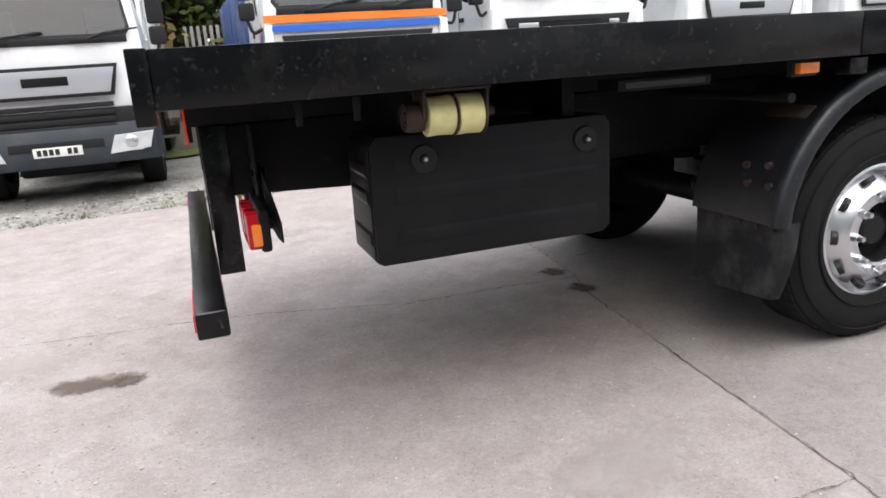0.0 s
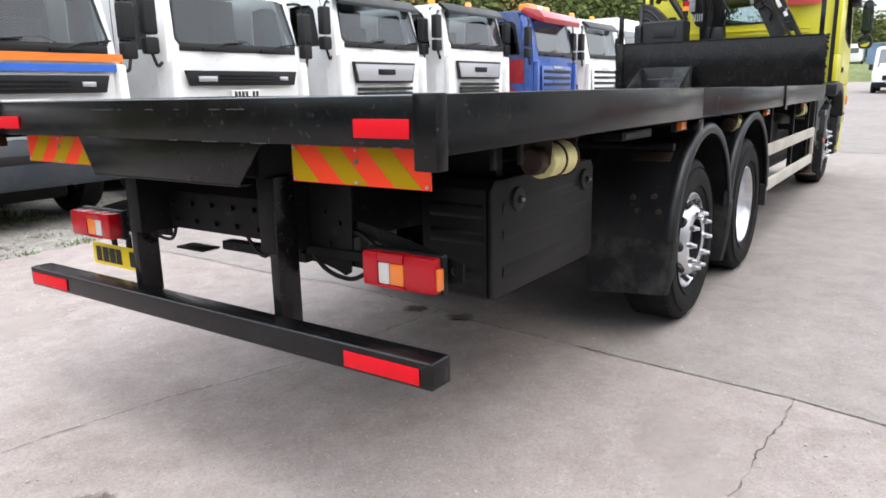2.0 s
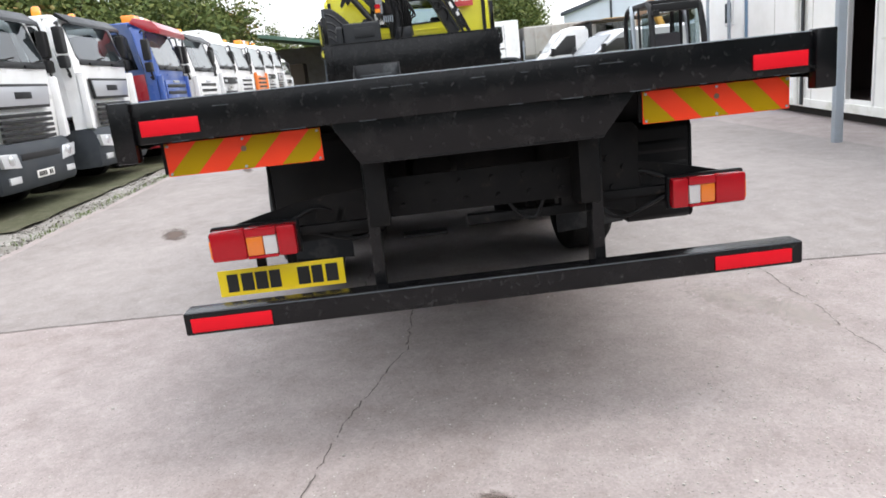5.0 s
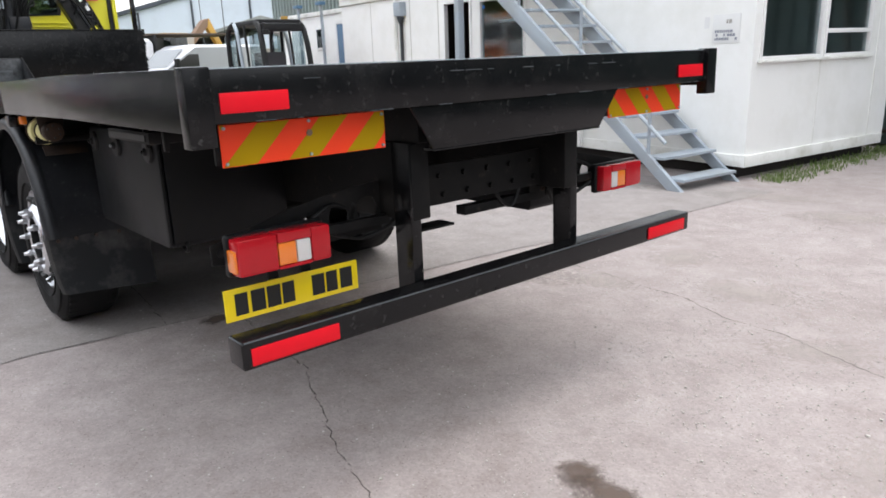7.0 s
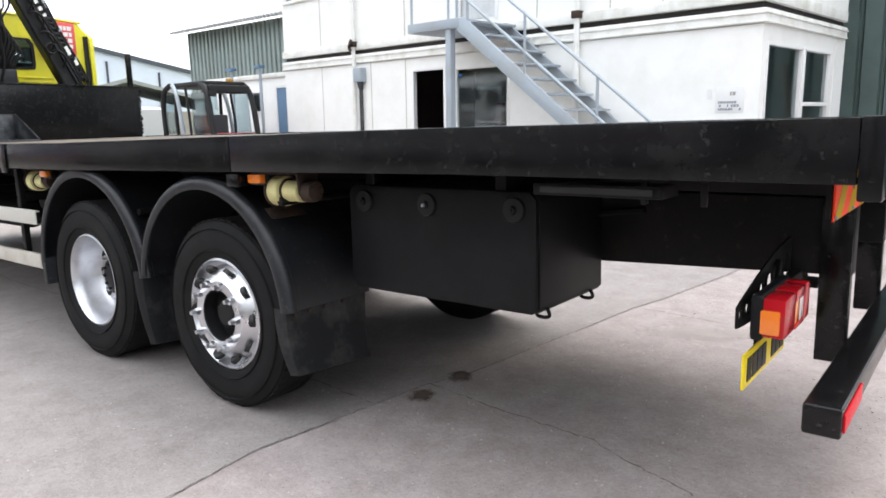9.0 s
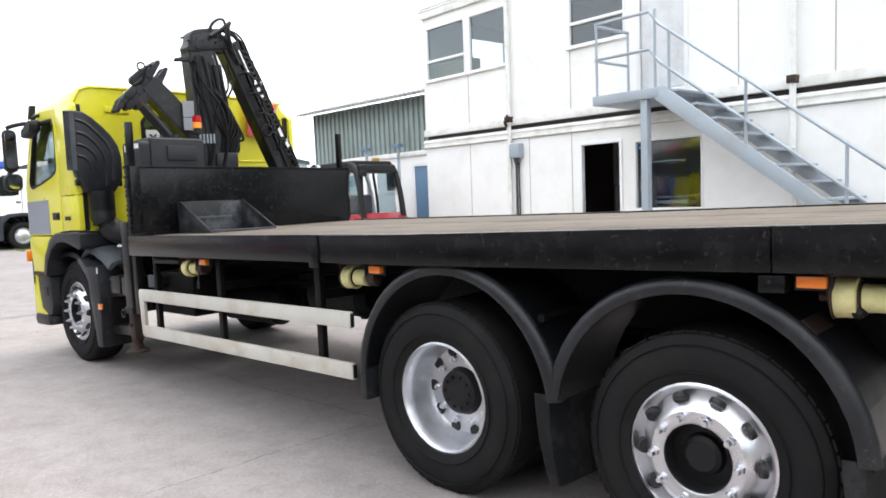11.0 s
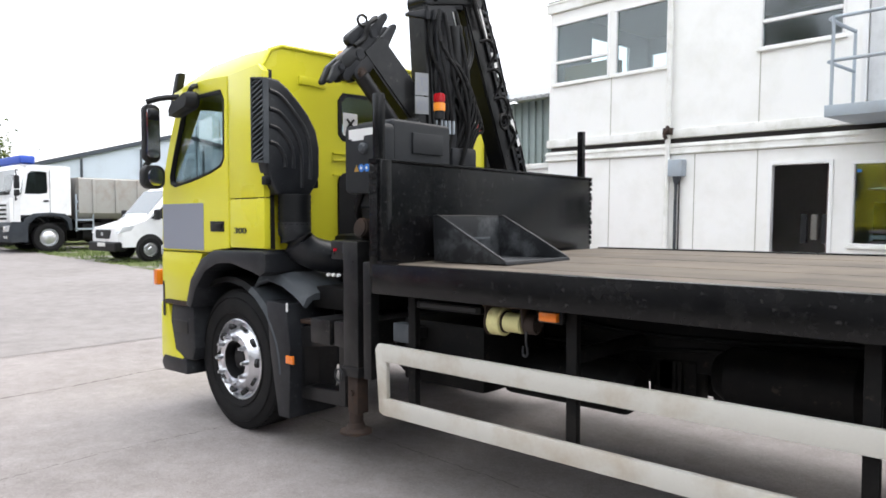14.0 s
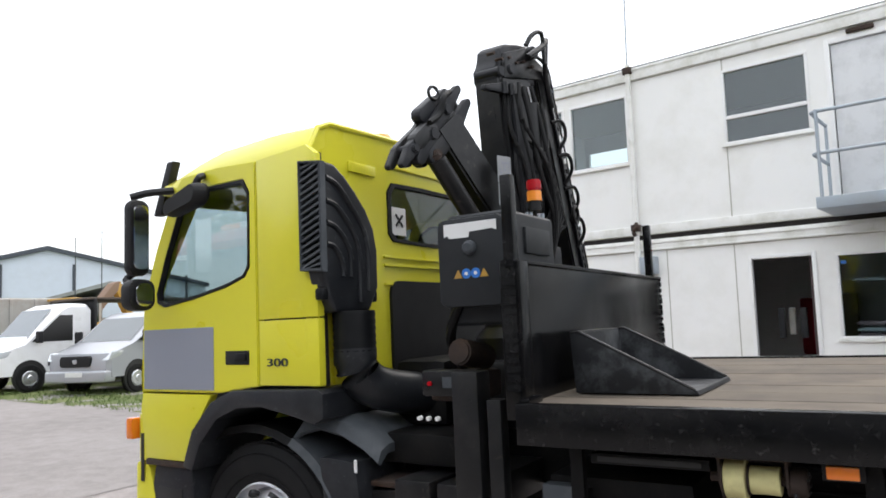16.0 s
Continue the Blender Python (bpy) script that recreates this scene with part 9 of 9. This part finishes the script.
# ---- vans ----
def van(name, label, x, y, rot, paint, H=2.3, L=5.6, pickup=False):
    """A panel van that faces down -x in its own frame."""
    t = thing(name, label, "van", (x, y, gz(x) + 0.01), "parked vans")
    t.rotation_euler = (0, 0, radians(rot))
    p = lambda nm, bm, m, lab="", sm=40, parent=None: part(nm, bm, M[m], parent or t, lab, sm)
    h = 0.98
    Lc = 2.55 if pickup else L
    def sec(yy, inset):
        return [(0.02 + inset * 1.5, yy, 0.42), (0.0 + inset * 1.5, yy, 0.72), (0.06 + inset, yy, 0.98), (0.85, yy, 1.22 - inset * 0.2), (1.62 + inset, yy, H - 0.14 - inset), (1.95, yy, H - inset), (Lc - 0.1, yy, H - inset), (Lc, yy, H - 0.1 - inset), (Lc, yy, 0.45), (Lc - 0.05, yy, 0.40)]
    p("van_body", bm_loft([sec(-h + 0.02, 0.10), sec(-h + 0.10, 0.03), sec(-h + 0.3, 0.0), sec(h - 0.3, 0.0), sec(h - 0.10, 0.03), sec(h - 0.02, 0.10)]), paint, "", 30)
    for s in (1, -1):
        g = bm_prism([(0.98, 1.25), (2.05, 1.25), (2.05, H - 0.32), (1.70, H - 0.32)], "y", s * (h - 0.035), s * (h - 0.008), 0.01)
        p("side_window", g, "ink")
        p("side_moulding", bm_box(1.4, Lc - 0.4, min(s * (h - 0.03), s * (h + 0.012)), max(s * (h - 0.03), s * (h + 0.012)), 0.62, 0.78, 0.01), "plastic")
        p("van_mirror", bm_box(1.05, 1.17, min(s * (h + 0.03), s * (h + 0.22)), max(s * (h + 0.03), s * (h + 0.22)), 1.22, 1.52, 0.03, 3), "grille")
        p("headlamp", bm_prism([(0.04, 0.82), (0.40, 0.90), (0.52, 1.05), (0.14, 1.02)], "y", s * (h - 0.26), s * (h - 0.015), 0.02), "headlamp", "clear headlamp")
        for xx in (0.95, L - 1.05):
            w = p("wheel", bm_lathe([(0.0, 0.02), (0.06, 0.02), (0.08, 0.0), (0.17, 0.005), (0.205, -0.03), (0.215, 0.0)], (xx, s * (h + 0.005), 0.34), "y", 24, s), "rim")
            p("tyre", bm_lathe([(0.21, -0.2), (0.3, -0.22), (0.345, -0.19), (0.35, -0.15), (0.35, -0.03), (0.33, 0.006), (0.27, 0.014), (0.21, 0.0)], (xx, s * (h + 0.002), 0.34), "y", 28, s), "rubber", parent=w)
            p("wheel_arch", bm_lathe([(0.0, -0.06), (0.42, -0.06), (0.42, 0.0), (0.0, 0.002)], (xx, s * (h - 0.016), 0.38), "y", 28, s), "ink")
    ws = bmesh.new()
    ws.faces.new([ws.verts.new(q) for q in ((0.90, -h + 0.16, 1.245), (0.90, h - 0.16, 1.245), (1.60, h - 0.22, H - 0.155), (1.60, -h + 0.22, H - 0.155))])
    bmesh.ops.translate(ws, verts=ws.verts[:], vec=(-0.012, 0, 0.012))
    p("windscreen", ws, "van_screen", "sky-reflecting windscreen", 0)
    gr = p("van_grille", bm_prism([(q[0], q[1] + 0.80) for q in rounded(0.95, 0.26, 0.08)], "x", -0.03, 0.05, 0.012), "grille")
    p("grille_badge", bm_prism([(q[0], q[1] + 0.80) for q in rounded(0.14, 0.10, 0.045)], "x", -0.04, -0.02, 0.004), "rim", "plain maker's badge", parent=gr)
    p("front_bumper", bm_box(-0.06, 0.3, -h + 0.04, h - 0.04, 0.30, 0.58, 0.06, 3), "plastic" if not paint.startswith("silver") else paint)
    p("number_plate", bm_box(-0.07, -0.055, -0.26, 0.26, 0.44, 0.55), "plate_white")
    if pickup:
        bd = p("dropside_body", bm_box(Lc + 0.08, L + 0.3, -1.05, 1.05, 0.85, 1.32, 0.02), "body_grey")
        p("body_headboard", bm_box(Lc + 0.06, Lc + 0.14, -1.05, 1.05, 0.9, H + 0.12, 0.02), "grille", parent=bd)
        p("body_rack", bm_box(Lc - 0.1, L + 0.2, -0.95, 0.95, H + 0.10, H + 0.16, 0.02), "bark", parent=bd)
    return t


van("parked_van", "white tipper van with black headboard on the grass strip", 26.1, -4.65, -90, "white_paint", 2.25, 5.6, True)
van("far_van", "white van facing down the yard at its far end", 42.5, -0.3, 0, "white_paint", 2.45, 5.6)
van("parked_van", "silver people-carrier van beside the white van", 23.05, -5.6, -77, "silver_paint", 1.98, 5.0)

# ---- machines ----
fl = thing("red_loader", "red compact loader with a black glazed roll cage", "loader", (12.75, -5.45, gz(12.75)))
fl.scale = (0.82, 0.95, 1.06)
part("loader_body", bm_prism([(-1.3, 0.45), (1.3, 0.45), (1.3, 1.0), (0.2, 1.12), (-0.9, 1.2), (-1.3, 1.05)], "y", -0.62, 0.62, 0.04), M["red_paint"], fl)
for x in (-0.8, 0.8):
    for s in (1, -1):
        w = part("wheel", bm_lathe([(0, 0.02), (0.1, 0.02), (0.2, -0.03), (0.24, 0.0)], (x, s * 0.82, 0.42), "y", 22, s), M["rim"], fl)
        part("tyre", bm_lathe([(0.23, -0.24), (0.36, -0.26), (0.42, -0.22), (0.42, -0.03), (0.36, 0.02), (0.23, 0.0)], (x, s * 0.82, 0.42), "y", 26, s), M["rubber"], w)
for s in (1, -1):
    part("cage_post", bm_tube(curve_pts([(1.0, s * 0.55, 1.0), (1.02, s * 0.55, 1.75), (0.92, s * 0.54, 2.02), (0.70, s * 0.52, 2.12)], 14), 0.055), M["grille"], fl)
    part("cage_post", bm_tube(curve_pts([(-1.08, s * 0.55, 1.1), (-0.98, s * 0.55, 1.6), (-0.84, s * 0.53, 1.98), (-0.62, s * 0.52, 2.10)], 14), 0.065), M["grille"], fl)
    part("door_post", bm_tube(curve_pts([(0.42, s * 0.56, 1.0), (0.44, s * 0.56, 1.6), (0.40, s * 0.55, 2.08)], 8), 0.04), M["grille"], fl)
    part("door_post", bm_tube(curve_pts([(-0.15, s * 0.56, 1.1), (-0.12, s * 0.56, 1.5), (-0.02, s * 0.55, 2.06)], 8), 0.03), M["grille"], fl)
    part("guard_tube", bm_tube(curve_pts([(0.05, s * 0.62, 1.0), (0.14, s * 0.62, 1.5), (0.30, s * 0.60, 1.95), (0.52, s * 0.56, 2.12)], 12), 0.045), M["steel_grey"], fl)
    for a, b in ((0.46, 0.95), (-0.85, -0.2)):
        part("side_pane", bm_prism([(a, 1.2), (b, 1.2), (b - 0.02, 1.95), (a + 0.06, 1.95)], "y", s * 0.53, s * 0.535), M["glass"], fl, "", 0)
part("cage_roof", bm_box(-0.75, 0.85, -0.54, 0.54, 2.06, 2.16, 0.04), M["grille"], fl)
part("roof_beam", bm_box(-0.95, -0.6, -0.5, 0.5, 1.93, 2.08, 0.04), M["grille"], fl)
part("seat", bm_box(-0.3, 0.2, -0.3, 0.3, 1.1, 1.55, 0.06, 3), M["interior"], fl)
part("work_lamp", bm_box(-0.70, -0.60, -0.25, -0.1, 2.14, 2.22, 0.02), M["bin_yellow"], fl)
part("work_lamp", bm_box(-1.06, -0.96, 0.40, 0.55, 1.86, 1.96, 0.02), M["grille"], fl)
dg = thing("yellow_digger", "yellow excavator with glazed cab and raised arm behind the vans", "excavator", (30.9, -10.4, gz(31) - 0.02))
dg.rotation_euler, dg.scale = (0, 0, radians(-82)), (0.94, 0.94, 0.92)
part("tracks", bm_box(-1.6, 1.6, -1.1, 1.1, 0.0, 0.75, 0.2, 3), M["rubber"], dg)
part("house", bm_box(-1.5, 1.3, -1.1, 1.1, 0.95, 1.9, 0.08), M["bin_yellow"], dg)
part("digger_cab", bm_box(-1.4, -0.2, -1.05, 0.1, 1.7, 2.75, 0.08), M["dark_glass"], dg)
part("digger_cab_roof", bm_box(-1.45, -0.15, -1.1, 0.15, 2.72, 2.82, 0.03), M["bin_yellow"], dg)
part("boom", bm_prism([(-0.2, 1.7), (0.1, 1.6), (1.6, 3.2), (1.7, 3.6), (1.4, 3.5)], "y", 0.1, 0.5, 0.03), M["rust_roof"], dg)
part("stick", bm_prism([(1.4, 3.5), (1.75, 3.6), (2.7, 1.6), (2.5, 1.5)], "y", 0.15, 0.45, 0.03), M["bin_yellow"], dg)
# low block wall and red barrier behind the gap in the row
bw = thing("block_wall", "low concrete block wall behind the lorries", "wall", (0.35, 11.2, 0))
for k in range(5):
    for r in range(2):
        part("block", bm_box(-1.6 + 0.95 * k + 0.3 * r, -0.67 + 0.95 * k + 0.3 * r, -0.3, 0.3, 0.55 * r - 0.1, 0.55 * r + 0.44, 0.03), M["wall_block"], bw)
part("red_barrier", bm_box(-1.8, 3.0, -0.2, 0.2, 1.02, 1.14, 0.02), M["red_paint"], bw)
rt = thing("red_trailer", "red box trailer standing behind the row", "trailer", (-0.9, 12.5, 0.0))
part("trailer_box", bm_box(-0.6, 0.3, -2, 5, 0.9, 3.4, 0.03), M["red_paint"], rt)
part("trailer_frame", bm_box(0.55, 0.75, -2, 5, 0.2, 3.4, 0.02), M["body_grey"], rt)
fence = thing("mesh_fence", "grey steel palisade fence panel", "fence", (0.6, 14.0, 0.0))
for k in range(14):
    part("pale", bm_box(0.14 * k - 0.3, 0.14 * k - 0.23, 0, 0.02, 0.1, 2.3), M["body_grey"], fence)


# ---- trees ----
def tree_meshes(seed, height, spread, leaves, leaf):
    rnd = random.Random(seed)
    bm = bmesh.new()
    trunk_top = height * 0.55
    join(bm, bm_tube(curve_pts([(0, 0, -0.3), (0.1 * spread * 0.2, 0.05, trunk_top * 0.4), (rnd.uniform(-0.3, 0.3), rnd.uniform(-0.3, 0.3), trunk_top)], 8), 0.16 * height / 8, 8))
    tips = []
    for k in range(11):
        a = rnd.uniform(0, 6.28)
        z0 = trunk_top * rnd.uniform(0.35, 1.0)
        r = spread * rnd.uniform(0.45, 0.95)
        tip = Vector((math.cos(a) * r, math.sin(a) * r, z0 + height * rnd.uniform(0.12, 0.42)))
        join(bm, bm_tube(curve_pts([(0, 0, z0), (tip.x * 0.5, tip.y * 0.5, z0 + (tip.z - z0) * 0.35), tuple(tip)], 6), 0.05 * height / 8, 5))
        tips += [tip, tip * 0.65 + Vector((0, 0, z0 * 0.35))]
    tips.append(Vector((0, 0, height * 0.9)))
    tips.append(Vector((0.3, 0.2, height * 0.75)))
    vs, fs = [], []
    for k in range(leaves):
        c = rnd.choice(tips)
        q = c + Vector((rnd.gauss(0, spread * 0.22), rnd.gauss(0, spread * 0.22), rnd.gauss(0, height * 0.085)))
        s = leaf * rnd.uniform(0.6, 1.5)
        u = Vector((rnd.gauss(0, 1), rnd.gauss(0, 1), rnd.gauss(0, 0.6))).normalized()
        w = u.cross(Vector((rnd.gauss(0, 1), rnd.gauss(0, 1), rnd.gauss(0, 1)))).normalized()
        i = len(vs)
        vs += [tuple(q - u * s), tuple(q + w * s * 0.55), tuple(q + u * s), tuple(q - w * s * 0.55)]
        fs.append((i, i + 1, i + 2, i + 3))
    me = bpy.data.meshes.new("crown")
    me.from_pydata(vs, [], fs)
    return bm, me


TREES = []
for i, (hgt, spr, lm) in enumerate(((9.0, 3.2, "leaf_a"), (7.2, 2.9, "leaf_b"), (8.0, 3.6, "leaf_a"))):
    tb, crown = tree_meshes(60 + i, hgt, spr, 5200, 0.17)
    me = bpy.data.meshes.new("trunk")
    tb.to_mesh(me)
    tb.free()
    me.materials.append(M["bark"])
    crown.materials.append(M[lm])
    TREES.append((me, crown))
rnd = random.Random(77)
spots = []
for k in range(26):
    spots.append((-16 + 3.1 * k + rnd.uniform(-1, 1), 16.5 + rnd.uniform(-1.5, 2.5) + 0.05 * k, rnd.uniform(0.75, 1.1)))
for k in range(16):
    spots.append((-10 + 5.0 * k + rnd.uniform(-1, 1), 23 + rnd.uniform(-2, 3), rnd.uniform(1.0, 1.3)))
for k in range(8):
    spots.append((114 + 1.5 * (k % 3), 19 - 3.0 * k + rnd.uniform(-1, 1), rnd.uniform(0.95, 1.25)))
for k in range(9):
    spots.append((66 + 5.0 * k, 4 - (62.6 + 5.0 * k) * rnd.uniform(0.17, 0.26), rnd.uniform(0.75, 1.0)))
spots += [(44.0, 13.6, 0.95), (48.5, 12.4, 0.9), (52.0, 13.4, 1.0), (110.0, 9.0, 1.1), (111.0, 5.0, 1.0)]
for i, (x, y, s) in enumerate(spots):
    t = thing("tree", "leafy tree with uneven green and brown crown", "tree", (x, y, gz(x) - 0.1), "trees round the yard")
    t.rotation_euler, t.scale = (0, 0, rnd.uniform(0, 6.28)), (s, s, s * rnd.uniform(0.9, 1.1))
    a, b = TREES[i % 3]
    for nm, me in (("trunk", a), ("crown", b)):
        o = new(nm, me)
        o.parent = t
# undergrowth below the trees
vs, fs = [], []
for k in range(26000):
    x, y = rnd.uniform(-18, 64), rnd.uniform(13.2, 16.5)
    q = Vector((x, y, abs(rnd.gauss(0, 1.0)) * 1.1))
    s = rnd.uniform(0.07, 0.2)
    u = Vector((rnd.gauss(0, 1), rnd.gauss(0, 1), rnd.gauss(0, 0.7))).normalized()
    w = u.cross(Vector((rnd.gauss(0, 1), rnd.gauss(0, 1), rnd.gauss(0, 1)))).normalized()
    i = len(vs)
    vs += [tuple(q - u * s), tuple(q + w * s * 0.6), tuple(q + u * s), tuple(q - w * s * 0.6)]
    fs.append((i, i + 1, i + 2, i + 3))
me = bpy.data.meshes.new("undergrowth")
me.from_pydata(vs, [], fs)
me.materials.append(M["leaf_b"])
tagged(new("undergrowth", me), "tangled green and brown undergrowth below the trees", "bushes", "", "stuff")
# hills far off
bm = bmesh.new()
prev = None
for k in range(81):
    a = radians(-75 + 150 * k / 80)
    r = 420
    z = 14 + 9 * noise.noise(Vector((k * 0.13, 1, 0))) + 3 * noise.noise(Vector((k * 0.7, 2, 0)))
    cur = [bm.verts.new((r * math.cos(a), r * math.sin(a), -2)), bm.verts.new(((r + 60) * math.cos(a), (r + 60) * math.sin(a), z))]
    if prev:
        bm.faces.new((prev[0], cur[0], cur[1], prev[1]))
    prev = cur
tagged(part("backdrop", bm, M["grass"], None), "wooded hills far beyond the yard", "hills", "", "structure")
